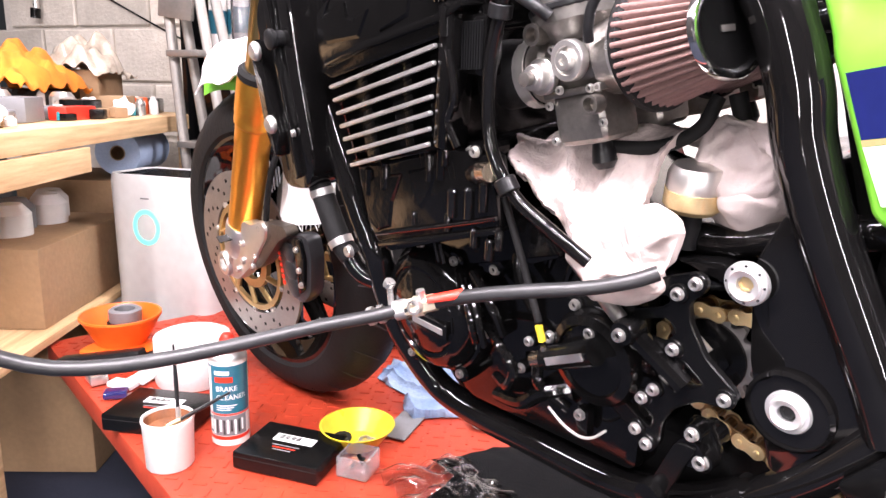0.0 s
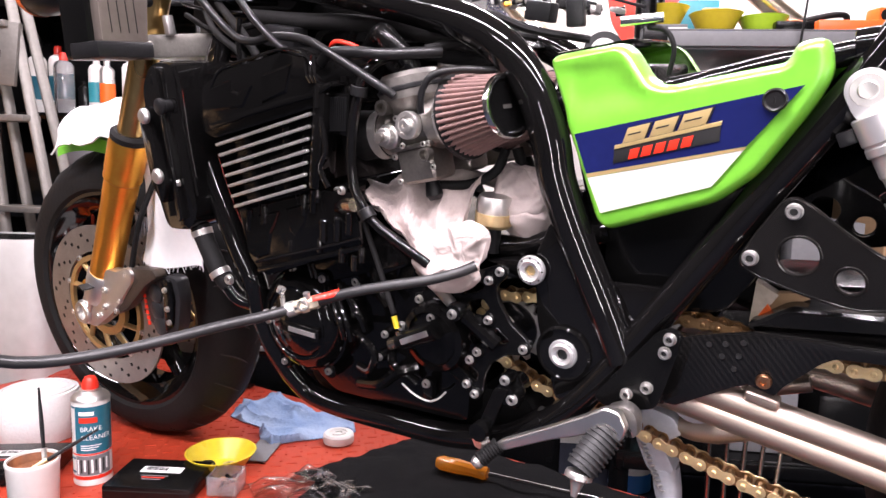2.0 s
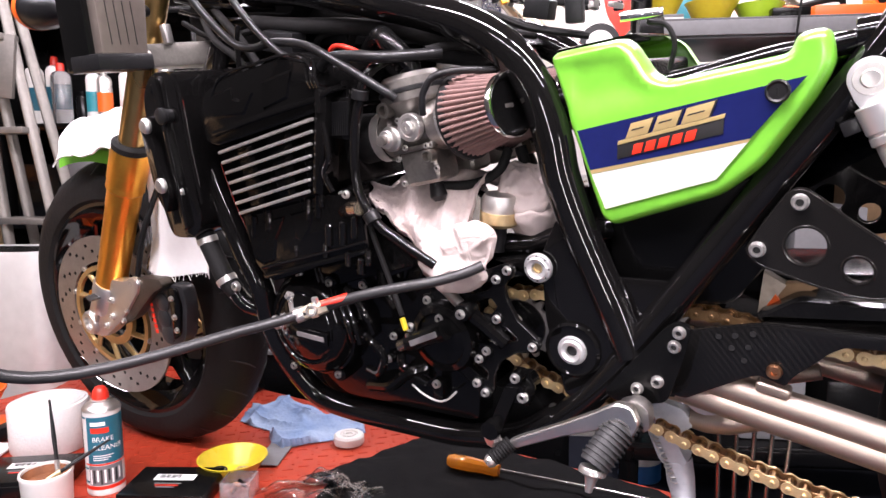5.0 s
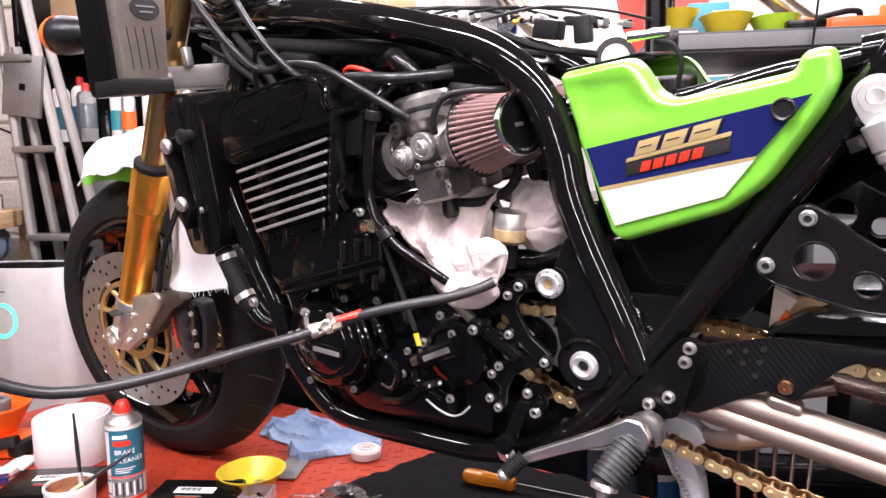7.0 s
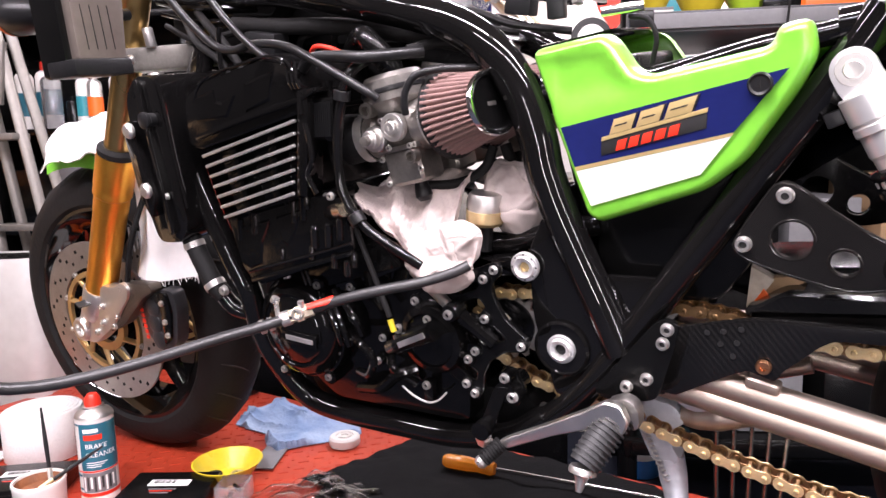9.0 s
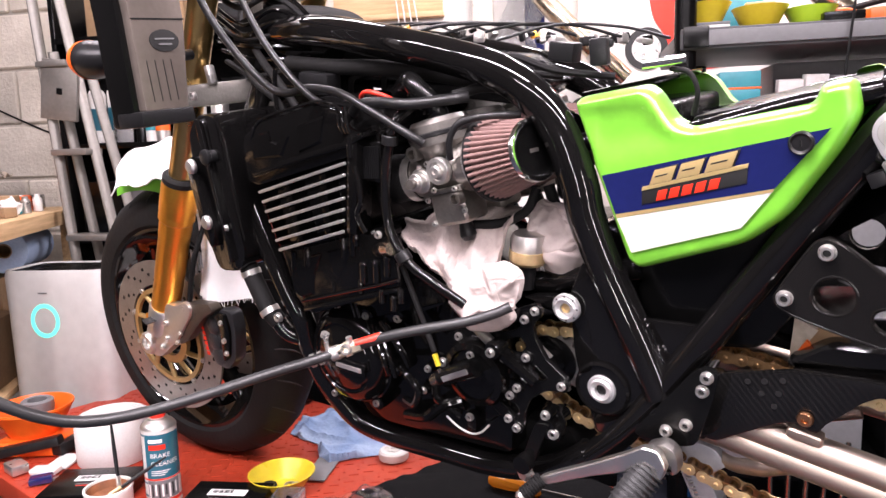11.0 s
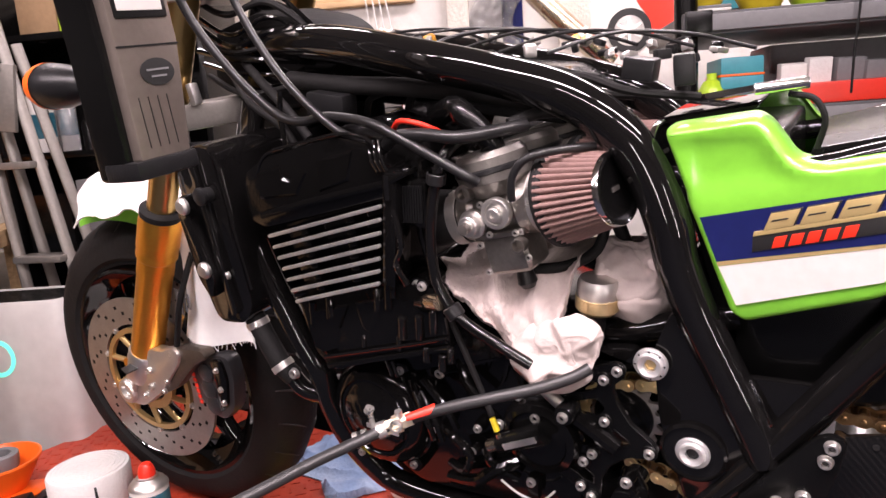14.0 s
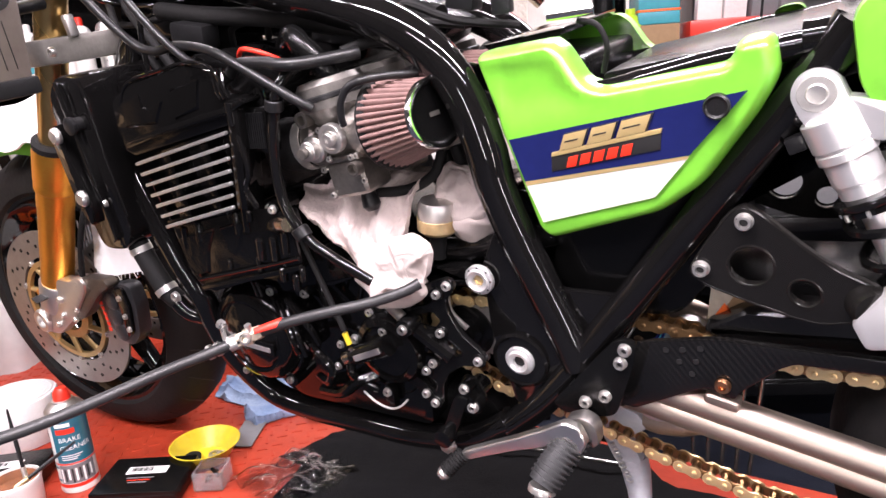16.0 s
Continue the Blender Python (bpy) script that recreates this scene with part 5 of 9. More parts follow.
# rear: hangers, shock absorbers, swingarm, chain
for s in (-1, 1):
    bm = bmesh.new()
    poly = rounded([(0.182, 0.54), (0.196, 0.565), (0.219, 0.6), (0.229, 0.604), (0.24, 0.598), (0.269, 0.576), (0.291, 0.562), (0.309, 0.552), (0.326, 0.546), (0.332, 0.53), (0.318, 0.512), (0.288, 0.506), (0.267, 0.507), (0.242, 0.512), (0.215, 0.521), (0.195, 0.528)], 0.008, 3)
    HOLES = ((0.235, 0.549, 0.0185), (0.278, 0.5315, 0.0125))
    holed(bm, poly, [circle(x, z, r, 32) for x, z, r in HOLES], s * 0.122, s * 0.111)
    lip(bm, inset(poly, 0.0005), s * 0.1205, 0.0018)
    for x, z, r in HOLES:
        lip(bm, circle(x, z, r + 0.0005, 32), s * 0.1208, 0.0018)
    for x in (0.245, 0.252, 0.259, 0.266, 0.274, 0.284, 0.296):
        bmesh.ops.bisect_plane(bm, geom=list(bm.verts) + list(bm.edges) + list(bm.faces), plane_co=(x, 0, 0), plane_no=(1, 0, 0))
    for v in bm.verts:                                   # the plate swells outwards towards the peg mount
        f = max(0.0, min(1.0, (v.co.x - 0.242) / 0.06))
        v.co.y += s * 0.012 * f * f * (3 - 2 * f)
    hanger = part("hanger_plate", bm, HANGER, bike, "satin black lightened hanger plate")
    part("peg_boss", lathe(bmesh.new(), [(0.0, 0.0), (0.017, 0.0), (0.0175, 0.012), (0.015, 0.019), (0.008, 0.02), (0.0, 0.02)], along((0.322, s * 0.128, 0.53), (0.35, s * 0.9, 0)), 24), HANGER, hanger)
    part("peg_clevis", prism(bmesh.new(), rounded([(0.312, 0.52), (0.336, 0.551), (0.37, 0.54), (0.365, 0.505), (0.324, 0.497)], 0.006), s * 0.152, s * 0.13, bevel=0.004), SHOCK, hanger, "silver footrest clevis")
    bolt((0.194, s * 0.123, 0.544), (0, s, 0), 0.0088, hanger)
    bolt((0.229, s * 0.123, 0.591), (0, s, 0), 0.0088, hanger)
    bm = prism(bmesh.new(), rounded([(0.04, 0.372), (0.11, 0.458), (0.122, 0.464), (0.136, 0.46), (0.13, 0.43), (0.118, 0.392), (0.11, 0.37), (0.08, 0.362), (0.05, 0.362)], 0.008), s * 0.134, s * 0.126, bevel=0.0018)
    part("rear_set_plate", bm, SATIN, frame_part)
    for x, z in ((0.079, 0.382), (0.101, 0.394), (0.124, 0.453), (0.119, 0.437)):
        bolt((x, s * 0.134, z), (0, s, 0), 0.0078, frame_part)
    # shock absorber
    top, foot = Vector((0.278, s * 0.118, 0.698)), Vector((0.4, s * 0.128, 0.44))
    d = (foot - top).normalized()
    shock = part("shock_absorber", lathe(bmesh.new(), [(0.0, 0.02), (0.0208, 0.02), (0.0222, 0.0215), (0.0222, 0.044), (0.0214, 0.045), (0.0208, 0.0455), (0.0208, 0.047), (0.0214, 0.0475), (0.0218, 0.0482), (0.0218, 0.0545), (0.021, 0.0555), (0.0195, 0.0556), (0.0195, 0.0745), (0.0188, 0.0752), (0.0188, 0.0762), (0.0182, 0.0768), (0.0176, 0.09), (0.0, 0.09)], along(top, d), 40), SHOCK, bike, "silver piggyback rear shock absorber", smooth=25)
    part("damper_rod", lathe(bmesh.new(), [(0.011, 0.09), (0.011, 0.27), (0.0, 0.27)], along(top, d), 20), SHOCK, shock)
    across = Vector((-d.z, 0, d.x))
    head = [top + 0.0178 * (math.cos(a) * across - math.sin(a) * d) for a in (math.pi * q / 14 for q in range(15))]
    head += [top - 0.0178 * across + 0.012 * d, top - 0.016 * across + 0.022 * d, top + 0.019 * across + 0.022 * d, top + 0.0178 * across + 0.01 * d]
    part("eye", prism(bmesh.new(), [(p.x, p.z) for p in head], top.y - 0.013, top.y + 0.013, bevel=0.0015), SHOCK, shock)
    part("bush", lathe(bmesh.new(), [(0.0142, 0.012), (0.0142, 0.0126), (0.0134, 0.0138), (0.0085, 0.0138), (0.0085, 0.0128), (0.0078, 0.0128), (0.0078, 0.0145), (0.0068, 0.0155), (0.0, 0.0148)], along(top, (0, s, 0)), 32), ALU, shock, smooth=20)
    bm = bmesh.new()
    tube(bm, [top + d * (0.1 + 0.0026 * k) + 0.0215 * (math.cos(k * 0.55) * Vector((0, 1, 0)) + math.sin(k * 0.55) * Vector((d.z, 0, -d.x))) for k in range(60)], 0.0042, 6, n=1)
    part("spring", bm, SATIN, shock, "black coil spring")
    part("spring_seat", lathe(bmesh.new(), [(0.0178, 0.086), (0.0245, 0.0875), (0.0255, 0.089), (0.0255, 0.093), (0.0245, 0.0945), (0.0225, 0.0955), (0.0225, 0.1), (0.014, 0.1)], along(top, d), 32, closed=False), GLOSS, shock)
    for q in range(8):
        a = 2 * math.pi * q / 8
        part("notch", box(bmesh.new(), (0.004, 0.003, 0.006), along(top, d) @ pose(0.0222 * math.cos(a), 0.0222 * math.sin(a), 0.098, 0, 0, math.degrees(a)), 0.0005), STEEL, shock)
    part("reservoir", lathe(bmesh.new(), [(0.0, -0.008), (0.014, -0.008), (0.016, -0.006), (0.016, 0.09), (0.014, 0.093), (0.0, 0.093)], along(top + Vector((0.079, 0.002 * s, -0.01)), d), 24), SHOCK, shock, smooth=25)
    part("reservoir_bridge", prism(bmesh.new(), rounded([(top.x + 0.012, top.z - 0.002), (top.x + 0.03, top.z - 0.005), (top.x + 0.075, top.z - 0.012), (top.x + 0.08, top.z - 0.03), (top.x + 0.05, top.z - 0.037), (top.x + 0.025, top.z - 0.034)], 0.003), top.y - 0.011, top.y + 0.011, bevel=0.002), SHOCK, shock)
    part("clip", box(bmesh.new(), (0.014, 0.014, 0.013), pose(top.x - 0.013, top.y, top.z - 0.041, 0, -22, 0), 0.002), PLASTIC, shock)
    # swingarm leg: a twin-tube extrusion
    bm = tube(bmesh.new(), [(0.03, s * 0.088, 0.396), (0.12, s * 0.088, 0.388), (0.2, s * 0.09, 0.374), (0.33, s * 0.092, 0.3495), (0.62, s * 0.095, 0.29)], 0.0155, 24)
    tube(bm, [(0.03, s * 0.088, 0.378), (0.12, s * 0.088, 0.367), (0.2, s * 0.09, 0.353), (0.33, s * 0.092, 0.3285), (0.62, s * 0.095, 0.268)], 0.0155, 24)
    arm = part("swingarm", bm, SWINGARM, bike, "brushed aluminium braced swingarm")
    part("lug", box(bmesh.new(), (0.034, 0.02, 0.012), pose(0.209, s * 0.096, 0.39, 0, 12, 0), 0.005, 3), SWINGARM, arm)
    part("copper_bolt", lathe(bmesh.new(), [(0.0078, 0), (0.0078, 0.003), (0.0066, 0.0055), (0.0035, 0.0055), (0.003, 0.002), (0, 0.002)], along((0.211, s * 0.109, 0.4145), (0, s, 0)), 16), COPPER, arm, "copper-coloured bolt")
    part("brace", tube(bmesh.new(), [(0.118, s * 0.062, 0.322), (0.135, s * 0.06, 0.322), (0.16, s * 0.06, 0.326), (0.19, s * 0.062, 0.332), (0.24, s * 0.066, 0.345)], [0.013, 0.017, 0.018, 0.012, 0.01], 18), SWINGARM, arm)
part("swingarm_bridge", tube(bmesh.new(), [(0.14, -0.09, 0.365), (0.14, 0.09, 0.365)], 0.024, 16), ALU, bike)
bm = prism(bmesh.new(), rounded([(0.104, 0.368), (0.128, 0.447), (0.146, 0.452), (0.203, 0.464), (0.36, 0.466), (0.36, 0.45), (0.272, 0.448), (0.259, 0.44), (0.243, 0.424), (0.228, 0.41), (0.221, 0.398), (0.196, 0.406), (0.182, 0.4), (0.124, 0.366)], 0.004), -0.108, -0.1, bevel=0.0025)
tube(bm, [(0.106, -0.103, 0.366), (0.129, -0.103, 0.449)], 0.0055, 12, n=1)
chain_guard = part("chain_guard", bm, CARBON, bike, "carbon fibre chain guard with drilled holes")
bm = prism(bmesh.new(), rounded([(0.186, 0.462), (0.226, 0.488), (0.46, 0.492), (0.46, 0.45), (0.2, 0.452)], 0.008), -0.09, 0.09, bevel=0.008, seg=3)
part("tyre_hugger", bm, CARBON, bike, "gloss carbon tyre hugger")
for x, z in ((0.157, 0.444), (0.173, 0.447), (0.17, 0.433), (0.19, 0.451), (0.186, 0.436), (0.182, 0.421)):
    part("guard_hole", lathe(bmesh.new(), [(0.003, 0), (0.003, 0.0009), (0, 0.0009)], along((x, -0.1082, z), LEFT), 14), PRINT_SHADE_DARK, chain_guard)
part("splash_guard", prism(bmesh.new(), rounded([(0.15, 0.478), (0.2, 0.5), (0.5, 0.515), (0.5, 0.43), (0.3, 0.425), (0.22, 0.45)], 0.006), -0.045, 0.06, bevel=0.004), SATIN, bike)
part("battery_tray", prism(bmesh.new(), rounded([(0.04, 0.57), (0.2, 0.62), (0.2, 0.52), (0.165, 0.47), (0.07, 0.46), (0.03, 0.5)], 0.015), -0.085, 0.085, bevel=0.008), SATIN, bike, "black battery tray")
part("rear_mudguard", prism(bmesh.new(), rounded([(0.16, 0.60), (0.26, 0.72), (0.5, 0.77), (0.5, 0.75), (0.28, 0.69), (0.19, 0.56)], 0.01), -0.08, 0.08, bevel=0.006), SATIN, bike)
part("tail_cover", prism(bmesh.new(), rounded([(0.296, 0.755), (0.34, 0.79), (0.6, 0.83), (0.62, 0.79), (0.36, 0.69), (0.325, 0.675), (0.305, 0.70)], 0.012), -0.128, -0.1, bevel=0.006), GREEN, bike, "lime green tail cover")
part("tail_stripe", prism(bmesh.new(), rounded([(0.318, 0.732), (0.4, 0.752), (0.4, 0.725), (0.335, 0.708)], 0.003), -0.1295, -0.127), BLUE, bike)

# chain with its links
CH_Y = -0.082
sprocket = part("front_sprocket", prism(bmesh.new(), [(-0.085 + (0.0445 if k % 4 in (0, 1) else 0.037) * math.cos(2 * math.pi * k / 64), 0.416 + (0.0445 if k % 4 in (0, 1) else 0.037) * math.sin(2 * math.pi * k / 64)) for k in range(64)], CH_Y - 0.003, CH_Y + 0.003, bevel=0.0005), DISC, bike, "dark steel front sprocket")
part("sprocket_nut", lathe(bmesh.new(), [(0.022, 0), (0.022, 0.008), (0.014, 0.01), (0.012, 0.016), (0, 0.016)], along((-0.085, CH_Y - 0.003, 0.416), LEFT), 6), SATIN, sprocket)
part("sprocket_plate", lathe(bmesh.new(), [(0.034, 0), (0.034, 0.003), (0.03, 0.004), (0, 0.004)], along((-0.085, CH_Y - 0.003, 0.416), LEFT), 28), SATIN, sprocket)
part("chain_guide", tube(bmesh.new(), [(-0.1, -0.1, 0.478), (-0.095, -0.105, 0.45), (-0.075, -0.105, 0.43)], 0.0035, 8), STEEL, sprocket)
PITCH = 0.015875


def chain_path():
    pts = [Vector((0.62, 0, 0.44)), Vector((0.33, 0, 0.433)), Vector((0.257, 0, 0.437)), Vector((0.165, 0, 0.456)), Vector((0.12, 0, 0.46)), Vector((0.02, 0, 0.463)), Vector((-0.06, 0, 0.4615))]
    pts += [Vector((-0.085 + 0.0445 * math.cos(radians(a)), 0, 0.416 + 0.0445 * math.sin(radians(a)))) for a in range(75, 262, 15)]
    pts += [Vector((-0.06, 0, 0.349)), Vector((0.02, 0, 0.329)), Vector((0.071, 0, 0.317)), Vector((0.117, 0, 0.302)), Vector((0.167, 0, 0.288)), Vector((0.214, 0, 0.277)), Vector((0.3, 0, 0.262)), Vector((0.62, 0, 0.235))]
    fine = spline(pts, 12)
    out, gap = [fine[0]], 0.0
    for a, b in zip(fine, fine[1:]):
        while (b - out[-1]).length >= PITCH and (a - out[-1]).length < PITCH + 0.02:
            lo, hi = 0.0, 1.0
            for _ in range(25):
                mid = (lo + hi) / 2
                if (a.lerp(b, mid) - out[-1]).length < PITCH:
                    lo = mid
                else:
                    hi = mid
            out.append(a.lerp(b, hi))
    return out


def link_plate(half, mat=CHAIN):
    """Two figure-eight plates with pin heads."""
    bm = bmesh.new()
    eight = circle(0, 0, 0.0072, 8, 60, 300) + circle(PITCH, 0, 0.0072, 8, -120, 120)
    eight = eight[:9] + [(PITCH / 2, -0.0052)] + eight[9:] + [(PITCH / 2, 0.0052)]
    for y in (-half, half):
        prism(bm, eight, y - 0.0009, y + 0.0009)
        if half > 0.008:
            for x in (0, PITCH):
                lathe(bm, [(0.0028, 0), (0.0028, 0.0014), (0.0018, 0.0022), (0, 0.0022)], along((x, y + math.copysign(0.0008, y), 0), (0, math.copysign(1, y), 0)), 8)
    return finish("link", bm, mat)


pins = chain_path()
bm = bmesh.new()
for p in pins:
    lathe(bm, [(0.0051, -0.0075), (0.0051, 0.0075)], along(p + Vector((0, CH_Y, 0)), LEFT), 10)
chain = part("drive_chain", bm, CHAIN_DARK, bike, "gold drive chain with oily rollers")
OUTER, INNER = link_plate(0.0098), link_plate(0.0072, CHAIN_OIL)
OUTER_OILY = link_plate(0.0098, CHAIN_OIL)
for k, (p, q) in enumerate(zip(pins, pins[1:])):
    d = q - p
    placed("link", INNER if k % 2 else OUTER_OILY if p.z > 0.45 and p.x > 0.05 else OUTER, Matrix.Translation(p + Vector((0, CH_Y, 0))) @ pose(0, 0, 0, 0, -math.degrees(math.atan2(d.z, d.x)), 0), chain)

# foot controls and stand
peg = part("footpeg", tube(bmesh.new(), [(0.078, -0.155, 0.362), (0.062, -0.182, 0.336), (0.052, -0.2, 0.317)], [0.014, 0.0165, 0.0165], 18), PEG, bike, "ribbed black rubber footpeg")
for k in range(11):
    f = 0.06 + 0.085 * k
    p = Vector((0.078, -0.155, 0.362)).lerp(Vector((0.052, -0.2, 0.317)), f)
    part("rib", lathe(bmesh.new(), [(0.0145, -0.0015), (0.0186, -0.0011), (0.0186, 0.0011), (0.0145, 0.0015)], along(p, (-0.026, -0.045, -0.045)), 20, closed=False), PEG, peg)
part("peg_tip", lathe(bmesh.new(), [(0.016, 0), (0.0175, 0.003), (0.0175, 0.008), (0.009, 0.012), (0.006, 0.024), (0.004, 0.032), (0, 0.033)], along((0.0515, -0.2, 0.315), (-0.1, -0.35, -0.9)) @ Matrix.Scale(0.85, 4), 18), STEEL, peg, "bright hero pin under the peg end")
part("peg_hanger", prism(bmesh.new(), rounded([(0.062, 0.372), (0.085, 0.382), (0.1, 0.372), (0.101, 0.35), (0.092, 0.342), (0.085, 0.358)], 0.008), -0.162, -0.142, bevel=0.005), CAST, bike, "cast aluminium peg hanger")
bm = prism(bmesh.new(), rounded([(-0.064, 0.305), (-0.052, 0.313), (0.008, 0.345), (0.045, 0.366), (0.07, 0.382), (0.086, 0.38), (0.094, 0.362), (0.087, 0.345), (0.072, 0.346), (0.06, 0.351), (0.039, 0.341), (0.007, 0.328), (-0.052, 0.299), (-0.062, 0.298)], 0.005), -0.178, -0.166, bevel=0.0035, seg=3)
lever = part("shift_lever", bm, LEVER, bike, "worn polished alloy shift lever")
part("lever_rubber", tube(bmesh.new(), [(-0.06, -0.175, 0.304), (-0.077, -0.192, 0.287)], 0.009, 14, n=1), RUBBER, lever)
for k in range(8):
    p = Vector((-0.061, -0.176, 0.303)).lerp(Vector((-0.076, -0.191, 0.288)), k / 7)
    part("rib", lathe(bmesh.new(), [(0.009, -0.001), (0.0102, 0), (0.009, 0.001)], along(p, (-0.03, -0.03, -0.03)), 14, closed=False), RUBBER, lever)
part("lever_pin", lathe(bmesh.new(), [(0.008, 0), (0.008, 0.006), (0.005, 0.01), (0, 0.011)], along((-0.0765, -0.1915, 0.2875), (-0.5, -0.6, -0.5)), 14), STEEL, lever)
bolt((-0.102, -0.14, 0.283), (-0.3, -0.8, 0.0), 0.011, frame_part, "hex")
bm = prism(bmesh.new(), rounded([(0.066, 0.322), (0.082, 0.341), (0.096, 0.339), (0.114, 0.335), (0.126, 0.315), (0.112, 0.305), (0.103, 0.296), (0.118, 0.266), (0.112, 0.258), (0.092, 0.256), (0.084, 0.262), (0.071, 0.295)], 0.007), -0.075, -0.045, bevel=0.004)
tube(bm, [(0.103, -0.06, 0.262), (0.107, -0.062, 0.235), (0.114, -0.075, 0.2), (0.125, -0.12, 0.1), (0.13, -0.17, 0.012)], [0.0165, 0.0165, 0.013, 0.011, 0.011], 16)
stand = part("side_stand", bm, STAND, bike, "blue-grey metal side stand")
part("stand_spring", tube(bmesh.new(), [Vector((0.074, -0.078, 0.31)).lerp(Vector((0.104, -0.08, 0.24)), q / 60) + Vector((0.0035 * math.cos(q * 1.26), 0.0035 * math.sin(q * 1.26), 0)) for q in range(61)], 0.0011, 6, n=1), STEEL, stand)
part("stand_foot", box(bmesh.new(), (0.07, 0.045, 0.008), pose(0.13, -0.175, 0.006, -8, 0, 0), 0.003), STEEL, stand)
part("stand_bracket", prism(bmesh.new(), rounded([(0.05, 0.35), (0.09, 0.348), (0.1, 0.325), (0.08, 0.31), (0.06, 0.31)], 0.01), -0.06, -0.03, bevel=0.004), SATIN, stand)

# pipes, hoses and cables
for name, pts, r, mat, label in (
    ("clutch_cable", [(-0.53, -0.22, 1.09), (-0.528, -0.21, 0.99), (-0.52, -0.2, 0.92), (-0.482, -0.19, 0.851), (-0.438, -0.18, 0.8), (-0.4, -0.18, 0.786), (-0.357, -0.18, 0.789), (-0.3, -0.185, 0.78), (-0.259, -0.185, 0.76), (-0.2, -0.18, 0.724), (-0.185, -0.17, 0.71)], 0.0052, HOSE, "grey-black cable"),
    ("throttle_cable", [(-0.47, -0.2, 1.09), (-0.462, -0.195, 0.99), (-0.45, -0.19, 0.92), (-0.407, -0.19, 0.842), (-0.349, -0.188, 0.781), (-0.3, -0.186, 0.755), (-0.288, -0.17, 0.73)], 0.0045, HOSE, ""),
    ("breather_hose", [(-0.3, -0.17, 0.745), (-0.27, -0.18, 0.762), (-0.23, -0.18, 0.762), (-0.192, -0.175, 0.757), (-0.15, -0.12, 0.757)], 0.0065, HOSE, "black breather hose"),
    ("overflow_hose", [(-0.2, -0.14, 0.76), (-0.215, -0.175, 0.742), (-0.228, -0.182, 0.712), (-0.242, -0.184, 0.661), (-0.244, -0.184, 0.606), (-0.222, -0.182, 0.565), (-0.185, -0.178, 0.538), (-0.15, -0.17, 0.513)], 0.0062, GLOSS, "glossy black vertical hose"),
    ("wire_loom", [(-0.243, -0.176, 0.571), (-0.22, -0.176, 0.501), (-0.203, -0.176, 0.446)], 0.0035, RUBBER, "thin black wire sleeve"),
    ("intake_hose", [(-0.27, -0.1, 0.77), (-0.22, -0.14, 0.782), (-0.2, -0.15, 0.772), (-0.182, -0.145, 0.75), (-0.178, -0.14, 0.735)], 0.0125, SATIN, "thick black rubber hose"),
    ("loom", [(-0.5, -0.08, 0.83), (-0.4, -0.09, 0.815), (-0.28, -0.09, 0.80), (-0.16, -0.06, 0.77), (-0.08, -0.06, 0.745)], 0.011, RUBBER, "black taped wiring loom"),
    ("vacuum_hose", [(-0.165, -0.13, 0.76), (-0.14, -0.1, 0.765), (-0.1, -0.08, 0.755), (-0.06, -0.085, 0.735)], 0.006, RUBBER, ""),
    ("vent_hose", [(-0.154, -0.162, 0.69), (-0.152, -0.165, 0.7), (-0.147, -0.166, 0.716), (-0.133, -0.163, 0.731), (-0.107, -0.15, 0.735), (-0.08, -0.12, 0.732)], 0.0042, HOSE, "glossy black vent hose"),
    ("drain_hose", [(-0.17, -0.12, 0.6), (-0.13, -0.1, 0.6), (-0.1, -0.09, 0.615), (-0.09, -0.08, 0.64)], 0.006, RUBBER, ""),
    ("return_hose", [(-0.085, -0.06, 0.64), (-0.075, -0.06, 0.60), (-0.085, -0.05, 0.57), (-0.12, -0.04, 0.555)], 0.0075, RUBBER, ""),
    ("red_wire", [(-0.3, -0.15, 0.755), (-0.275, -0.165, 0.775), (-0.25, -0.165, 0.772), (-0.235, -0.15, 0.76)], 0.003, RED, "red wire loop"),
    ("head_cable", [(-0.6, -0.06, 0.86), (-0.52, -0.11, 0.83), (-0.47, -0.13, 0.8), (-0.44, -0.13, 0.76)], 0.006, RUBBER, ""),
    ("head_cable", [(-0.62, -0.07, 0.85), (-0.54, -0.12, 0.81), (-0.48, -0.13, 0.775), (-0.46, -0.13, 0.74)], 0.005, RUBBER, ""),
    ("brake_hose", [(-0.78, -0.07, 0.62), (-0.8, -0.12, 0.52), (-0.83, -0.13, 0.44), (-0.86, -0.12, 0.4)], 0.005, RUBBER, "black brake hose"),
):
    part(name, tube(bmesh.new(), pts, r, 12), mat, bike, label)
tag = part("cable_tag", tube(bmesh.new(), [(-0.2025, -0.177, 0.443), (-0.1985, -0.177, 0.428)], 0.0036, 10, n=1), YELLOW, bike, "yellow crimp sleeve")
part("cable_end", tube(bmesh.new(), [(-0.198, -0.177, 0.424), (-0.197, -0.175, 0.408)], 0.003, 8, n=1), TITAN, tag)
part("hose_tie", lathe(bmesh.new(), [(0.009, -0.006), (0.0102, -0.005), (0.0102, 0.005), (0.009, 0.006)], along((-0.226, -0.182, 0.718), (-0.3, 0, -1)), 18, closed=False), PLASTIC, bike)
part("hose_tie", lathe(bmesh.new(), [(0.0085, -0.007), (0.0102, -0.006), (0.0102, 0.006), (0.0085, 0.007)], along((-0.228, -0.183, 0.572), (0.5, 0, -0.8)), 18, closed=False), PLASTIC, bike)
part("ignition_coil", box(bmesh.new(), (0.06, 0.03, 0.03), pose(-0.42, -0.1, 0.795, 0, 10, 0), 0.006), PLASTIC, bike)
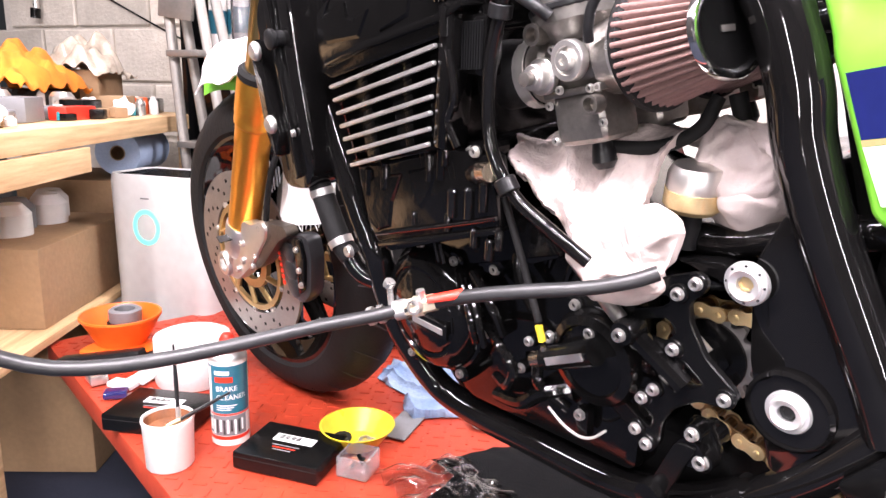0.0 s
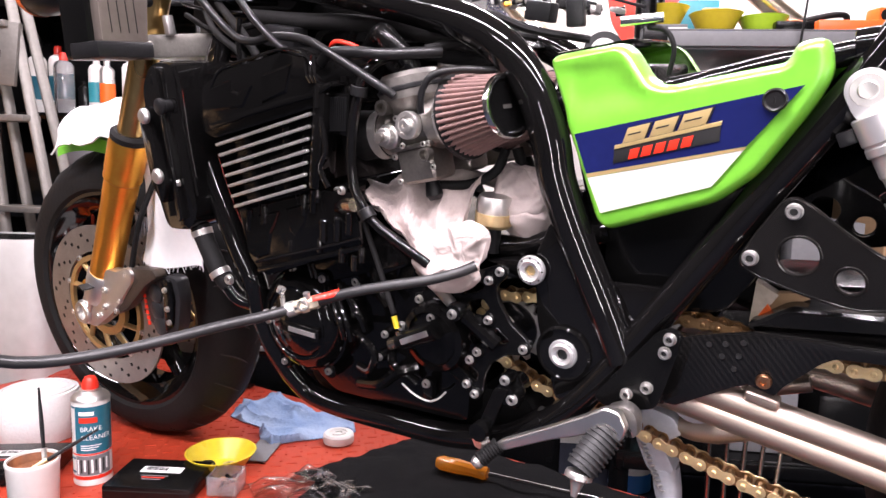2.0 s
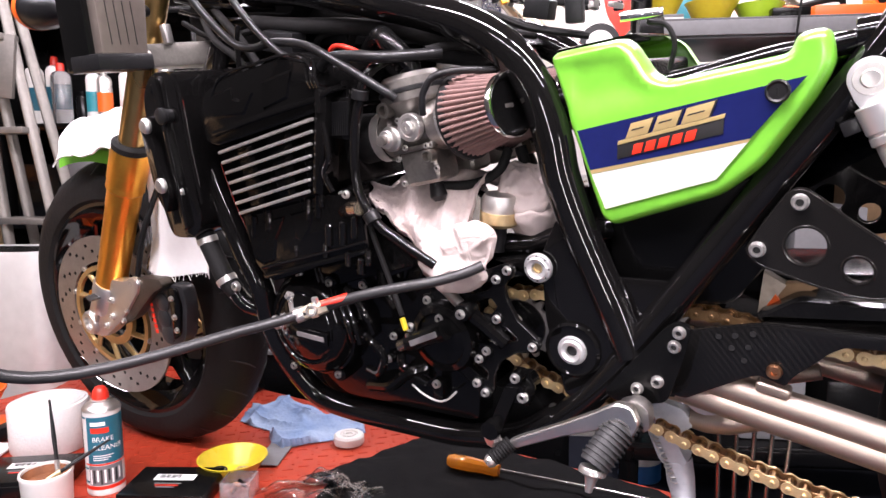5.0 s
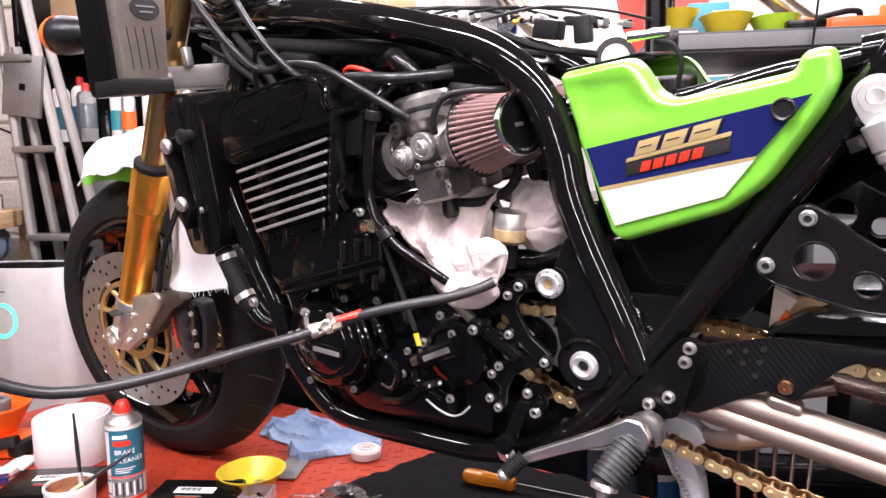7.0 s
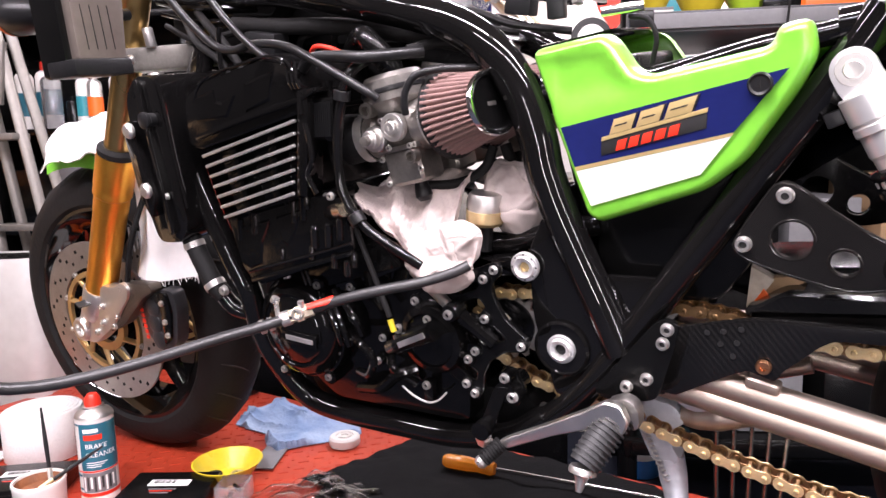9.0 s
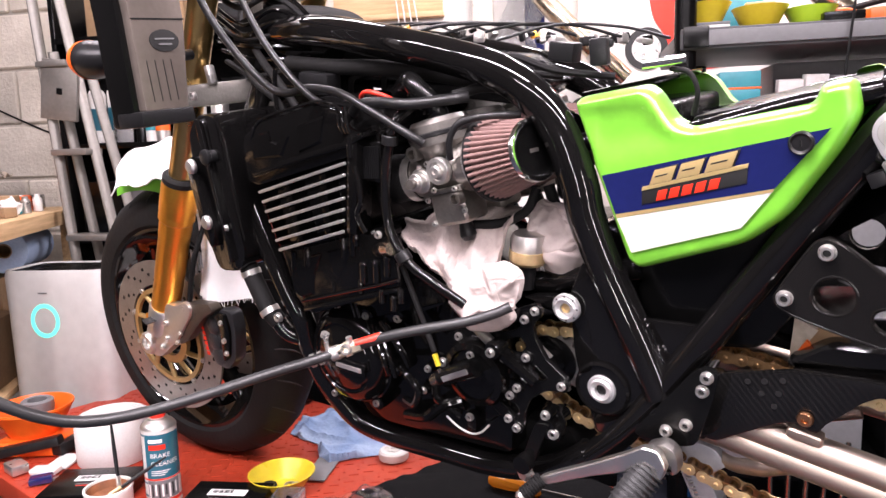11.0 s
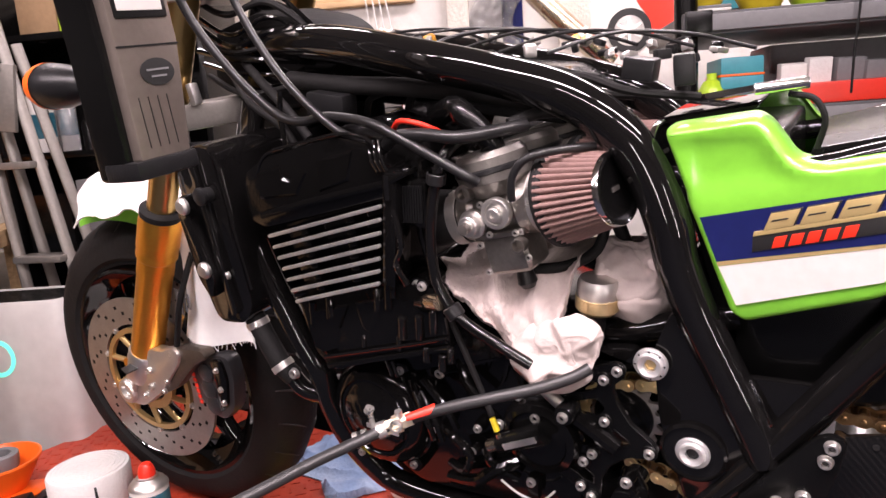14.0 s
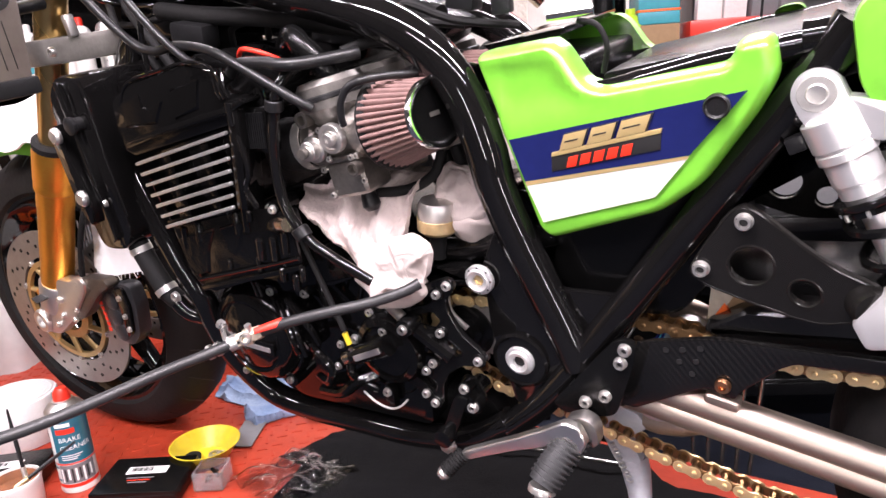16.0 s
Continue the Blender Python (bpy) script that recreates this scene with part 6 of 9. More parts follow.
part("fuse_box", box(bmesh.new(), (0.032, 0.024, 0.022), pose(-0.05, -0.06, 0.795, 0, 12, 0), 0.003), PLASTIC, bike)
part("relay", box(bmesh.new(), (0.02, 0.02, 0.03), pose(-0.01, -0.055, 0.79, 0, 0, 12), 0.003), PLASTIC, bike)
part("seat_latch_plate", prism(bmesh.new(), rounded([(-0.03, 0.748), (0.05, 0.756), (0.06, 0.758), (0.055, 0.75), (-0.02, 0.738)], 0.004), -0.07, 0.09, bevel=0.003), GLOSS, bike)
part("latch_pin", tube(bmesh.new(), [(0.06, -0.11, 0.772), (0.1, -0.1, 0.773)], 0.005, 12, n=1), CHROME, bike)
part("latch_cable", tube(bmesh.new(), [(0.085, -0.1, 0.765), (0.104, -0.105, 0.76), (0.112, -0.105, 0.742), (0.106, -0.1, 0.718)], 0.0026, 10), RUBBER, bike)
part("rail_clip", lathe(bmesh.new(), [(0.0125, -0.011), (0.0155, -0.01), (0.0155, 0.01), (0.0125, 0.011)], along((0.276, -0.1, 0.734), (1, 0, 0.1)), 20, closed=False), GLOSS, bike)
part("tool_tray", prism(bmesh.new(), rounded([(0.1, 0.715), (0.3, 0.745), (0.3, 0.725), (0.1, 0.69)], 0.005), -0.085, 0.085, bevel=0.003), SATIN, bike)

# connectors and odds and ends that lie along the top of the frame
for k in range(40):
    x = random.uniform(-0.5, 0.0)
    y = random.uniform(-0.06, 0.12)
    z = 0.868 - max(0, x + 0.45) * 0.17
    mat = random.choice([PLASTIC, PLASTIC, SATIN, STEEL, WHITE_PL, GOLD, STEEL, GLOSS, RUBBER])
    part("connector", box(bmesh.new(), (random.uniform(0.008, 0.024), random.uniform(0.006, 0.014), random.uniform(0.006, 0.013)), pose(x, y, z + 0.006, random.uniform(-20, 20), random.uniform(-25, 25), random.uniform(0, 180)), 0.002), mat, bike)
for k in range(7):
    x0 = -0.52 + 0.06 * k
    part("loose_wire", tube(bmesh.new(), [(x0, -0.03, 0.855 - 0.12 * max(0, x0 + 0.45)), (x0 + 0.06, 0.02, 0.868 - 0.13 * max(0, x0 + 0.45)), (x0 + 0.13, 0.05, 0.862 - 0.15 * max(0, x0 + 0.45)), (x0 + 0.2, 0.03, 0.84 - 0.15 * max(0, x0 + 0.45))], random.choice((0.002, 0.003)), 8), random.choice([RUBBER, HOSE, RUBBER, HOSE]), bike)

# turn signal
sig = part("turn_signal", lathe(bmesh.new(), [(0.0, -0.004), (0.027, 0.0), (0.0295, 0.012), (0.028, 0.035), (0.021, 0.062), (0.011, 0.082), (0.0, 0.088)], along((-0.7, -0.285, 0.866), (1, 0.06, -0.1)), 28, oval=0.92), PLASTIC, bike, "black turn signal with orange lens")
part("lens", lathe(bmesh.new(), [(0.0, -0.018), (0.016, -0.015), (0.026, -0.006), (0.0298, 0.004), (0.0304, 0.012)], along((-0.701, -0.285, 0.866), (1, 0.06, -0.1)), 28, oval=0.92, closed=False), ORANGE, sig, "orange lens")
part("stalk", tube(bmesh.new(), [(-0.635, -0.275, 0.861), (-0.635, -0.2, 0.858), (-0.645, -0.15, 0.862)], 0.0085, 12), PLASTIC, sig)

part("inner_panel", prism(bmesh.new(), rounded([(-0.025, 0.73), (0.08, 0.73), (0.08, 0.55), (0.02, 0.55), (0.0, 0.64)], 0.008), -0.082, 0.08, bevel=0.003), SATIN, bike, "black inner panel behind the side cover")
# weld beads along the frame joints
for a, b in (((0.05, -0.112, 0.502), (0.073, -0.114, 0.446)), ((0.073, -0.116, 0.446), (0.08, -0.12, 0.41)), ((-0.008, -0.119, 0.553), (0.02, -0.119, 0.49)), ((0.02, -0.119, 0.49), (0.05, -0.119, 0.42))):
    a, b = Vector(a), Vector(b)
    bm = bmesh.new()
    for k in range(16):
        p = a.lerp(b, k / 15) + Vector((random.uniform(-0.001, 0.001), 0, random.uniform(-0.001, 0.001)))
        bmesh.ops.create_icosphere(bm, subdivisions=1, radius=0.0038, matrix=Matrix.Translation(p))
    part("weld_bead", bm, GLOSS, frame_part)

# dark block added to fill the gap where dense black hoses run
part("hose_stand_in", prism(bmesh.new(), rounded([(-0.48, 0.79), (-0.4, 0.84), (-0.16, 0.80), (-0.1, 0.76), (-0.16, 0.735), (-0.3, 0.76)], 0.012), 0.0, 0.1, bevel=0.008), SATIN, bike, "black block added in place of dense dark hoses")
for k in range(5):
    x = -0.4 + 0.065 * k
    part("plug_lead", tube(bmesh.new(), [(x, -0.06, 0.775 + 0.004 * (k % 2)), (x + 0.03, -0.08, 0.797), (x + 0.08, -0.07, 0.8 - 0.006 * k), (x + 0.14, -0.04, 0.785 - 0.006 * k)], 0.0045, 8), RUBBER, bike)
for k in range(7):
    p = Vector((-0.215, -0.145, 0.778)).lerp(Vector((-0.18, -0.143, 0.742)), k / 6)
    part("hose_rib", lathe(bmesh.new(), [(0.0125, -0.0016), (0.0137, 0), (0.0125, 0.0016)], along(p, (0.5, 0, -0.85)), 18, closed=False), GLOSS, bike)

part("head_harness", prism(bmesh.new(), rounded([(-0.68, 0.84), (-0.66, 0.91), (-0.56, 0.925), (-0.47, 0.9), (-0.44, 0.865), (-0.5, 0.82), (-0.6, 0.79)], 0.02), -0.055, 0.06, bevel=0.015), RUBBER, bike, "black wiring bundle round the steering head")
for k in range(8):
    z = 0.82 + 0.018 * k
    part("harness_wire", tube(bmesh.new(), [(-0.68, -0.06 - 0.004 * (k % 3), z + 0.03), (-0.6, -0.075, z + 0.012 * math.sin(k)), (-0.52, -0.07, z), (-0.45, -0.05, 0.83 + 0.006 * k)], 0.0032 if k % 2 else 0.0045, 8), ENGINE if k % 3 else RUBBER, bike)
part("rear_case", prism(bmesh.new(), rounded([(-0.12, 0.57), (-0.02, 0.585), (0.04, 0.55), (0.05, 0.47), (-0.1, 0.47)], 0.012), -0.04, 0.12, bevel=0.006), ENGINE, bike)
part("rear_pipe", tube(bmesh.new(), [(-0.12, -0.08, 0.52), (-0.06, -0.085, 0.525), (-0.01, -0.085, 0.54), (0.04, -0.08, 0.55)], 0.014, 14), ENGINE, bike)


# ---------------------------------------------------------------- cloths and loose things on the motorcycle
def cloth(bm, fn, nu, nv, thick=0.004):
    grid = [[bm.verts.new(fn(i / (nu - 1), j / (nv - 1))) for j in range(nv)] for i in range(nu)]
    for i in range(nu - 1):
        for j in range(nv - 1):
            bm.faces.new((grid[i][j], grid[i + 1][j], grid[i + 1][j + 1], grid[i][j + 1]))
    bmesh.ops.recalc_face_normals(bm, faces=bm.faces)
    bmesh.ops.solidify(bm, geom=bm.faces, thickness=thick)
    return bm


def blend(keys, f):
    f = max(0.0, min(1.0, f)) * (len(keys) - 1)
    k = min(int(f), len(keys) - 2)
    t = f - k
    t = t * t * (3 - 2 * t)
    return keys[k] + (keys[k + 1] - keys[k]) * t


def ruffle(p, scale, amount):
    v = Vector(p) * scale
    return Vector((noise.noise(v), noise.noise(v + Vector((7, 3, 1))), noise.noise(v + Vector((2, 9, 5))))) * amount


def towel_fn(s, t):
    left = blend([-0.37, -0.36, -0.325, -0.275, -0.262, -0.25], t)
    right = blend([-0.06, -0.065, -0.085, -0.125, -0.128, -0.12], t)
    y = blend([0.05, 0.0, -0.06, -0.115, -0.148, -0.152], t)
    hem = blend([0.59, 0.57, 0.54, 0.515, 0.5, 0.492, 0.492], s)
    z = blend([0.57, 0.585, 0.592, 0.583, 0.55], t)
    f = max(0.0, (t - 0.45) / 0.55)
    z += (hem - z) * f * f * (3 - 2 * f) + 0.022 * s * math.sin(3.0 * t) + 0.02 * s * max(0.0, 0.5 - t)
    p = Vector((left + (right - left) * s, y, z))
    fold = 0.006 * math.sin(17 * s - 9 * t + 2.5 * noise.noise(p * 12))
    return p + Vector((0, -fold, fold)) + ruffle(p, 24, 0.009)


def tufted(bm, amount=0.0014):
    """Loops of terry pile: every point is pushed a little, this way and that."""
    for v in bm.verts:
        p = v.co.copy()
        v.co = p + ruffle(p, 190, amount) + ruffle(p, 520, amount * 0.8)
    return bm


def double_cloth(fn, nu, nv, back):
    """A cloth with a front and a back sheet, joined round the hem."""
    bm = bmesh.new()
    sheets = [[[bm.verts.new(fn(i / (nu - 1), j / (nv - 1)) + off) for j in range(nv)] for i in range(nu)] for off in (Vector((0, 0, 0)), Vector(back))]
    for g in sheets:
        for i in range(nu - 1):
            for j in range(nv - 1):
                bm.faces.new((g[i][j], g[i + 1][j], g[i + 1][j + 1], g[i][j + 1]))
    f, b = sheets
    for i in range(nu - 1):
        for j in (0, nv - 1):
            bm.faces.new((f[i][j], f[i + 1][j], b[i + 1][j], b[i][j]))
    for j in range(nv - 1):
        for i in (0, nu - 1):
            bm.faces.new((f[i][j], f[i][j + 1], b[i][j + 1], b[i][j]))
    return bm


single("towel", tufted(double_cloth(towel_fn, 200, 130, (0.0, 0.004, -0.006))), TOWEL, "white terry towel bunched between carburettors and crankcase", "towel", BIKE, smooth=80)


bm = bmesh.new()
bmesh.ops.create_icosphere(bm, subdivisions=6, radius=1)
for v in bm.verts:
    p = Vector((-0.127 + 0.051 * v.co.x, -0.148 + 0.022 * v.co.y, 0.518 + 0.037 * v.co.z + 0.02 * v.co.x))
    fold = 0.006 * math.sin(60 * p.x + 45 * p.z + 3 * noise.noise(p * 18))
    v.co = p + v.co.normalized() * fold + ruffle(p, 22, 0.018) + ruffle(p, 60, 0.008) + ruffle(p, 190, 0.0012)
single("cloth", bm, TOWEL, "crumpled end of white terry cloth under the towel", "cloth", BIKE, smooth=80)
for cx, cy, cz, rx, ry, rz, ph in ((-0.062, -0.075, 0.59, 0.04, 0.03, 0.034, 3.0), (-0.066, -0.06, 0.556, 0.042, 0.035, 0.03, 8.0)):
    bm = bmesh.new()
    bmesh.ops.create_icosphere(bm, subdivisions=5, radius=1)
    for v in bm.verts:
        p = Vector((cx + rx * v.co.x, cy + ry * v.co.y, cz + rz * v.co.z))
        v.co = p + v.co.normalized() * 0.006 * math.sin(75 * p.x - 50 * p.z + ph) + ruffle(p + Vector((ph, 0, 0)), 28, 0.014) + ruffle(p, 130, 0.003)
    single("cloth", bm, TOWEL, "bunched fold of white terry cloth behind the filler cap", "cloth", BIKE, smooth=80)
packet = thing("packet", BIKE, "torn cream and orange paper packet stuck on the tyre hugger", "packet")
part("paper", prism(bmesh.new(), [(0.192, 0.505), (0.187, 0.459), (0.197, 0.464), (0.214, 0.492)], -0.066, -0.05, bevel=0.001), BEIGE, packet)
part("orange_flap", prism(bmesh.new(), [(0.193, 0.464), (0.204, 0.482), (0.215, 0.466), (0.2, 0.461)], -0.069, -0.058, bevel=0.001), ORANGE, packet, "orange flap")
part("paper", prism(bmesh.new(), [(0.212, 0.464), (0.214, 0.476), (0.242, 0.491), (0.24, 0.497), (0.213, 0.494), (0.205, 0.482)], -0.065, -0.052, bevel=0.001), CARD, packet)
cap = thing("filler_cap", BIKE @ pose(-0.102, -0.095, 0.549, 0, 8, 0) @ Matrix.Scale(1.12, 4), "ribbed metal filler cap on the towel", "cap")
part("collar", lathe(bmesh.new(), [(0.0, 0), (0.018, 0), (0.0215, 0.004), (0.0215, 0.016), (0.0, 0.016)], seg=28), CHAIN, cap, "brass threaded collar")
bm = lathe(bmesh.new(), [(0.0, 0.014), (0.0205, 0.014), (0.021, 0.018), (0.021, 0.028), (0.018, 0.034), (0.01, 0.036), (0.0, 0.036)], seg=12)
part("grip", bm, ALU, cap)
part("stem", lathe(bmesh.new(), [(0.009, -0.03), (0.009, 0.001), (0.0, 0.001)], seg=18), PLASTIC, cap)

# drain hose with its tap
hose_pts = [(-0.085, -0.06, 0.49), (-0.1, -0.072, 0.482), (-0.13, -0.088, 0.472), (-0.172, -0.11, 0.463), (-0.215, -0.128, 0.452), (-0.26, -0.147, 0.436), (-0.303, -0.21, 0.42), (-0.376, -0.417, 0.406), (-0.43, -0.553, 0.493), (-0.5, -0.661, 0.488), (-0.584, -0.748, 0.39), (-0.68, -0.83, 0.2), (-0.76, -0.9, -0.1), (-0.82, -0.98, -0.38), (-1.0, -1.1, FLOOR + 0.012)]
drain = thing("fuel_hose", pose(0, 0, 0), "grey-black rubber fuel hose with a brass tap", "hose")
part("hose", tube(bmesh.new(), hose_pts, 0.0061, 16, n=10), FUEL_HOSE, drain)
TAP = Vector((-0.26, -0.147, 0.436))
TD = Vector((-0.08, -0.06, -0.032)).normalized()
tap = part("tap_body", tube(bmesh.new(), [TAP - TD * 0.012, TAP + TD * 0.02], 0.0082, 6, n=1), BRASS, drain, "brass tap body")
part("collar", tube(bmesh.new(), [TAP + TD * 0.016, TAP + TD * 0.026], 0.0092, 14, n=1), STEEL, tap)
part("wing_screw", tube(bmesh.new(), [TAP + TD * 0.03, TAP + TD * 0.03 + Vector((-0.004, 0, 0.024))], 0.0028, 8, n=1), STEEL, tap)
part("screw_head", tube(bmesh.new(), [TAP + TD * 0.03 + Vector((-0.006, 0, 0.0225)), TAP + TD * 0.03 + Vector((-0.003, 0, 0.027))], 0.0052, 10, n=1), STEEL, tap)
part("lever_post", tube(bmesh.new(), [TAP, TAP + Vector((0, -0.004, 0.014))], 0.004, 10, n=1), STEEL, tap)
part("lever", tube(bmesh.new(), [TAP + Vector((0, -0.01, 0.004)) - TD * 0.012, TAP - TD * 0.045 + Vector((0, -0.01, 0.002))], [0.004, 0.0055], 12, n=1, squash=0.7), RED, tap, "red plastic lever")
for f in (0.04, 0.05):
    part("clamp", lathe(bmesh.new(), [(0.007, -0.0025), (0.0085, -0.0025), (0.0085, 0.0025), (0.007, 0.0025)], along(TAP + TD * f, TD), 18, closed=False), STEEL, tap)


part("union_nut", lathe(bmesh.new(), [(0.0098, -0.004), (0.0098, 0.004), (0.008, 0.005), (0.0, 0.005)], along(TAP + TD * 0.004, TD), 6), BRASS, tap, smooth=20)
part("end_cap", lathe(bmesh.new(), [(0.0068, 0), (0.0068, 0.006), (0.0045, 0.0065), (0.004, 0.003), (0, 0.003)], along(TAP + Vector((0, -0.007, 0)), (0.3, -0.9, 0)), 14), STEEL, tap)

# cloth over the front mudguard, and a rag hanging behind the fork
def guard_cloth(s, t):
    a = radians(58 + 43 * s)
    w = -0.112 + 0.224 * t
    rr = 0.37 - (1.4 + 1.5 * s) * max(0, abs(w) - 0.055) ** 1.3 + 0.012 * math.sin(9 * s + 3 * t)
    p = WHEEL @ Vector((rr * math.cos(a), rr * math.sin(a), -w))
    return p + ruffle(p, 16, 0.016) + ruffle(p, 40, 0.003) + Vector((0, 0, 0.012 + 0.012 * math.sin(3 * s)))


single("cloth", cloth(bmesh.new(), guard_cloth, 50, 36, 0.003), RAG, "white cloth laid over the front mudguard", "cloth", BIKE, smooth=80)


def rag_fn(s, t):
    p = Vector((-0.835 + 0.135 * s + 0.045 * (1 - t) - 0.025 * t + 0.045 * t * s, -0.1 + 0.012 * math.sin(7 * s + 2 * t), 0.66 - 0.238 * t + 0.012 * s))
    return p + ruffle(p, 14, 0.009)


rag = thing("rag", BIKE, "white cotton rag hanging between fork and radiator", "rag")
part("cloth", cloth(bmesh.new(), rag_fn, 30, 36, 0.002), RAG, rag, smooth=80)
for k in range(4):
    part("printed_mark", box(bmesh.new(), (0.0015, 0.012, 0.05 - 0.008 * k), pose(-0.825 + 0.01 * k, -0.114, 0.5 + 0.002 * k, 0, 4, 70)), GREY_PL, rag)
bm = bmesh.new()
for k in range(26):
    p = rag_fn(k / 25, 1.0)
    tube(bm, [p, p + Vector((random.uniform(-0.006, 0.006), 0, -random.uniform(0.004, 0.012)))], 0.0007, 5, n=1)
part("fringe", bm, RAG, rag)

# inspection lamp that hangs beside the fork
LP = BIKE @ pose(-0.435, -0.343, 0.766, 0, 0, 97)
lamp = thing("inspection_lamp", LP, "grey and black inspection lamp hanging from the handlebar", "lamp")
part("housing", prism(bmesh.new(), rounded([(-0.041, 0.0), (0.031, 0.0), (0.047, 0.12), (0.047, 0.27), (-0.036, 0.27), (-0.037, 0.12)], 0.006), -0.006, 0.036, bevel=0.005), SATIN, lamp)
face = prism(bmesh.new(), rounded([(-0.033, 0.016), (0.027, 0.016), (0.044, 0.12), (0.044, 0.27), (-0.029, 0.27), (-0.029, 0.12)], 0.004), -0.018, -0.004, bevel=0.003)
front = part("face_plate", face, LAMP_FACE, lamp, "brushed grey front plate")
part("foot", box(bmesh.new(), (0.074, 0.046, 0.018), pose(-0.005, 0.002, 0.009), 0.004), PLASTIC, lamp)
for k in range(4):
    part("groove", box(bmesh.new(), (0.0008, 0.0008, 0.046), pose(-0.019 + 0.011 * k, -0.0181, 0.05)), PLASTIC, front)
part("seam", box(bmesh.new(), (0.072, 0.001, 0.0016), pose(0.0075, -0.0182, 0.118)), PLASTIC, front)
part("badge", lathe(bmesh.new(), [(0.02, 0), (0.02, 0.0012), (0, 0.0016)], pose(0.01, -0.0178, 0.094, 90, 0, 0), 28, oval=0.62), PRINT_SHADE_DARK, front, "oval black maker's badge")
for w, z in ((0.026, 0.096), (0.018, 0.09)):
    part("badge_mark", box(bmesh.new(), (w, 0.0006, 0.0018), pose(0.01, -0.0197, z)), GREY_PL, front)
part("window_frame", box(bmesh.new(), (0.06, 0.003, 0.11), pose(0.008, -0.0185, 0.197), 0.002), PLASTIC, front)
part("window", box(bmesh.new(), (0.052, 0.004, 0.1), pose(0.007, -0.0188, 0.198), 0.002), WHITE_PL, front, "white diffuser window")
part("hook", tube(bmesh.new(), [(0.0, 0.01, 0.26), (0.0, 0.01, 0.30), (0.01, 0.03, 0.33), (0.02, 0.05, 0.32)], 0.003, 8), STEEL, lamp)

# ---------------------------------------------------------------- on the lift
# raised tread pattern of the deck, near the camera
bm = bmesh.new()
for i in range(52):
    for j in range(24):
        x, y = LX0 + 0.03 + 0.03 * i, LY0 + 0.02 + 0.0285 * j
        if x < 0.05:
            box(bm, (0.021, 0.0055, 0.0012), pose(x + 0.015 * (j % 2), y, 0.0006, 0, 0, 45 if (i + j) % 2 else -45))
tread = part("tread", bm, LIFT_RED, lift)
tread["kind"] = "stuff"


def bowl(name, m, r, h, mat, label, group=""):
    t = 0.0025
    prof = [(0.0, 0.0), (r * 0.55, 0.0), (r * 0.6, 0.002), (r * 0.95, h - 0.004), (r, h), (r - 0.003, h), (r * 0.95 - t, h - 0.004), (r * 0.58, t + 0.001), (0.0, t)]
    ob = new(name, finish(name, lathe(bmesh.new(), prof, seg=48), mat))
    ob.matrix_world = m
    return tagged(ob, label, "bowl", group)


bowl("bowl", pose(-0.748, 0.112, 0.001), 0.067, 0.038, YELLOW, "small yellow plastic bowl holding washers and bolts")
for k, (dx, dy, r) in enumerate(((-0.02, -0.018, 0.016), (0.012, 0.008, 0.011), (0.024, -0.012, 0.009), (0.004, -0.03, 0.008), (0.03, 0.012, 0.0085))):
    w = new("washer", finish("washer", lathe(bmesh.new(), [(r * 0.5, 0), (r, 0), (r, 0.004), (r * 0.5, 0.004), (r * 0.5, 0)], seg=20, closed=False), RUBBER if k == 0 else STEEL))
    w.matrix_world = pose(-0.748 + dx, 0.112 + dy, 0.0085 + 0.0012 * k, 4, 6 * (-1) ** k, 20 * k)
    tagged(w, "dark rubber sealing ring in the bowl" if k == 0 else "small steel washer in the bowl", "washer", "washers in the bowl")
single("plate", box(bmesh.new(), (0.05, 0.105, 0.003), pose(0, 0, 0.0025), 0.001), GREY_PL, "small grey metal plate lying on the lift", "plate", pose(-0.745, 0.215, 0.002, 0, 0, 28))
lid = thing("lid", pose(-0.655, 0.348, 0.003), "white plastic screw lid with ribs", "lid")
part("rim", lathe(bmesh.new(), [(0.0, 0.0), (0.032, 0.0), (0.0335, 0.004), (0.033, 0.016), (0.029, 0.02), (0.02, 0.0205), (0.018, 0.017), (0.0, 0.017)], seg=40), WHITE_PL, lid)
for k in range(5):
    part("rib", box(bmesh.new(), (0.005, 0.02, 0.004), pose(0.01 * math.cos(k * 1.257), 0.01 * math.sin(k * 1.257), 0.0185, 0, 0, math.degrees(k * 1.257)), 0.001), WHITE_PL, lid)


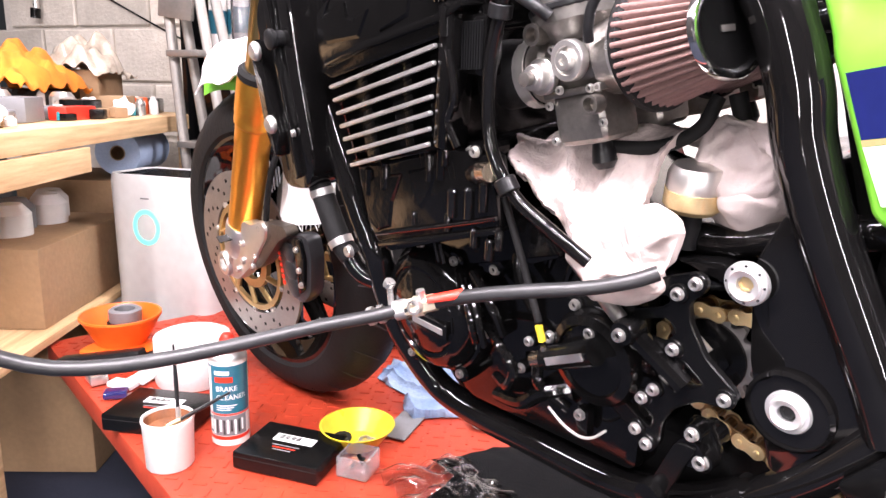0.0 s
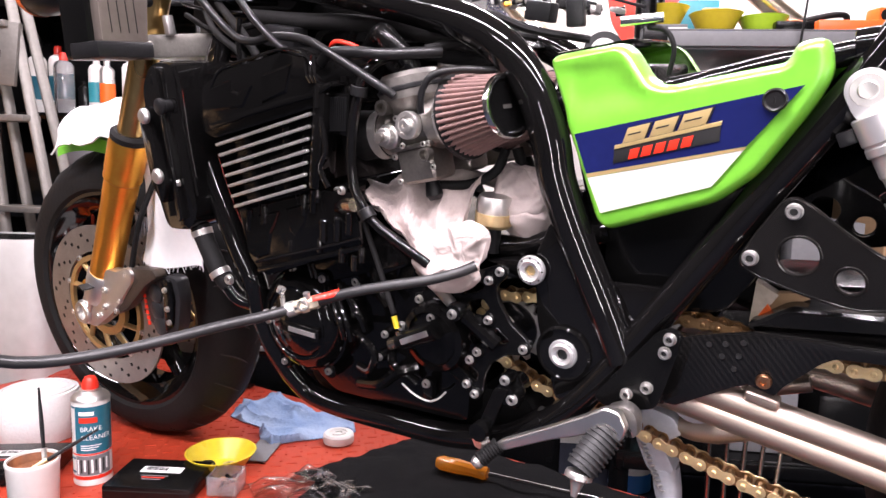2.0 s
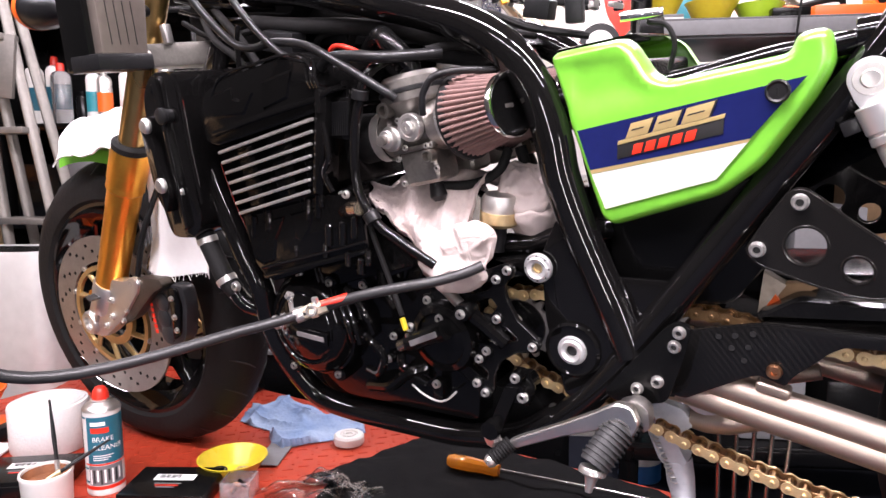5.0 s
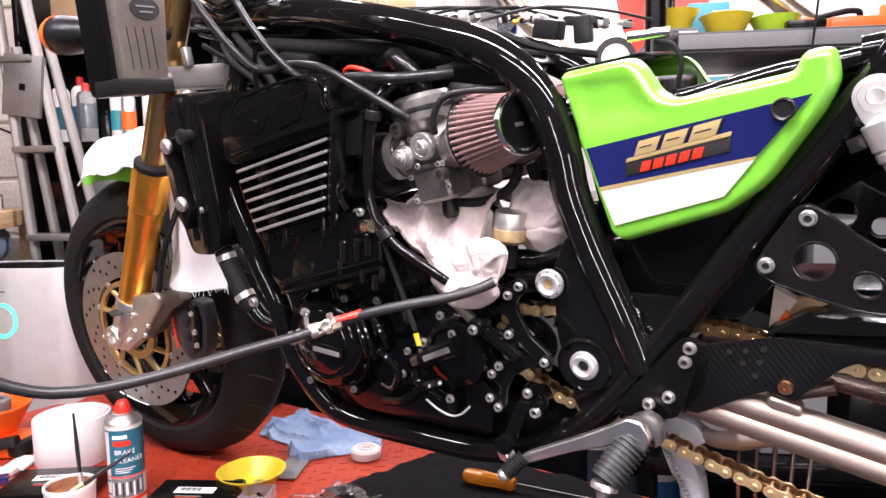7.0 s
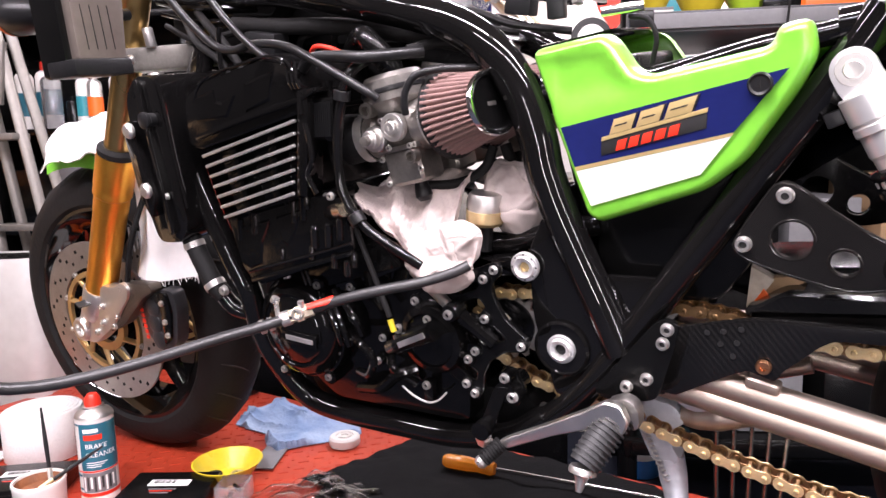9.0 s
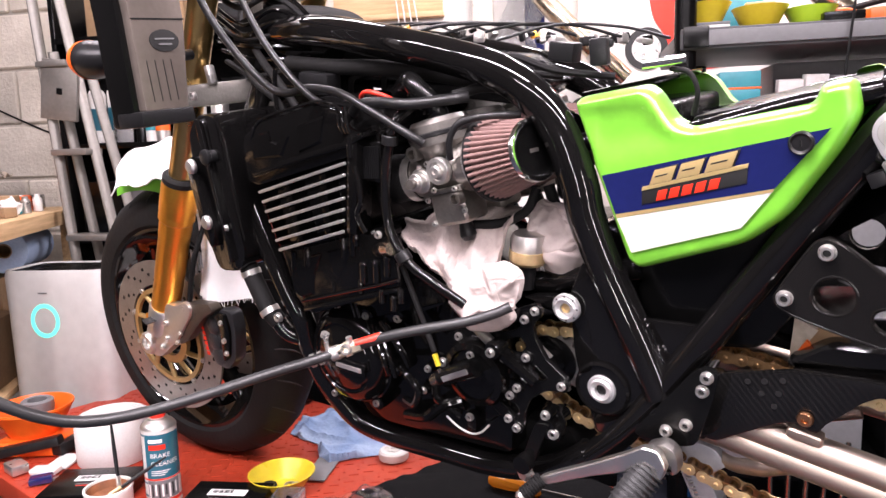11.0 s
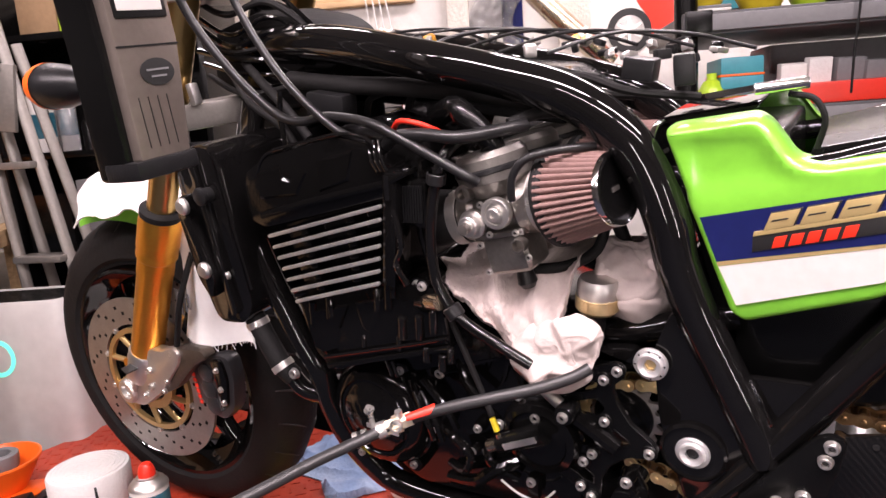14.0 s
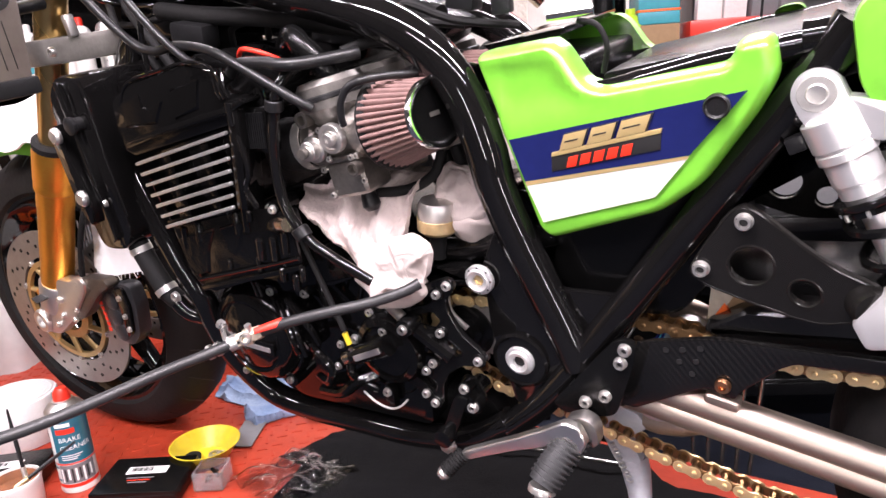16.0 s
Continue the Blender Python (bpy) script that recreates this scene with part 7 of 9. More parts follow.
def glove_cloth(outline, m, label, seed):
    xs = [p[0] for p in outline]
    def inside(x, y):
        hit = False
        for (ax, ay), (bx, by) in zip(outline, outline[1:] + outline[:1]):
            if (ay > y) != (by > y) and x < (bx - ax) * (y - ay) / (by - ay) + ax:
                hit = not hit
        return hit
    bm = bmesh.new()
    n = 64
    x0, x1, y0, y1 = min(xs), max(xs), min(p[1] for p in outline), max(p[1] for p in outline)
    vs = {}
    def at(i, j):
        if (i, j) not in vs:
            x, y = x0 + (x1 - x0) * i / n, y0 + (y1 - y0) * j / n
            q = Vector((x, y, seed))
            r1, r2 = 1 - abs(2 * noise.noise(q * 7)), 1 - abs(2 * noise.noise(Vector((x * 6 + 3, y * 17, seed))))
            vs[i, j] = bm.verts.new((x, y, 0.004 + 0.016 * max(0, r1) ** 5 + 0.012 * max(0, r2) ** 6 + 0.0012 * noise.noise(q * 40)))
        return vs[i, j]
    for i in range(n):
        for j in range(n):
            if inside(x0 + (x1 - x0) * (i + 0.5) / n, y0 + (y1 - y0) * (j + 0.5) / n):
                bm.faces.new((at(i, j), at(i + 1, j), at(i + 1, j + 1), at(i, j + 1)))
    bmesh.ops.smooth_vert(bm, verts=[v for v in bm.verts if v.is_boundary], factor=0.5, use_axis_x=True, use_axis_y=True, use_axis_z=False)
    for v in bm.verts:
        if v.is_boundary:
            v.co.z = 0.004
    bmesh.ops.solidify(bm, geom=bm.faces, thickness=0.002)
    return single("cleaning_cloth", bm, GLOVE, label, "cloth", m, smooth=60)


glove_cloth([(-0.958, 0.305), (-1.0, 0.38), (-0.98, 0.46), (-0.88, 0.47), (-0.8, 0.44), (-0.7, 0.45), (-0.66, 0.41), (-0.69, 0.34), (-0.73, 0.29), (-0.752, 0.243), (-0.8, 0.255), (-0.85, 0.3), (-0.9, 0.3)], pose(0, 0, 0.0), "crumpled light blue cleaning cloth on the lift", 3.1)


def cloth_black(s, t):
    x = -0.61 + 1.3 * s + 0.1 * t * (1 - s)
    # near edge is extended unseen, to hold down red reflections in the engine
    near = 0.17 - 0.34 * max(0.0, min(1.0, (s - 0.05) / 0.06))
    far = 0.475 - 0.075 * max(0.0, min(1.0, (x + 0.02) / 0.08))
    y = near + (far - near) * t
    return Vector((x, y, 0.006 + 0.012 * abs(noise.noise(Vector((x * 9, y * 9, 0.7)))) + 0.004 * noise.noise(Vector((x * 40, y * 40, 2)))))


single("cloth", cloth(bmesh.new(), cloth_black, 90, 44, 0.002), CLOTH_BLACK, "black cloth spread over the lift under the engine", "cloth", smooth=70)

bm = bmesh.new()
cloth(bm, lambda s, t: Vector((-0.64 + 0.16 * s + 0.05 * t, 0.07 + 0.15 * t - 0.02 * s, 0.006 + 0.03 * abs(noise.noise(Vector((s * 4, t * 4, 9)))) + 0.012 * math.sin(3.1 * s) * math.sin(3.1 * t))), 34, 30, 0.0012)
single("plastic_bag", bm, BAG, "crumpled clear plastic bag lying on the lift", "bag", smooth=60)


def carton(m, size, label, marks):
    ob = thing("carton", m, label, "box", "black cartons")
    body = part("body", box(bmesh.new(), size, pose(0, 0, size[2] / 2 + 0.001), 0.003), SATIN, ob)
    part("flap_seam", box(bmesh.new(), (size[0] * 0.98, 0.0015, 0.0015), pose(0, -size[1] / 2, size[2] * 0.75)), RUBBER, body)
    sticker = part("sticker", box(bmesh.new(), (0.075, 0.022, 0.0008), pose(0.0, 0.012, size[2] + 0.0014)), TEXT_WHITE, ob, "white barcode sticker")
    for k in range(12):
        part("bar", box(bmesh.new(), (0.0012 + 0.0009 * (k % 3), 0.012, 0.0006), pose(-0.03 + 0.0035 * k, 0.014, size[2] + 0.002)), PRINT_SHADE_DARK, sticker)
    for k in range(marks):
        part("printed_line", box(bmesh.new(), (0.05 - 0.008 * k, 0.0025, 0.0006), pose(-0.004, -0.012 - 0.007 * k, size[2] + 0.0012)), GREY_PL if k != 1 else BADGE_RED, ob)
    return ob


carton(pose(-0.768, -0.008, 0.002, 0, 0, 31), (0.155, 0.115, 0.03), "black cardboard carton with a white barcode sticker", 3)
carton(pose(-1.045, -0.128, 0.002, 0, 0, 40), (0.165, 0.12, 0.032), "scuffed black carton with white sticker beside the tub", 2)

# small clear box with screws
tray = thing("parts_box", pose(-0.668, 0.06, 0.002, 0, 0, 30), "small clear plastic box with screws inside", "box")
bm = box(bmesh.new(), (0.055, 0.055, 0.035), pose(0, 0, 0.0185), 0.003)
top_face = max(bm.faces, key=lambda f: f.calc_center_median().z)
bmesh.ops.delete(bm, geom=[top_face], context="FACES")
bmesh.ops.solidify(bm, geom=bm.faces, thickness=0.0015)
part("shell", bm, CLEAR, tray)
for k in range(7):
    part("screw", tube(bmesh.new(), [(random.uniform(-0.018, 0.018), random.uniform(-0.018, 0.018), 0.006 + 0.003 * k), (random.uniform(-0.018, 0.018), random.uniform(-0.018, 0.018), 0.008 + 0.003 * k)], 0.004, 8, n=1), RUST if k % 2 else SATIN, tray)

# paste tub with brushes
tub = thing("paste_tub", pose(-0.885, -0.17, 0.001), "white plastic tub of brown copper paste", "tub")
part("shell", lathe(bmesh.new(), [(0.0, 0.0), (0.036, 0.0), (0.038, 0.003), (0.041, 0.078), (0.0425, 0.082), (0.0415, 0.086), (0.0385, 0.086), (0.037, 0.06), (0.0, 0.058)], seg=40), WHITE_PL, tub)
part("paste", lathe(bmesh.new(), [(0.0368, 0.056), (0.037, 0.066), (0.0385, 0.08), (0.037, 0.082), (0.033, 0.068), (0.02, 0.064), (0.0, 0.066)], seg=40), RUST, tub, "dried brown paste")
for n, (a, b, la) in enumerate((((-0.868, -0.158, 0.07), (-0.895, -0.15, 0.205), "thin black paintbrush standing in the tub"), ((-0.875, -0.18, 0.072), (-0.83, -0.085, 0.125), "black paintbrush leaning on the tub rim"))):
    a, b = Vector(a), Vector(b)
    brush = thing("paintbrush", Matrix(), la, "brush", "brushes")
    part("handle", tube(bmesh.new(), [a, a.lerp(b, 0.55), b], [0.0026, 0.0038, 0.0018], 10), PLASTIC, brush)
    part("ferrule", tube(bmesh.new(), [a.lerp(b, 0.05), a.lerp(b, 0.25)], 0.0042, 10, n=1), CHAIN if n else STEEL, brush)


# spray can
def spray_can(m, label):
    can = thing("spray_can", m, label, "spray can")
    body = part("body", lathe(bmesh.new(), [(0.0, 0.004), (0.03, 0.002), (0.0325, 0.0), (0.0335, 0.004), (0.0328, 0.008), (0.0328, 0.154), (0.0335, 0.158)], seg=48, closed=False), WHITE_PL, can)
    part("shoulder", lathe(bmesh.new(), [(0.0335, 0.157), (0.0325, 0.161), (0.0275, 0.1675), (0.02, 0.171), (0.0185, 0.1725), (0.0185, 0.1755), (0.017, 0.1765), (0.0, 0.1765)], seg=40), ALU, can, "bare metal shoulder")
    part("cap", lathe(bmesh.new(), [(0.0145, 0.175), (0.0145, 0.184), (0.0125, 0.192), (0.0085, 0.198), (0.0, 0.2)], seg=24), RED, can, "red spray button")
    def wrap(name, a0, a1, z0, z1, mat, lift=0.0005, lab="", parent=can):
        bmw = bmesh.new()
        n = 14
        rows = [[bmw.verts.new(((0.0328 + lift) * math.cos(radians(a0 + (a1 - a0) * i / n)), (0.0328 + lift) * math.sin(radians(a0 + (a1 - a0) * i / n)), z)) for z in (z0, z1)] for i in range(n + 1)]
        for a, b in zip(rows, rows[1:]):
            bmw.faces.new((a[0], b[0], b[1], a[1]))
        return part(name, bmw, mat, parent, lab)
    panel = wrap("printed_panel", -40, 90, 0.062, 0.15, PETROL, 0.0004, "petrol blue label panel")
    wrap("red_band", -120, 90, 0.012, 0.019, BADGE_RED, 0.0006)
    wrap("red_line", -60, 90, 0.0585, 0.0615, BADGE_RED, 0.0006)
    for z in (0.146, 0.05, 0.024):
        wrap("blue_line", -95, -42, z, z + 0.004, PETROL, 0.0006)
    for k in range(3):
        bmw = bmesh.new()
        zc, ac = 0.115 - 0.02 * k, -78
        pts = [(ac, zc + 0.009), (ac + 16, zc), (ac, zc - 0.009), (ac - 16, zc)]
        vs = [bmw.verts.new((0.0334 * math.cos(radians(a)), 0.0334 * math.sin(radians(a)), z)) for a, z in pts]
        ins = [bmw.verts.new((0.0335 * math.cos(radians(ac + (a - ac) * 0.7)), 0.0335 * math.sin(radians(ac + (a - ac) * 0.7)), zc + (z - zc) * 0.7)) for a, z in pts]
        for i in range(4):
            bmw.faces.new((vs[i], vs[(i + 1) % 4], ins[(i + 1) % 4], ins[i]))
        part("warning_diamond", bmw, PRINT_SHADE_DARK, can)
        wrap("symbol", ac - 3, ac + 3, zc - 0.004, zc + 0.004, PRINT_SHADE_DARK, 0.0007)
    # lettering, bent round the can
    for text, z, size, mat in (("BRAKE", 0.104, 0.0125, TEXT_WHITE), ("CLEANER", 0.088, 0.0125, TEXT_WHITE)):
        cu = bpy.data.curves.new("lettering", "FONT")
        cu.body, cu.size, cu.extrude = text, size, 0.0
        tmp = new("lettering", cu)
        me = bpy.data.meshes.new_from_object(tmp.evaluated_get(bpy.context.evaluated_depsgraph_get()))
        bpy.data.objects.remove(tmp)
        bmt = bmesh.new()
        bmt.from_mesh(me)
        for v in bmt.verts:
            a = radians(-22) + v.co.x / 0.0328
            v.co = Vector((0.0335 * math.cos(a), 0.0335 * math.sin(a), z + v.co.y))
        part("lettering", bmt, mat, panel, "white lettering", smooth=0)
    wrap("brand_mark", -25, 30, 0.12, 0.13, BADGE_RED, 0.0008, "red maker's mark", panel)
    wrap("brand_mark", -25, 20, 0.134, 0.141, TEXT_WHITE, 0.0008, "white maker's mark", panel)
    for k in range(3):
        wrap("small_print", -22, 40 - 9 * k, 0.0765 - 0.004 * k, 0.078 - 0.004 * k, TEXT_WHITE, 0.0008, "", panel)
    picture = wrap("wheel_picture", -40, 70, 0.02, 0.0575, GREY_PL, 0.0004, "grey picture of a brake disc")
    for k in range(9):
        wrap("picture_spoke", -36 + 11 * k, -30 + 11 * k, 0.022 + 0.003 * (k % 3), 0.05, PRINT_SHADE_DARK if k % 2 else TEXT_WHITE, 0.0006, "", picture)
    return can


spray_can(pose(-0.906, -0.054, 0.001, 0, 0, -42), "white and petrol blue brake cleaner spray can, red cap")

# paper roll standing on the lift
roll = thing("paper_roll", pose(-1.2, -0.005, 0.001), "white paper towel roll standing on end", "paper roll")
bm = lathe(bmesh.new(), [(0.0, 0.0), (0.077, 0.0), (0.079, 0.003), (0.079, 0.096), (0.077, 0.1), (0.06, 0.102), (0.03, 0.1025), (0.0, 0.1025)], seg=64)
part("paper", bm, PAPER, roll)
for k in range(6):
    r = 0.07 - 0.009 * k
    part("layer", lathe(bmesh.new(), [(r, 0.101), (r, 0.1032), (r - 0.0025, 0.1032), (r - 0.0025, 0.101), (r, 0.101)], seg=48, closed=False), PAPER, roll)

# orange tray with dark ring and clips
pan = thing("drain_funnel", pose(-1.42, -0.085, 0.002), "orange plastic funnel with a dark ring resting in it", "funnel")
part("shell", lathe(bmesh.new(), [(0.03, 0.02), (0.05, 0.03), (0.085, 0.095), (0.088, 0.098), (0.088, 0.103), (0.084, 0.103), (0.046, 0.036), (0.028, 0.027), (0.03, 0.02)], seg=48, closed=False), ORANGE, pan)
part("base", box(bmesh.new(), (0.17, 0.11, 0.034), pose(0.03, 0.0, 0.018, 0, 0, 38), 0.01, 3), ORANGE, pan)
part("ring", lathe(bmesh.new(), [(0.022, 0.08), (0.034, 0.08), (0.036, 0.095), (0.036, 0.11), (0.03, 0.114), (0.022, 0.112), (0.022, 0.08)], pose(0, 0.01, 0.0), 32, closed=False), GREY_PL, pan, "dark grey ring")
part("seat", lathe(bmesh.new(), [(0.0, 0.028), (0.034, 0.03), (0.03, 0.084), (0.0, 0.084)], seg=24), RUBBER, pan)
part("clip", box(bmesh.new(), (0.2, 0.03, 0.022), pose(0.05, -0.06, 0.025, 0, -10, 42), 0.006), PLASTIC, pan, "black handle")
part("clip", box(bmesh.new(), (0.03, 0.12, 0.03), pose(0.1, 0.05, 0.02, 0, 0, 20), 0.006), PLASTIC, pan)

# small clutter by the edge of the lift
for k, (x, y, sx, sy, sz, mat, la) in enumerate(((-1.3, -0.175, 0.05, 0.035, 0.022, STEEL, "small steel bracket on the lift"), (-1.24, -0.14, 0.06, 0.03, 0.012, WHITE_PL, "small white wrapper on the lift"), (-1.2, -0.165, 0.045, 0.03, 0.014, BLUE, "small blue packet on the lift"), (-1.17, -0.125, 0.05, 0.025, 0.01, STEEL, "small steel clip on the lift"), (-1.26, -0.09, 0.07, 0.05, 0.006, PAPER, "folded white paper on the lift"))):
    single("packet", box(bmesh.new(), (sx, sy, sz), pose(0, 0, sz / 2 + 0.002), min(0.004, sz / 3), 2), mat, la, "packet", pose(x, y, 0.001, 0, 0, 31 * k), "clutter on the lift")

# screwdriver on the black cloth
SD0, SD1 = Vector((-0.397, 0.345, 0.0265)), Vector((-0.288, 0.36, 0.0265))
driver = thing("screwdriver", pose(0, 0, 0), "long screwdriver with a clear amber handle", "screwdriver")
ax = (SD1 - SD0)
part("handle", lathe(bmesh.new(), [(0.0, 0.0), (0.011, 0.002), (0.0145, 0.012), (0.0145, 0.05), (0.0125, 0.075), (0.0135, 0.085), (0.0145, 0.1), (0.011, 0.107), (0.0, 0.107)], along(SD0, ax), 10), AMBER, driver, "translucent amber handle")
part("blade", tube(bmesh.new(), [SD1, SD1 + ax.normalized() * 0.3], 0.0038, 12, n=1), CHROME, driver)
single("wheel_chock", box(bmesh.new(), (0.1, 0.15, 0.05), pose(0, 0, 0.026), 0.008), SATIN, "black wheel chock behind the front tyre", "chock", pose(-1.13, 0.42, 0.001, 0, 0, 0)).name = "wheel_chock"

# ---------------------------------------------------------------- back of the room
def on_wall(u, z, off=0.0):
    return ROOM @ pose(u, V1 - off, z)


# black plastic shelf unit
rack = thing("shelf_unit", ROOM @ pose(0, 0, 0), "black plastic shelf unit stacked with bowls and boxes", "shelf")
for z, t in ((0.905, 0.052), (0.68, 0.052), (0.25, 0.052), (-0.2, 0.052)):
    # lower boards get a darker black, for the shade under the upper shelves
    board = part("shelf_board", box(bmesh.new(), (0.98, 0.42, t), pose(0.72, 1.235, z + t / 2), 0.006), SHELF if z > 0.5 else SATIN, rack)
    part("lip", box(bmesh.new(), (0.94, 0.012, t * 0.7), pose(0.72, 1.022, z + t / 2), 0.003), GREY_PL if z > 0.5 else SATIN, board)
for u in (0.245, 1.195):
    for v, du in ((1.06, 0.0), (1.41, 0.087 if u < 1 else 0.0)):
        part("post", tube(bmesh.new(), [(u + du, v, FLOOR), (u + du, v, 1.5)], 0.027, 18, n=1), SATIN, rack)
        part("bracket", box(bmesh.new(), (0.06, 0.05, 0.05), pose(u + du + 0.02, v - 0.02, 0.935), 0.004), SATIN, rack)

# dark panel added to give the deep shade behind the lower shelves
part("back_panel", box(bmesh.new(), (0.98, 0.012, 1.07), pose(0.72, 1.45, 0.145), 0.002), SATIN, rack)
SH = 0.957
bowl("bowl", ROOM @ pose(0.305, 1.13, SH + 0.022), 0.062, 0.05, YELLOW, "yellow plastic bowl stacked on grey trays on the shelf", "bowls on the shelf")
for k in range(3):
    single("tray", box(bmesh.new(), (0.11, 0.1, 0.007), pose(0, 0, 0.0035), 0.002), GREY_PL if k != 1 else WHITE_PL, "thin grey plastic tray under the yellow bowl", "tray", ROOM @ pose(0.3, 1.13, SH + 0.0073 * k), "trays on the shelf")
bowl("bowl", ROOM @ pose(0.43, 1.11, SH), 0.067, 0.052, YELLOW, "yellow plastic bowl standing on the shelf", "bowls on the shelf")
bowl("bowl", ROOM @ pose(0.55, 1.12, SH), 0.062, 0.045, LIME, "lime green plastic bowl standing on the shelf", "bowls on the shelf")
single("red_box", box(bmesh.new(), (0.09, 0.08, 0.03), pose(0, 0, 0.015), 0.003), RED, "red plastic box on the shelf", "box", ROOM @ pose(0.42, 1.3, SH))
single("teal_box", box(bmesh.new(), (0.11, 0.1, 0.09), pose(0, 0, 0.045), 0.004), TEAL, "teal plastic box at the back of the shelf", "box", ROOM @ pose(0.42, 1.3, SH + 0.031))
brush = thing("wire_brush", ROOM @ pose(0.43, 1.11, SH + 0.03), "brown bristled brush lying in the yellow bowl", "brush")
part("back", box(bmesh.new(), (0.07, 0.025, 0.012), pose(0, 0, 0.03), 0.003), WOOD, brush)
for k in range(9):
    part("bristles", box(bmesh.new(), (0.005, 0.018, 0.03), pose(-0.03 + 0.0075 * k, 0, 0.012)), RUST, brush)
single("tape_block", box(bmesh.new(), (0.09, 0.03, 0.02), pose(0, 0, 0.01), 0.003), SATIN, "dark flat bar lying along the shelf edge", "bar", ROOM @ pose(0.6, 1.045, SH))
orange = thing("extension_reel", ROOM @ pose(0.76, 1.12, SH), "orange extension lead with its socket block", "extension lead")
part("block", box(bmesh.new(), (0.17, 0.07, 0.034), pose(0.0, 0, 0.018), 0.006), ORANGE, orange)
part("socket_head", box(bmesh.new(), (0.05, 0.05, 0.05), pose(0.09, 0.03, 0.05, 0, 0, 15), 0.01), ORANGE, orange)
part("socket", lathe(bmesh.new(), [(0.014, 0), (0.014, 0.003), (0, 0.003)], pose(0.09, 0.004, 0.055, 90, 0, 15), 16), RUBBER, orange)
part("cable", tube(bmesh.new(), [(-0.08, 0, 0.02), (-0.14, -0.01, 0.035), (-0.2, 0.0, 0.02), (-0.235, 0.01, 0.008), (-0.2, 0.03, 0.006), (-0.1, 0.02, 0.03)], 0.006, 10), ORANGE, orange)
cable = thing("cable_coil", ROOM @ pose(0.72, 1.3, SH), "coil of black cable lying on the shelf", "cable")
for k in range(4):
    part("loop", tube(bmesh.new(), [((0.13 - 0.008 * k) * math.cos(a), (0.11 - 0.006 * k) * math.sin(a), 0.012 + 0.018 * k + 0.012 * math.sin(2 * a + k)) for a in (2 * math.pi * j / 20 for j in range(21))], 0.008, 10, n=3), RUBBER, cable)
single("duct_tube", tube(bmesh.new(), [(-0.12, 0, 0.2), (0.0, 0, 0.1), (0.09, 0, 0.035)], 0.03, 16, n=4), TITAN, "bronze exhaust pipe leaning on the shelf", "pipe", ROOM @ pose(0.66, 1.32, SH))
single("hanging_wire", tube(bmesh.new(), [(0.63, 1.005, 1.3), (0.618, 1.0, 1.1), (0.606, 1.0, 0.95), (0.598, 1.002, 0.85), (0.592, 1.0, 0.75)], 0.003, 8), RUBBER, "thin black wire hanging in front of the shelf", "wire", ROOM)

# boxes on the shelf below
S2 = 0.732
for n, (mat, z, h) in enumerate(((CARD, 0.0, 0.048), (TEAL, 0.0485, 0.03), (TEAL, 0.0835, 0.04))):
    single("stacking_box", box(bmesh.new(), (0.1, 0.13, h), pose(0, 0, h / 2), 0.003), mat, ("pale wooden box under the teal boxes", "teal stacking box with an orange rim", "teal stacking box with a grey lid")[n], "box", ROOM @ pose(0.385, 1.16, S2 + z), "stacked boxes")
single("box_rim", box(bmesh.new(), (0.104, 0.134, 0.005), pose(0, 0, 0.0025), 0.001), ORANGE, "orange rim strip between the teal boxes", "strip", ROOM @ pose(0.385, 1.16, S2 + 0.0786))
bm = box(bmesh.new(), (0.29, 0.18, 0.05), pose(0, 0, 0.025), 0.006)
single("red_bin", bm, RED, "red plastic parts bin full of packets", "bin", ROOM @ pose(0.6, 1.17, S2 - 0.0))
for k, (du, w, h, mat) in enumerate(((-0.09, 0.06, 0.05, WHITE_PL), (-0.03, 0.055, 0.06, PAPER), (0.04, 0.07, 0.055, GREY_PL), (0.1, 0.06, 0.045, GREY_PL))):
    single("packet", box(bmesh.new(), (w, 0.03, h), pose(0, 0, h / 2), 0.003), mat, "pale packet standing in the red bin", "packet", ROOM @ pose(0.6 + du, 1.13, S2 + 0.0505, 8, 0, 4 * k), "packets in the bin")
single("storage_tote", box(bmesh.new(), (0.42, 0.16, 0.16), pose(0, 0, 0.08), 0.01), GREY_PL, "grey plastic storage tote at the back of the shelf", "tote", ROOM @ pose(0.72, 1.36, S2))
single("lime_bottle", lathe(bmesh.new(), [(0, 0), (0.03, 0), (0.032, 0.004), (0.032, 0.05), (0.02, 0.07), (0.012, 0.075), (0.012, 0.09), (0, 0.09)], seg=24), LIME, "lime green bottle with a dark cap", "bottle", ROOM @ pose(0.32, 1.12, S2))

# items on the lower shelves and floor under the rack
S3 = 0.302
for k, (u, w, h, mat, la) in enumerate(((0.36, 0.14, 0.2, CARD, "brown cardboard box on the lower shelf"), (0.56, 0.16, 0.26, SATIN, "dark plastic case on the lower shelf"), (0.75, 0.18, 0.18, GREY_PL, "grey plastic case on the lower shelf"), (0.98, 0.2, 0.24, CARD, "open brown carton on the lower shelf"))):
    single("storage_box", box(bmesh.new(), (w, 0.28, h), pose(0, 0, h / 2), 0.005), mat, la, "box", ROOM @ pose(u, 1.24, S3, 0, 0, 2 * k - 3), "boxes on the lower shelf")
S4 = -0.148
coil_blue = thing("rope_coil", ROOM @ pose(0.36, 1.2, S4), "coil of bright blue rope on the bottom shelf", "rope")
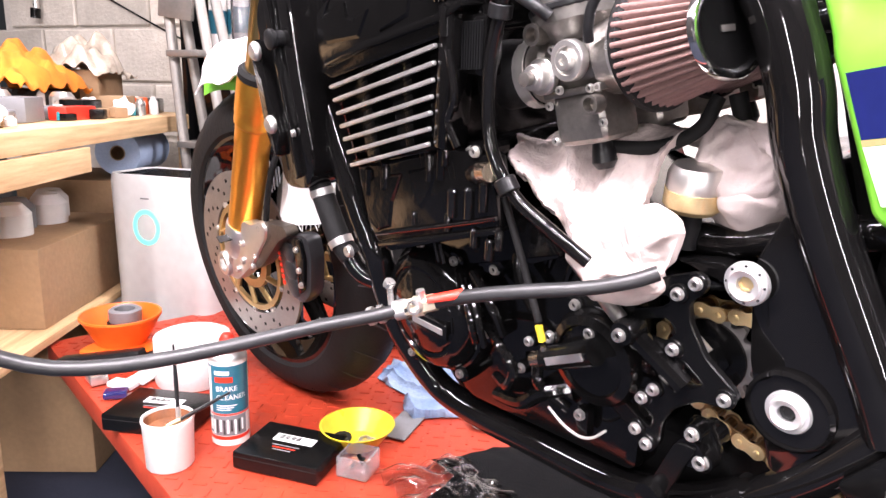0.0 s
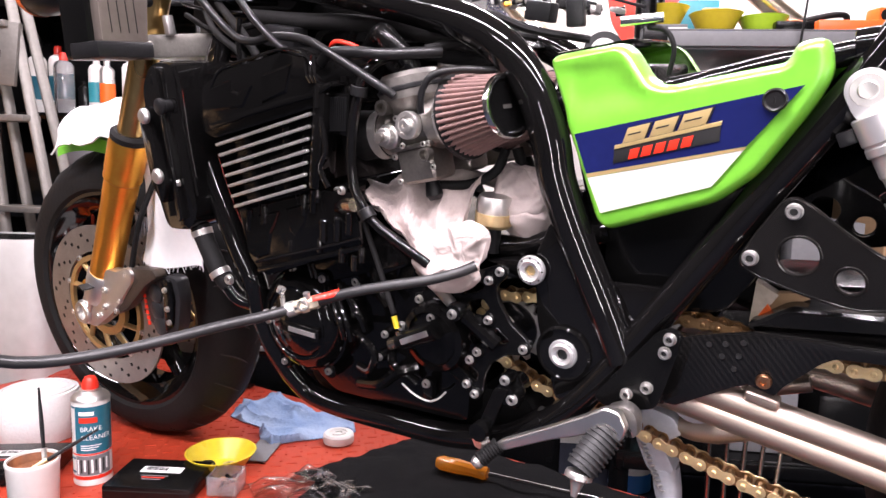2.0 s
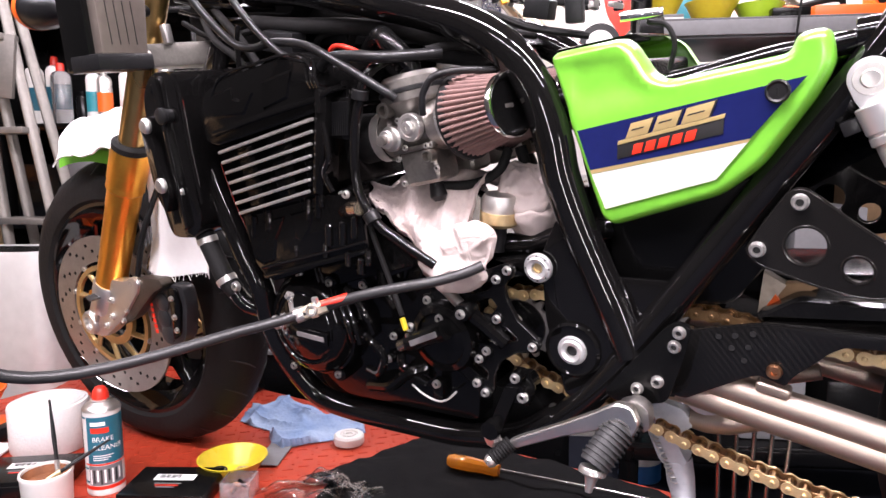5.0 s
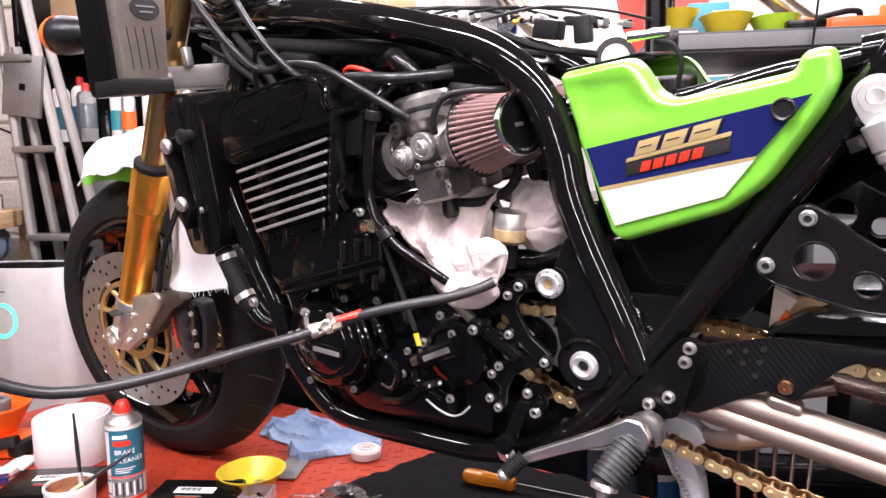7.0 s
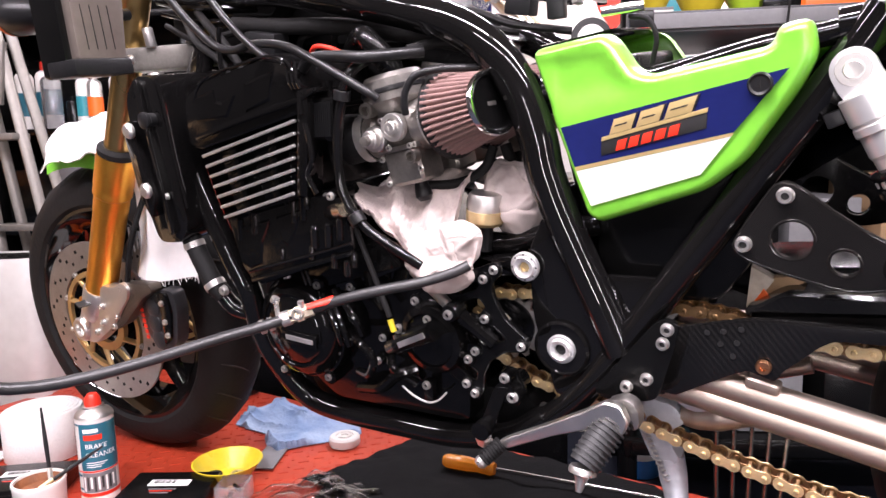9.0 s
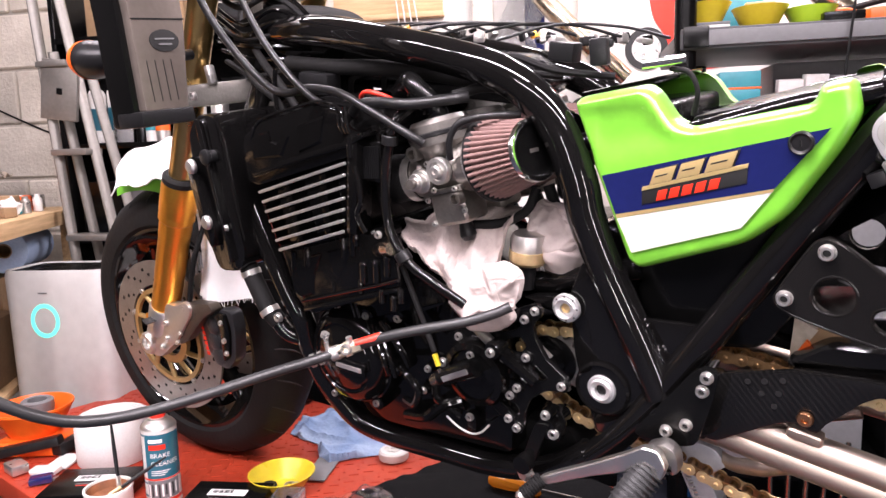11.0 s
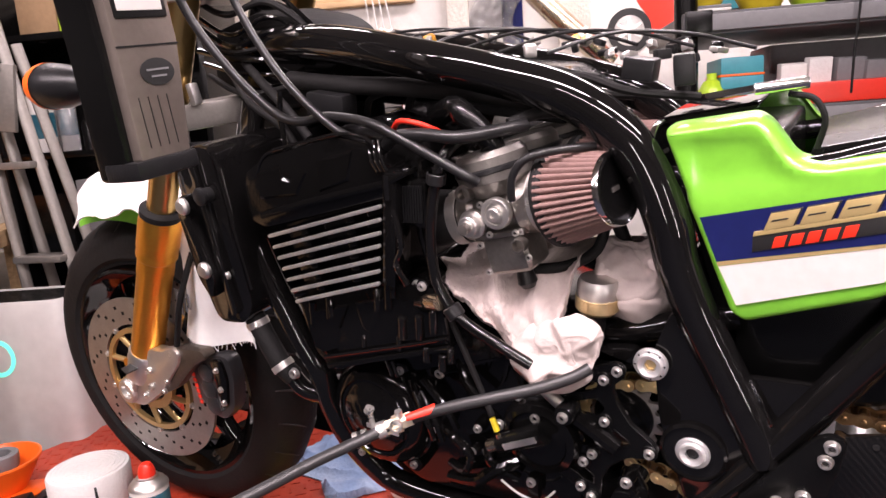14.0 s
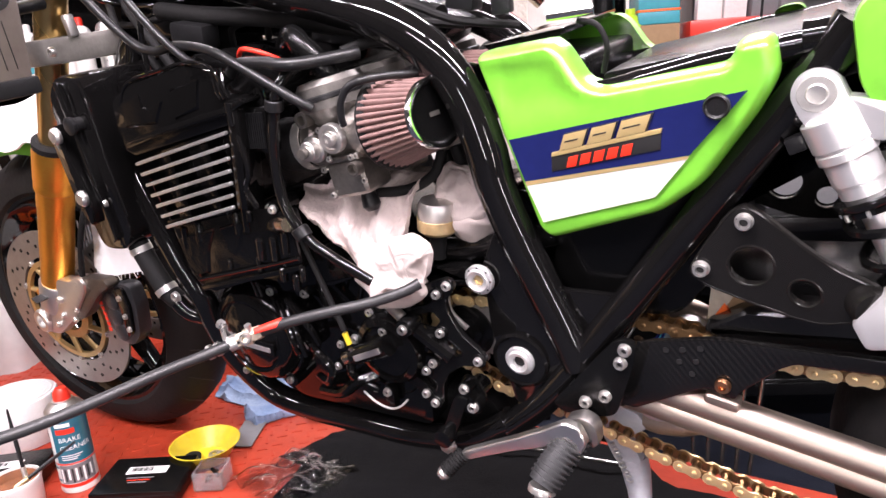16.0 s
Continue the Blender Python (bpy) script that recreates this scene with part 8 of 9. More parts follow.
for k in range(9):
    part("turn", tube(bmesh.new(), [(0.075 * math.cos(a), -0.06 + 0.012 * k, 0.085 + 0.075 * math.sin(a)) for a in (2 * math.pi * j / 18 for j in range(19))], 0.0065, 8, n=2), BLUE if k % 3 else TEAL, coil_blue)
for k, (u, w, h, mat, la) in enumerate(((0.62, 0.17, 0.2, GREY_PL, "grey jerrycan on the bottom shelf"), (0.85, 0.19, 0.17, SATIN, "black battery case on the bottom shelf"), (1.08, 0.16, 0.2, BLUE, "dark blue plastic crate on the bottom shelf"))):
    ob = thing("container", ROOM @ pose(u, 1.2, S4), la, "container", "containers on the bottom shelf")
    part("body", box(bmesh.new(), (w, 0.26, h), pose(0, 0, h / 2 + 0.001), 0.012), mat, ob)
    part("handle", tube(bmesh.new(), [(-w * 0.3, -0.1, h), (-w * 0.25, -0.1, h + 0.03), (w * 0.25, -0.1, h + 0.03), (w * 0.3, -0.1, h)], 0.008, 8), SATIN, ob)
for k in range(5):
    single("rod", tube(bmesh.new(), [(0, 0, 0.0), (0.01 * k, 0.03, 0.34)], 0.006, 8, n=1), TITAN, "thin steel rod leaning by the rack", "rod", ROOM @ pose(0.45 + 0.035 * k, 0.93, FLOOR), "steel rods")
red_jack = thing("jack", pose(0.02, 0.62, FLOOR), "red and orange trolley jack on the floor", "jack")
part("beam", box(bmesh.new(), (0.55, 0.1, 0.06), pose(0.1, 0, 0.06), 0.01), RED, red_jack)
part("handle", tube(bmesh.new(), [(0.3, 0, 0.1), (0.65, 0.03, 0.14)], 0.014, 12, n=1), ORANGE, red_jack)
for sx in (-0.12, 0.32):
    for sy in (-0.07, 0.07):
        part("wheel", lathe(bmesh.new(), [(0.03, -0.012), (0.03, 0.012)], pose(sx, sy, 0.03, 90, 0, 0), 20), SATIN, red_jack)

# poster with a red motorcycle, as plain shapes
poster = thing("poster", on_wall(0.289, 1.066, 0.008) @ Matrix.Diagonal((1.4, 1, 1.4, 1)), "white poster showing a red sports motorcycle", "poster")
part("sheet", box(bmesh.new(), (0.3, 0.002, 0.42), pose(0.03, 0, 0.06)), WHITE, poster)
part("fairing", prism(bmesh.new(), rounded([(-0.06, 0.12), (-0.03, 0.15), (0.03, 0.15), (0.16, 0.13), (0.17, -0.09), (0.09, -0.1), (0.0, -0.1), (-0.01, -0.02), (-0.04, 0.02)], 0.02), -0.0035, -0.0015), BADGE_RED, poster, "printed red fairing")
part("wheel", lathe(bmesh.new(), [(0.034, 0), (0.05, 0), (0.05, 0.0015), (0.034, 0.0015)], pose(-0.055, -0.004, -0.045, 90, 0, 0), 36, closed=False), PRINT_SHADE_DARK, poster, "printed tyre")
part("rim", lathe(bmesh.new(), [(0.034, 0), (0.034, 0.0012), (0, 0.0012)], pose(-0.055, -0.004, -0.045, 90, 0, 0), 30), STEEL, poster, "printed silver wheel")
for k in range(3):
    a = radians(60 * k)
    part("wheel_spoke", box(bmesh.new(), (0.006, 0.001, 0.062), pose(-0.055, -0.0058, -0.045, 0, 60 * k, 0)), TEXT_WHITE, poster)
part("tank_shade", prism(bmesh.new(), rounded([(-0.02, 0.155), (0.08, 0.2), (0.12, 0.16), (0.05, 0.15)], 0.01), -0.0038, -0.0016), PRINT_SHADE_DARK, poster)
# pilaster, wooden boards, film-wrapped parcel and pipe on the wall
structure("pilaster", box(bmesh.new(), (0.1, 0.05, TOP - FLOOR), pose(0.035, V1 - 0.035, (TOP + FLOOR) / 2), 0.004), MORTAR, "rough concrete pilaster on the wall")
structure("pilaster_2", box(bmesh.new(), (0.07, 0.04, TOP - FLOOR), pose(-0.335, V1 - 0.03, (TOP + FLOOR) / 2), 0.004), MORTAR, "narrow concrete rib on the wall")
cab = thing("wall_cupboard", on_wall(-0.68, 1.16, 0.012), "pale wooden wall board with hanging cords", "board")
part("board", box(bmesh.new(), (0.4, 0.02, 0.42), pose(0, 0, 0.2), 0.003), WOOD, cab)
part("rail", box(bmesh.new(), (0.41, 0.03, 0.018), pose(0, -0.012, 0.0), 0.003), WOOD, cab)
for k in range(4):
    part("cord", tube(bmesh.new(), [(0.03 + 0.02 * k, -0.03, 0.12), (0.045 + 0.022 * k, -0.035, 0.0), (0.05 + 0.024 * k, -0.03, -0.09)], 0.0025, 6), PAPER, cab)
bm = bmesh.new()
cloth(bm, lambda s, t: Vector((-0.08 + 0.15 * s + 0.03 * math.sin(8 * t), -0.02 - 0.03 * abs(noise.noise(Vector((s * 5, t * 7, 4)))), 0.28 - 0.34 * t)), 30, 40, 0.0015)
single("wrapped_parcel", bm, CLEAR, "film-wrapped parcel hanging on the wall", "parcel", on_wall(-0.2, 0.98, 0.01), smooth=50)
single("wrapped_core", box(bmesh.new(), (0.07, 0.02, 0.26), pose(0, 0, 0.13), 0.008), BLUE, "dark blue folded sheet inside the film wrap", "sheet", on_wall(-0.16, 0.98, 0.011))
pipe = thing("exhaust_pipe", ROOM @ pose(0, 0, 0), "bronze heat-tinted exhaust pipe hanging on the wall", "pipe")
part("tube", tube(bmesh.new(), [(-0.2, 1.6, 1.3), (-0.14, 1.58, 1.19), (-0.07, 1.55, 1.1), (0.04, 1.54, 0.985), (0.135, 1.55, 0.895)], 0.033, 18), TITAN, pipe)
part("flange", lathe(bmesh.new(), [(0.034, -0.006), (0.036, -0.006), (0.036, 0.006), (0.034, 0.006)], along((0.04, 1.54, 0.985), (0.72, 0, -0.69)), 24, closed=False), STEEL, pipe)
part("hanger", tube(bmesh.new(), [(-0.2, 1.62, 1.3), (-0.2, V1, 1.32)], 0.006, 8, n=1), STEEL, pipe)

# shelf with spray cans and bottles behind the front wheel
cs = thing("chemical_shelf", ROOM @ pose(0, 0, 0), "dark shelf unit with cans and bottles", "shelf")
for z in (0.735, 1.1, 0.4):
    part("board", box(bmesh.new(), (0.72, 0.28, 0.022), pose(-1.46, 1.52, z), 0.003), SATIN, cs)
for u in (-1.815, -1.105):
    part("side", box(bmesh.new(), (0.02, 0.28, 1.7), pose(u, 1.52, FLOOR + 0.85), 0.003), SATIN, cs)
part("back_panel", box(bmesh.new(), (0.72, 0.01, 1.65), pose(-1.46, 1.663, FLOOR + 0.83)), SATIN, cs)


def tin(u, v, z, r, h, mat, cap_mat, label, band=None):
    t = thing("can", ROOM @ pose(u, v, z), label, "can", "cans on the dark shelf")
    part("body", lathe(bmesh.new(), [(0, 0), (r, 0), (r, h * 0.78), (r * 0.8, h * 0.84), (r * 0.45, h * 0.87), (0, h * 0.87)], seg=24), mat, t)
    part("cap", lathe(bmesh.new(), [(r * 0.42, h * 0.86), (r * 0.42, h * 0.97), (r * 0.3, h), (0, h)], seg=16), cap_mat, t)
    if band:
        part("label_band", lathe(bmesh.new(), [(r + 0.0006, h * 0.2), (r + 0.0006, h * 0.55)], seg=24, closed=False), band, t)


for u, v, r, h, mat, cm, la, band in (
    (-1.765, 1.44, 0.03, 0.22, WHITE_PL, RED, "white spray can with a red cap", PETROL), (-1.71, 1.47, 0.03, 0.23, WHITE_PL, RED, "white spray can with a red nozzle", PETROL),
    (-1.655, 1.42, 0.032, 0.2, CLEAR, RED, "clear trigger bottle with a red head", None), (-1.6, 1.45, 0.022, 0.11, SATIN, SATIN, "small black bottle on the shelf", None),
    (-1.55, 1.44, 0.026, 0.19, WHITE_PL, WHITE_PL, "white aerosol can with teal print", TEAL), (-1.5, 1.42, 0.024, 0.18, STEEL, STEEL, "silver aerosol can with an orange label", ORANGE),
    (-1.44, 1.46, 0.028, 0.2, WHITE_PL, WHITE_PL, "plain white canister on the shelf", None), (-1.38, 1.45, 0.03, 0.2, WHITE_PL, RED, "white aerosol with red lid", None), (-1.3, 1.46, 0.03, 0.21, STEEL, SATIN, "grey metal canister on the shelf", None)):
    tin(u + 0.055, v, 0.7465, r, h, mat, cm, la, band)
for u, w, h, mat, la in ((-1.63, 0.13, 0.13, CARD, "brown cardboard box on the upper shelf"), (-1.51, 0.1, 0.16, LIME, "lime green carton on the upper shelf"), (-1.38, 0.12, 0.12, CARD, "small brown box on the upper shelf")):
    single("storage_box", box(bmesh.new(), (w, 0.16, h), pose(0, 0, h / 2), 0.003), mat, la, "box", ROOM @ pose(u, 1.48, 1.1115), "boxes on the dark shelf")
single("yellow_lid", box(bmesh.new(), (0.1, 0.12, 0.03), pose(0, 0, 0.015), 0.004), YELLOW, "yellow plastic lid on the cardboard box", "lid", ROOM @ pose(-1.63, 1.47, 1.2425))
for u, w, h, mat in ((-1.7, 0.16, 0.2, SATIN), (-1.5, 0.18, 0.24, GREY_PL), (-1.28, 0.16, 0.18, CARD)):
    single("storage_box", box(bmesh.new(), (w, 0.2, h), pose(0, 0, h / 2), 0.004), mat, "storage box on the lower board of the dark shelf", "box", ROOM @ pose(u, 1.5, 0.4115), "boxes on the dark shelf")

# step ladder
lad = thing("step_ladder", ROOM @ pose(0, 0, 0), "folding aluminium step ladder standing by the shelf", "ladder")
TOPL, TOPR = Vector((-1.735, 1.2, 1.26)), Vector((-1.645, 1.2, 1.28))
FTL, FTR = Vector((-1.6, 1.2, FLOOR)), Vector((-1.37, 1.2, FLOOR))
for a, b in ((TOPL, FTL), (TOPR, FTR), (TOPL + Vector((0.03, 0.04, -0.22)), Vector((-1.57, 1.34, FLOOR))), (TOPR + Vector((0.05, 0.04, -0.22)), Vector((-1.34, 1.34, FLOOR)))):
    part("rail", tube(bmesh.new(), [a, b], 0.016, 12, n=1, squash=0.55), LADDER, lad)
for k in range(1, 6):
    f = k / 6
    a, b = TOPL.lerp(FTL, f), TOPR.lerp(FTR, f)
    mid = (a + b) / 2
    part("step", box(bmesh.new(), ((b - a).length, 0.075, 0.02), Matrix.Translation(mid) @ pose(0, 0, 0, 0, 0, -4), 0.004), LADDER, lad)
part("top_tray", box(bmesh.new(), (0.13, 0.015, 0.19), pose(-1.643, 1.18, 0.91, 0, 8, 0), 0.004), LADDER, lad, "pale plastic tray")
part("tray_slot", box(bmesh.new(), (0.02, 0.003, 0.02), pose(-1.64, 1.172, 0.905, 0, 8, 0)), SATIN, lad)
part("top_bow", tube(bmesh.new(), [TOPL, TOPL + Vector((0.01, 0, 0.06)), TOPR + Vector((-0.01, 0, 0.06)), TOPR], 0.014, 12), LADDER, lad)

# air purifier
PU = ROOM @ pose(-1.48, 0.95, FLOOR, 0, 0, 5) @ Matrix.Diagonal((0.92, 0.92, 1.06, 1))
pur = thing("air_purifier", PU, "white air purifier with a glowing teal ring, standing on the floor", "air purifier")
bm = bmesh.new()
rect = rounded([(-0.17, -0.1), (0.17, -0.1), (0.17, 0.1), (-0.17, 0.1)], 0.05, 6)
loops = [[bm.verts.new((x * k, y * k, z)) for x, y in rect] for k, z in ((0.93, 0.0), (0.96, 0.02), (0.985, 0.3), (1.0, 0.62), (1.01, 0.72), (0.985, 0.735), (0.93, 0.735), (0.91, 0.70))]
for a, b in zip(loops, loops[1:]):
    for j in range(len(rect)):
        bm.faces.new((a[j], a[(j + 1) % len(rect)], b[(j + 1) % len(rect)], b[j]))
bm.faces.new(loops[0][::-1])
part("housing", bm, PURIFIER, pur)
part("grille", prism(bmesh.new(), [(x * 0.915, y * 0.915) for x, y in rect], 0.69, 0.731, axis="z"), RUBBER, pur, "black top grille")
for k in range(11):
    part("slat", box(bmesh.new(), (0.3, 0.005, 0.012), pose(0, -0.08 + 0.016 * k, 0.7265)), SATIN, pur)
part("ring", lathe(bmesh.new(), [(0.036, 0), (0.046, 0), (0.046, 0.003), (0.036, 0.003), (0.036, 0)], pose(-0.03, -0.1005, 0.6, 90, 0, 0), 40, closed=False), RING_GLOW, pur, "glowing teal status ring")
part("maker_bar", box(bmesh.new(), (0.03, 0.001, 0.004), pose(-0.03, -0.102, 0.675)), GREY_PL, pur)

# ---------------------------------------------------------------- workbench
BENCH = ROOM @ Matrix(((0.4043, -0.9146, 0, -1.863), (-0.9146, -0.4043, 0, 1.47), (0, 0, 1, 0), (0, 0, 0, 1)))
BT = 0.52
bench = thing("workbench", BENCH, "pale timber workbench, cluttered on top and below", "workbench")
part("top", box(bmesh.new(), (1.36, 0.62, 0.018), pose(0.66, 0.32, BT - 0.009), 0.002), WOOD, bench)
part("front_rail", box(bmesh.new(), (1.36, 0.03, 0.05), pose(0.66, 0.0, BT - 0.026), 0.004), WOOD, bench)
part("end_rail", box(bmesh.new(), (0.03, 0.56, 0.05), pose(-0.02, 0.32, BT - 0.045), 0.004), WOOD, bench)
for x, y in ((0.0, 0.035), (0.0, 0.6), (1.3, 0.035), (1.3, 0.6)):
    part("leg", box(bmesh.new(), (0.045, 0.045, BT - 0.02 - FLOOR), pose(x, y, (BT - 0.02 + FLOOR) / 2), 0.003), WOOD, bench)
part("lower_shelf", box(bmesh.new(), (1.36, 0.56, 0.02), pose(0.66, 0.32, 0.02), 0.002), WOOD, bench)
part("drawer_front", box(bmesh.new(), (0.4, 0.02, 0.06), pose(1.06, -0.012, BT - 0.085), 0.003), WOOD, bench, "yellowish timber board")

rollb = thing("paper_roll", BENCH @ pose(0.1, 0.12, 0.405, 0, 90, 0), "blue and white paper roll lying under the bench top", "paper roll")
part("paper", lathe(bmesh.new(), [(0.024, 0.0), (0.07, 0.0), (0.072, 0.004), (0.072, 0.25), (0.07, 0.254), (0.024, 0.254), (0.024, 0.0)], pose(0, 0, 0.03), 40, closed=False), PAPER_BLUE, rollb)
part("core", lathe(bmesh.new(), [(0.0235, 0.03), (0.0235, 0.284), (0.02, 0.284), (0.02, 0.03), (0.0235, 0.03)], seg=24, closed=False), CARD, rollb)
single("roll_box", box(bmesh.new(), (0.34, 0.3, 0.29), pose(0, 0, 0.145), 0.006), CARD, "brown cardboard box under the paper roll", "box", BENCH @ pose(0.24, 0.28, 0.031))
bx = thing("carton", BENCH @ pose(0.72, 0.24, 0.031), "open brown carton full of white bottles", "box", "cartons under the bench")
part("body", box(bmesh.new(), (0.5, 0.34, 0.2), pose(0, 0, 0.1), 0.005), CARD, bx)
for k in range(5):
    part("bottle_top", lathe(bmesh.new(), [(0.05, 0), (0.05, 0.06), (0.03, 0.085), (0.0, 0.09)], pose(-0.18 + 0.09 * k, 0.02 * (-1) ** k, 0.195), 20), WHITE_PL if k != 2 else GREY_PL, bx)
lowbox = thing("carton", BENCH @ pose(0.62, 0.2, FLOOR + 0.002), "worn printed brown carton on the floor", "box", "cartons under the bench")
part("body", box(bmesh.new(), (0.55, 0.36, 0.3), pose(0, 0, 0.15), 0.006), CARD, lowbox)
for k in range(7):
    part("print", box(bmesh.new(), (0.05, 0.002, 0.03 + 0.02 * (k % 3)), pose(-0.22 + 0.07 * k, -0.181, 0.17 + 0.03 * (k % 2))), GREY_PL if k % 2 else PAPER, lowbox)
tool = thing("cordless_tool", BENCH @ pose(0.55, -0.35, FLOOR + 0.002, 0, 0, 30), "white and black cordless tool on the floor", "power tool")
part("body", tube(bmesh.new(), [(-0.08, 0, 0.2), (0.1, 0, 0.21)], 0.032, 14, n=1), WHITE_PL, tool)
part("grip", tube(bmesh.new(), [(-0.03, 0, 0.18), (-0.05, 0, 0.03)], 0.022, 12, n=1), WHITE_PL, tool)
part("battery", box(bmesh.new(), (0.11, 0.07, 0.045), pose(-0.05, 0, 0.0235), 0.008), SATIN, tool)

tub = thing("paint_tin", ROOM @ pose(0.33, 1.36, FLOOR + 0.001), "blue paint tin with a pale lid on the floor", "tin")
part("body", lathe(bmesh.new(), [(0, 0), (0.066, 0), (0.068, 0.004), (0.066, 0.008), (0.066, 0.21), (0.068, 0.214), (0.0, 0.214)], seg=32), BLUE_TIN, tub)
part("lid", lathe(bmesh.new(), [(0.0, 0.2145), (0.069, 0.2145), (0.0695, 0.222), (0.064, 0.224), (0.06, 0.219), (0.0, 0.219)], seg=32), WHITE_PL, tub, "pale lid")
part("label_band", lathe(bmesh.new(), [(0.0665, 0.06), (0.0665, 0.1)], seg=32, closed=False), WHITE_PL, tub, "white label band")

# clutter on the bench
orange_cloth = lambda s, t: Vector((-0.2 + 0.42 * s, -0.13 + 0.26 * t, (0.11 + 0.05 * noise.noise(Vector((s * 4, t * 4, 7)))) * max(0.0, math.sin(3.1 * s) * math.sin(3.1 * t)) ** 0.5 + 0.035 * noise.noise(Vector((s * 9, t * 9, 2))) + 0.02))
single("work_jacket", cloth(bmesh.new(), orange_cloth, 60, 44, 0.005), HIVIS, "crumpled orange hi-vis cloth on the bench", "cloth", BENCH @ pose(0.35, 0.42, BT + 0.06), smooth=70)
single("support_box", box(bmesh.new(), (0.4, 0.2, 0.075), pose(0, 0, 0.0375), 0.004), SATIN, "dark flat case under the orange cloth", "case", BENCH @ pose(0.35, 0.43, BT + 0.001))
BOXES = [(0.28, 0.1, 0.09, 0.06, 0.055, ORANGE, "small orange box on the bench edge"), (0.4, 0.1, 0.13, 0.07, 0.06, CARD, "brown wooden box on the bench"), (0.13, 0.1, 0.12, 0.06, 0.05, SATIN, "black case on the bench"), (0.55, 0.14, 0.1, 0.07, 0.05, SATIN, "dark tin on the bench"), (0.68, 0.1, 0.15, 0.05, 0.035, RED, "red tool handle on the bench"), (0.85, 0.16, 0.14, 0.1, 0.06, GREY_PL, "grey tool case on the bench"), (1.05, 0.12, 0.16, 0.08, 0.03, STEEL, "flat metal tray on the bench")]
for x, y, sx, sy, sz, mat, la in BOXES:
    single("bench_box", box(bmesh.new(), (sx, sy, sz), pose(0, 0, sz / 2 + 0.001), 0.005), mat, la, "box", BENCH @ pose(x, y, BT, 0, 0, random.uniform(-12, 12)), "boxes on the bench")
for k in range(12):
    x, y = 0.4 + 0.07 * k, random.uniform(0.1, 0.3)
    r, h = random.uniform(0.02, 0.04), random.uniform(0.04, 0.1)
    single("jar", lathe(bmesh.new(), [(0, 0), (r, 0), (r, h * 0.8), (r * 0.7, h), (0, h)], seg=18), (WHITE_PL, STEEL, PAPER, GREY_PL)[k % 4], ("white plastic jar on the bench", "metal tin on the bench", "white paper cup on the bench", "grey pot on the bench")[k % 4], "jar", BENCH @ pose(x, y + 0.1, BT + 0.001), "jars on the bench")
film_fn = lambda s, t: Vector((-0.14 + 0.28 * s, -0.12 + 0.24 * t, 0.05 + 0.11 * max(0.0, math.sin(3.1 * s) * math.sin(3.1 * t)) ** 0.6 + 0.07 * noise.noise(Vector((s * 5, t * 5, 8)))))
single("parcel", cloth(bmesh.new(), film_fn, 60, 50, 0.003), BEIGE, "beige bundle wrapped in clear film on the bench corner", "bundle", BENCH @ pose(0.02, 0.36, BT + 0.08), smooth=40)
single("film_support", box(bmesh.new(), (0.2, 0.2, 0.14), pose(0, 0, 0.07), 0.01), CARD, "brown box under the film bundle", "box", BENCH @ pose(0.02, 0.38, BT + 0.001))
single("wall_board", box(bmesh.new(), (0.34, 0.02, 0.4), pose(0, 0, 0.2), 0.003), WOOD, "yellow wooden tool board on the block wall", "board", on_wall(-2.93, 0.985, 0.013))
ham = thing("hammer", on_wall(-2.83, 0.9, 0.04), "long steel tool hanging on the wall board", "tool")
part("shaft", tube(bmesh.new(), [(0, 0, 0.0), (0, 0, 0.4)], 0.012, 10, n=1), STEEL, ham)
part("head", tube(bmesh.new(), [(-0.01, 0, -0.02), (-0.005, 0, 0.02)], 0.02, 12, n=1), SATIN, ham)
part("hook", tube(bmesh.new(), [(0, 0, 0.38), (0, 0.028, 0.4)], 0.004, 6, n=1), STEEL, ham)
single("wall_cable", tube(bmesh.new(), [(-2.75, 1.674, 1.09), (-2.4, 1.674, 0.93), (-2.1, 1.674, 0.8), (-1.95, 1.674, 0.76)], 0.004, 8), RUBBER, "thin black cable along the block wall", "cable", ROOM)

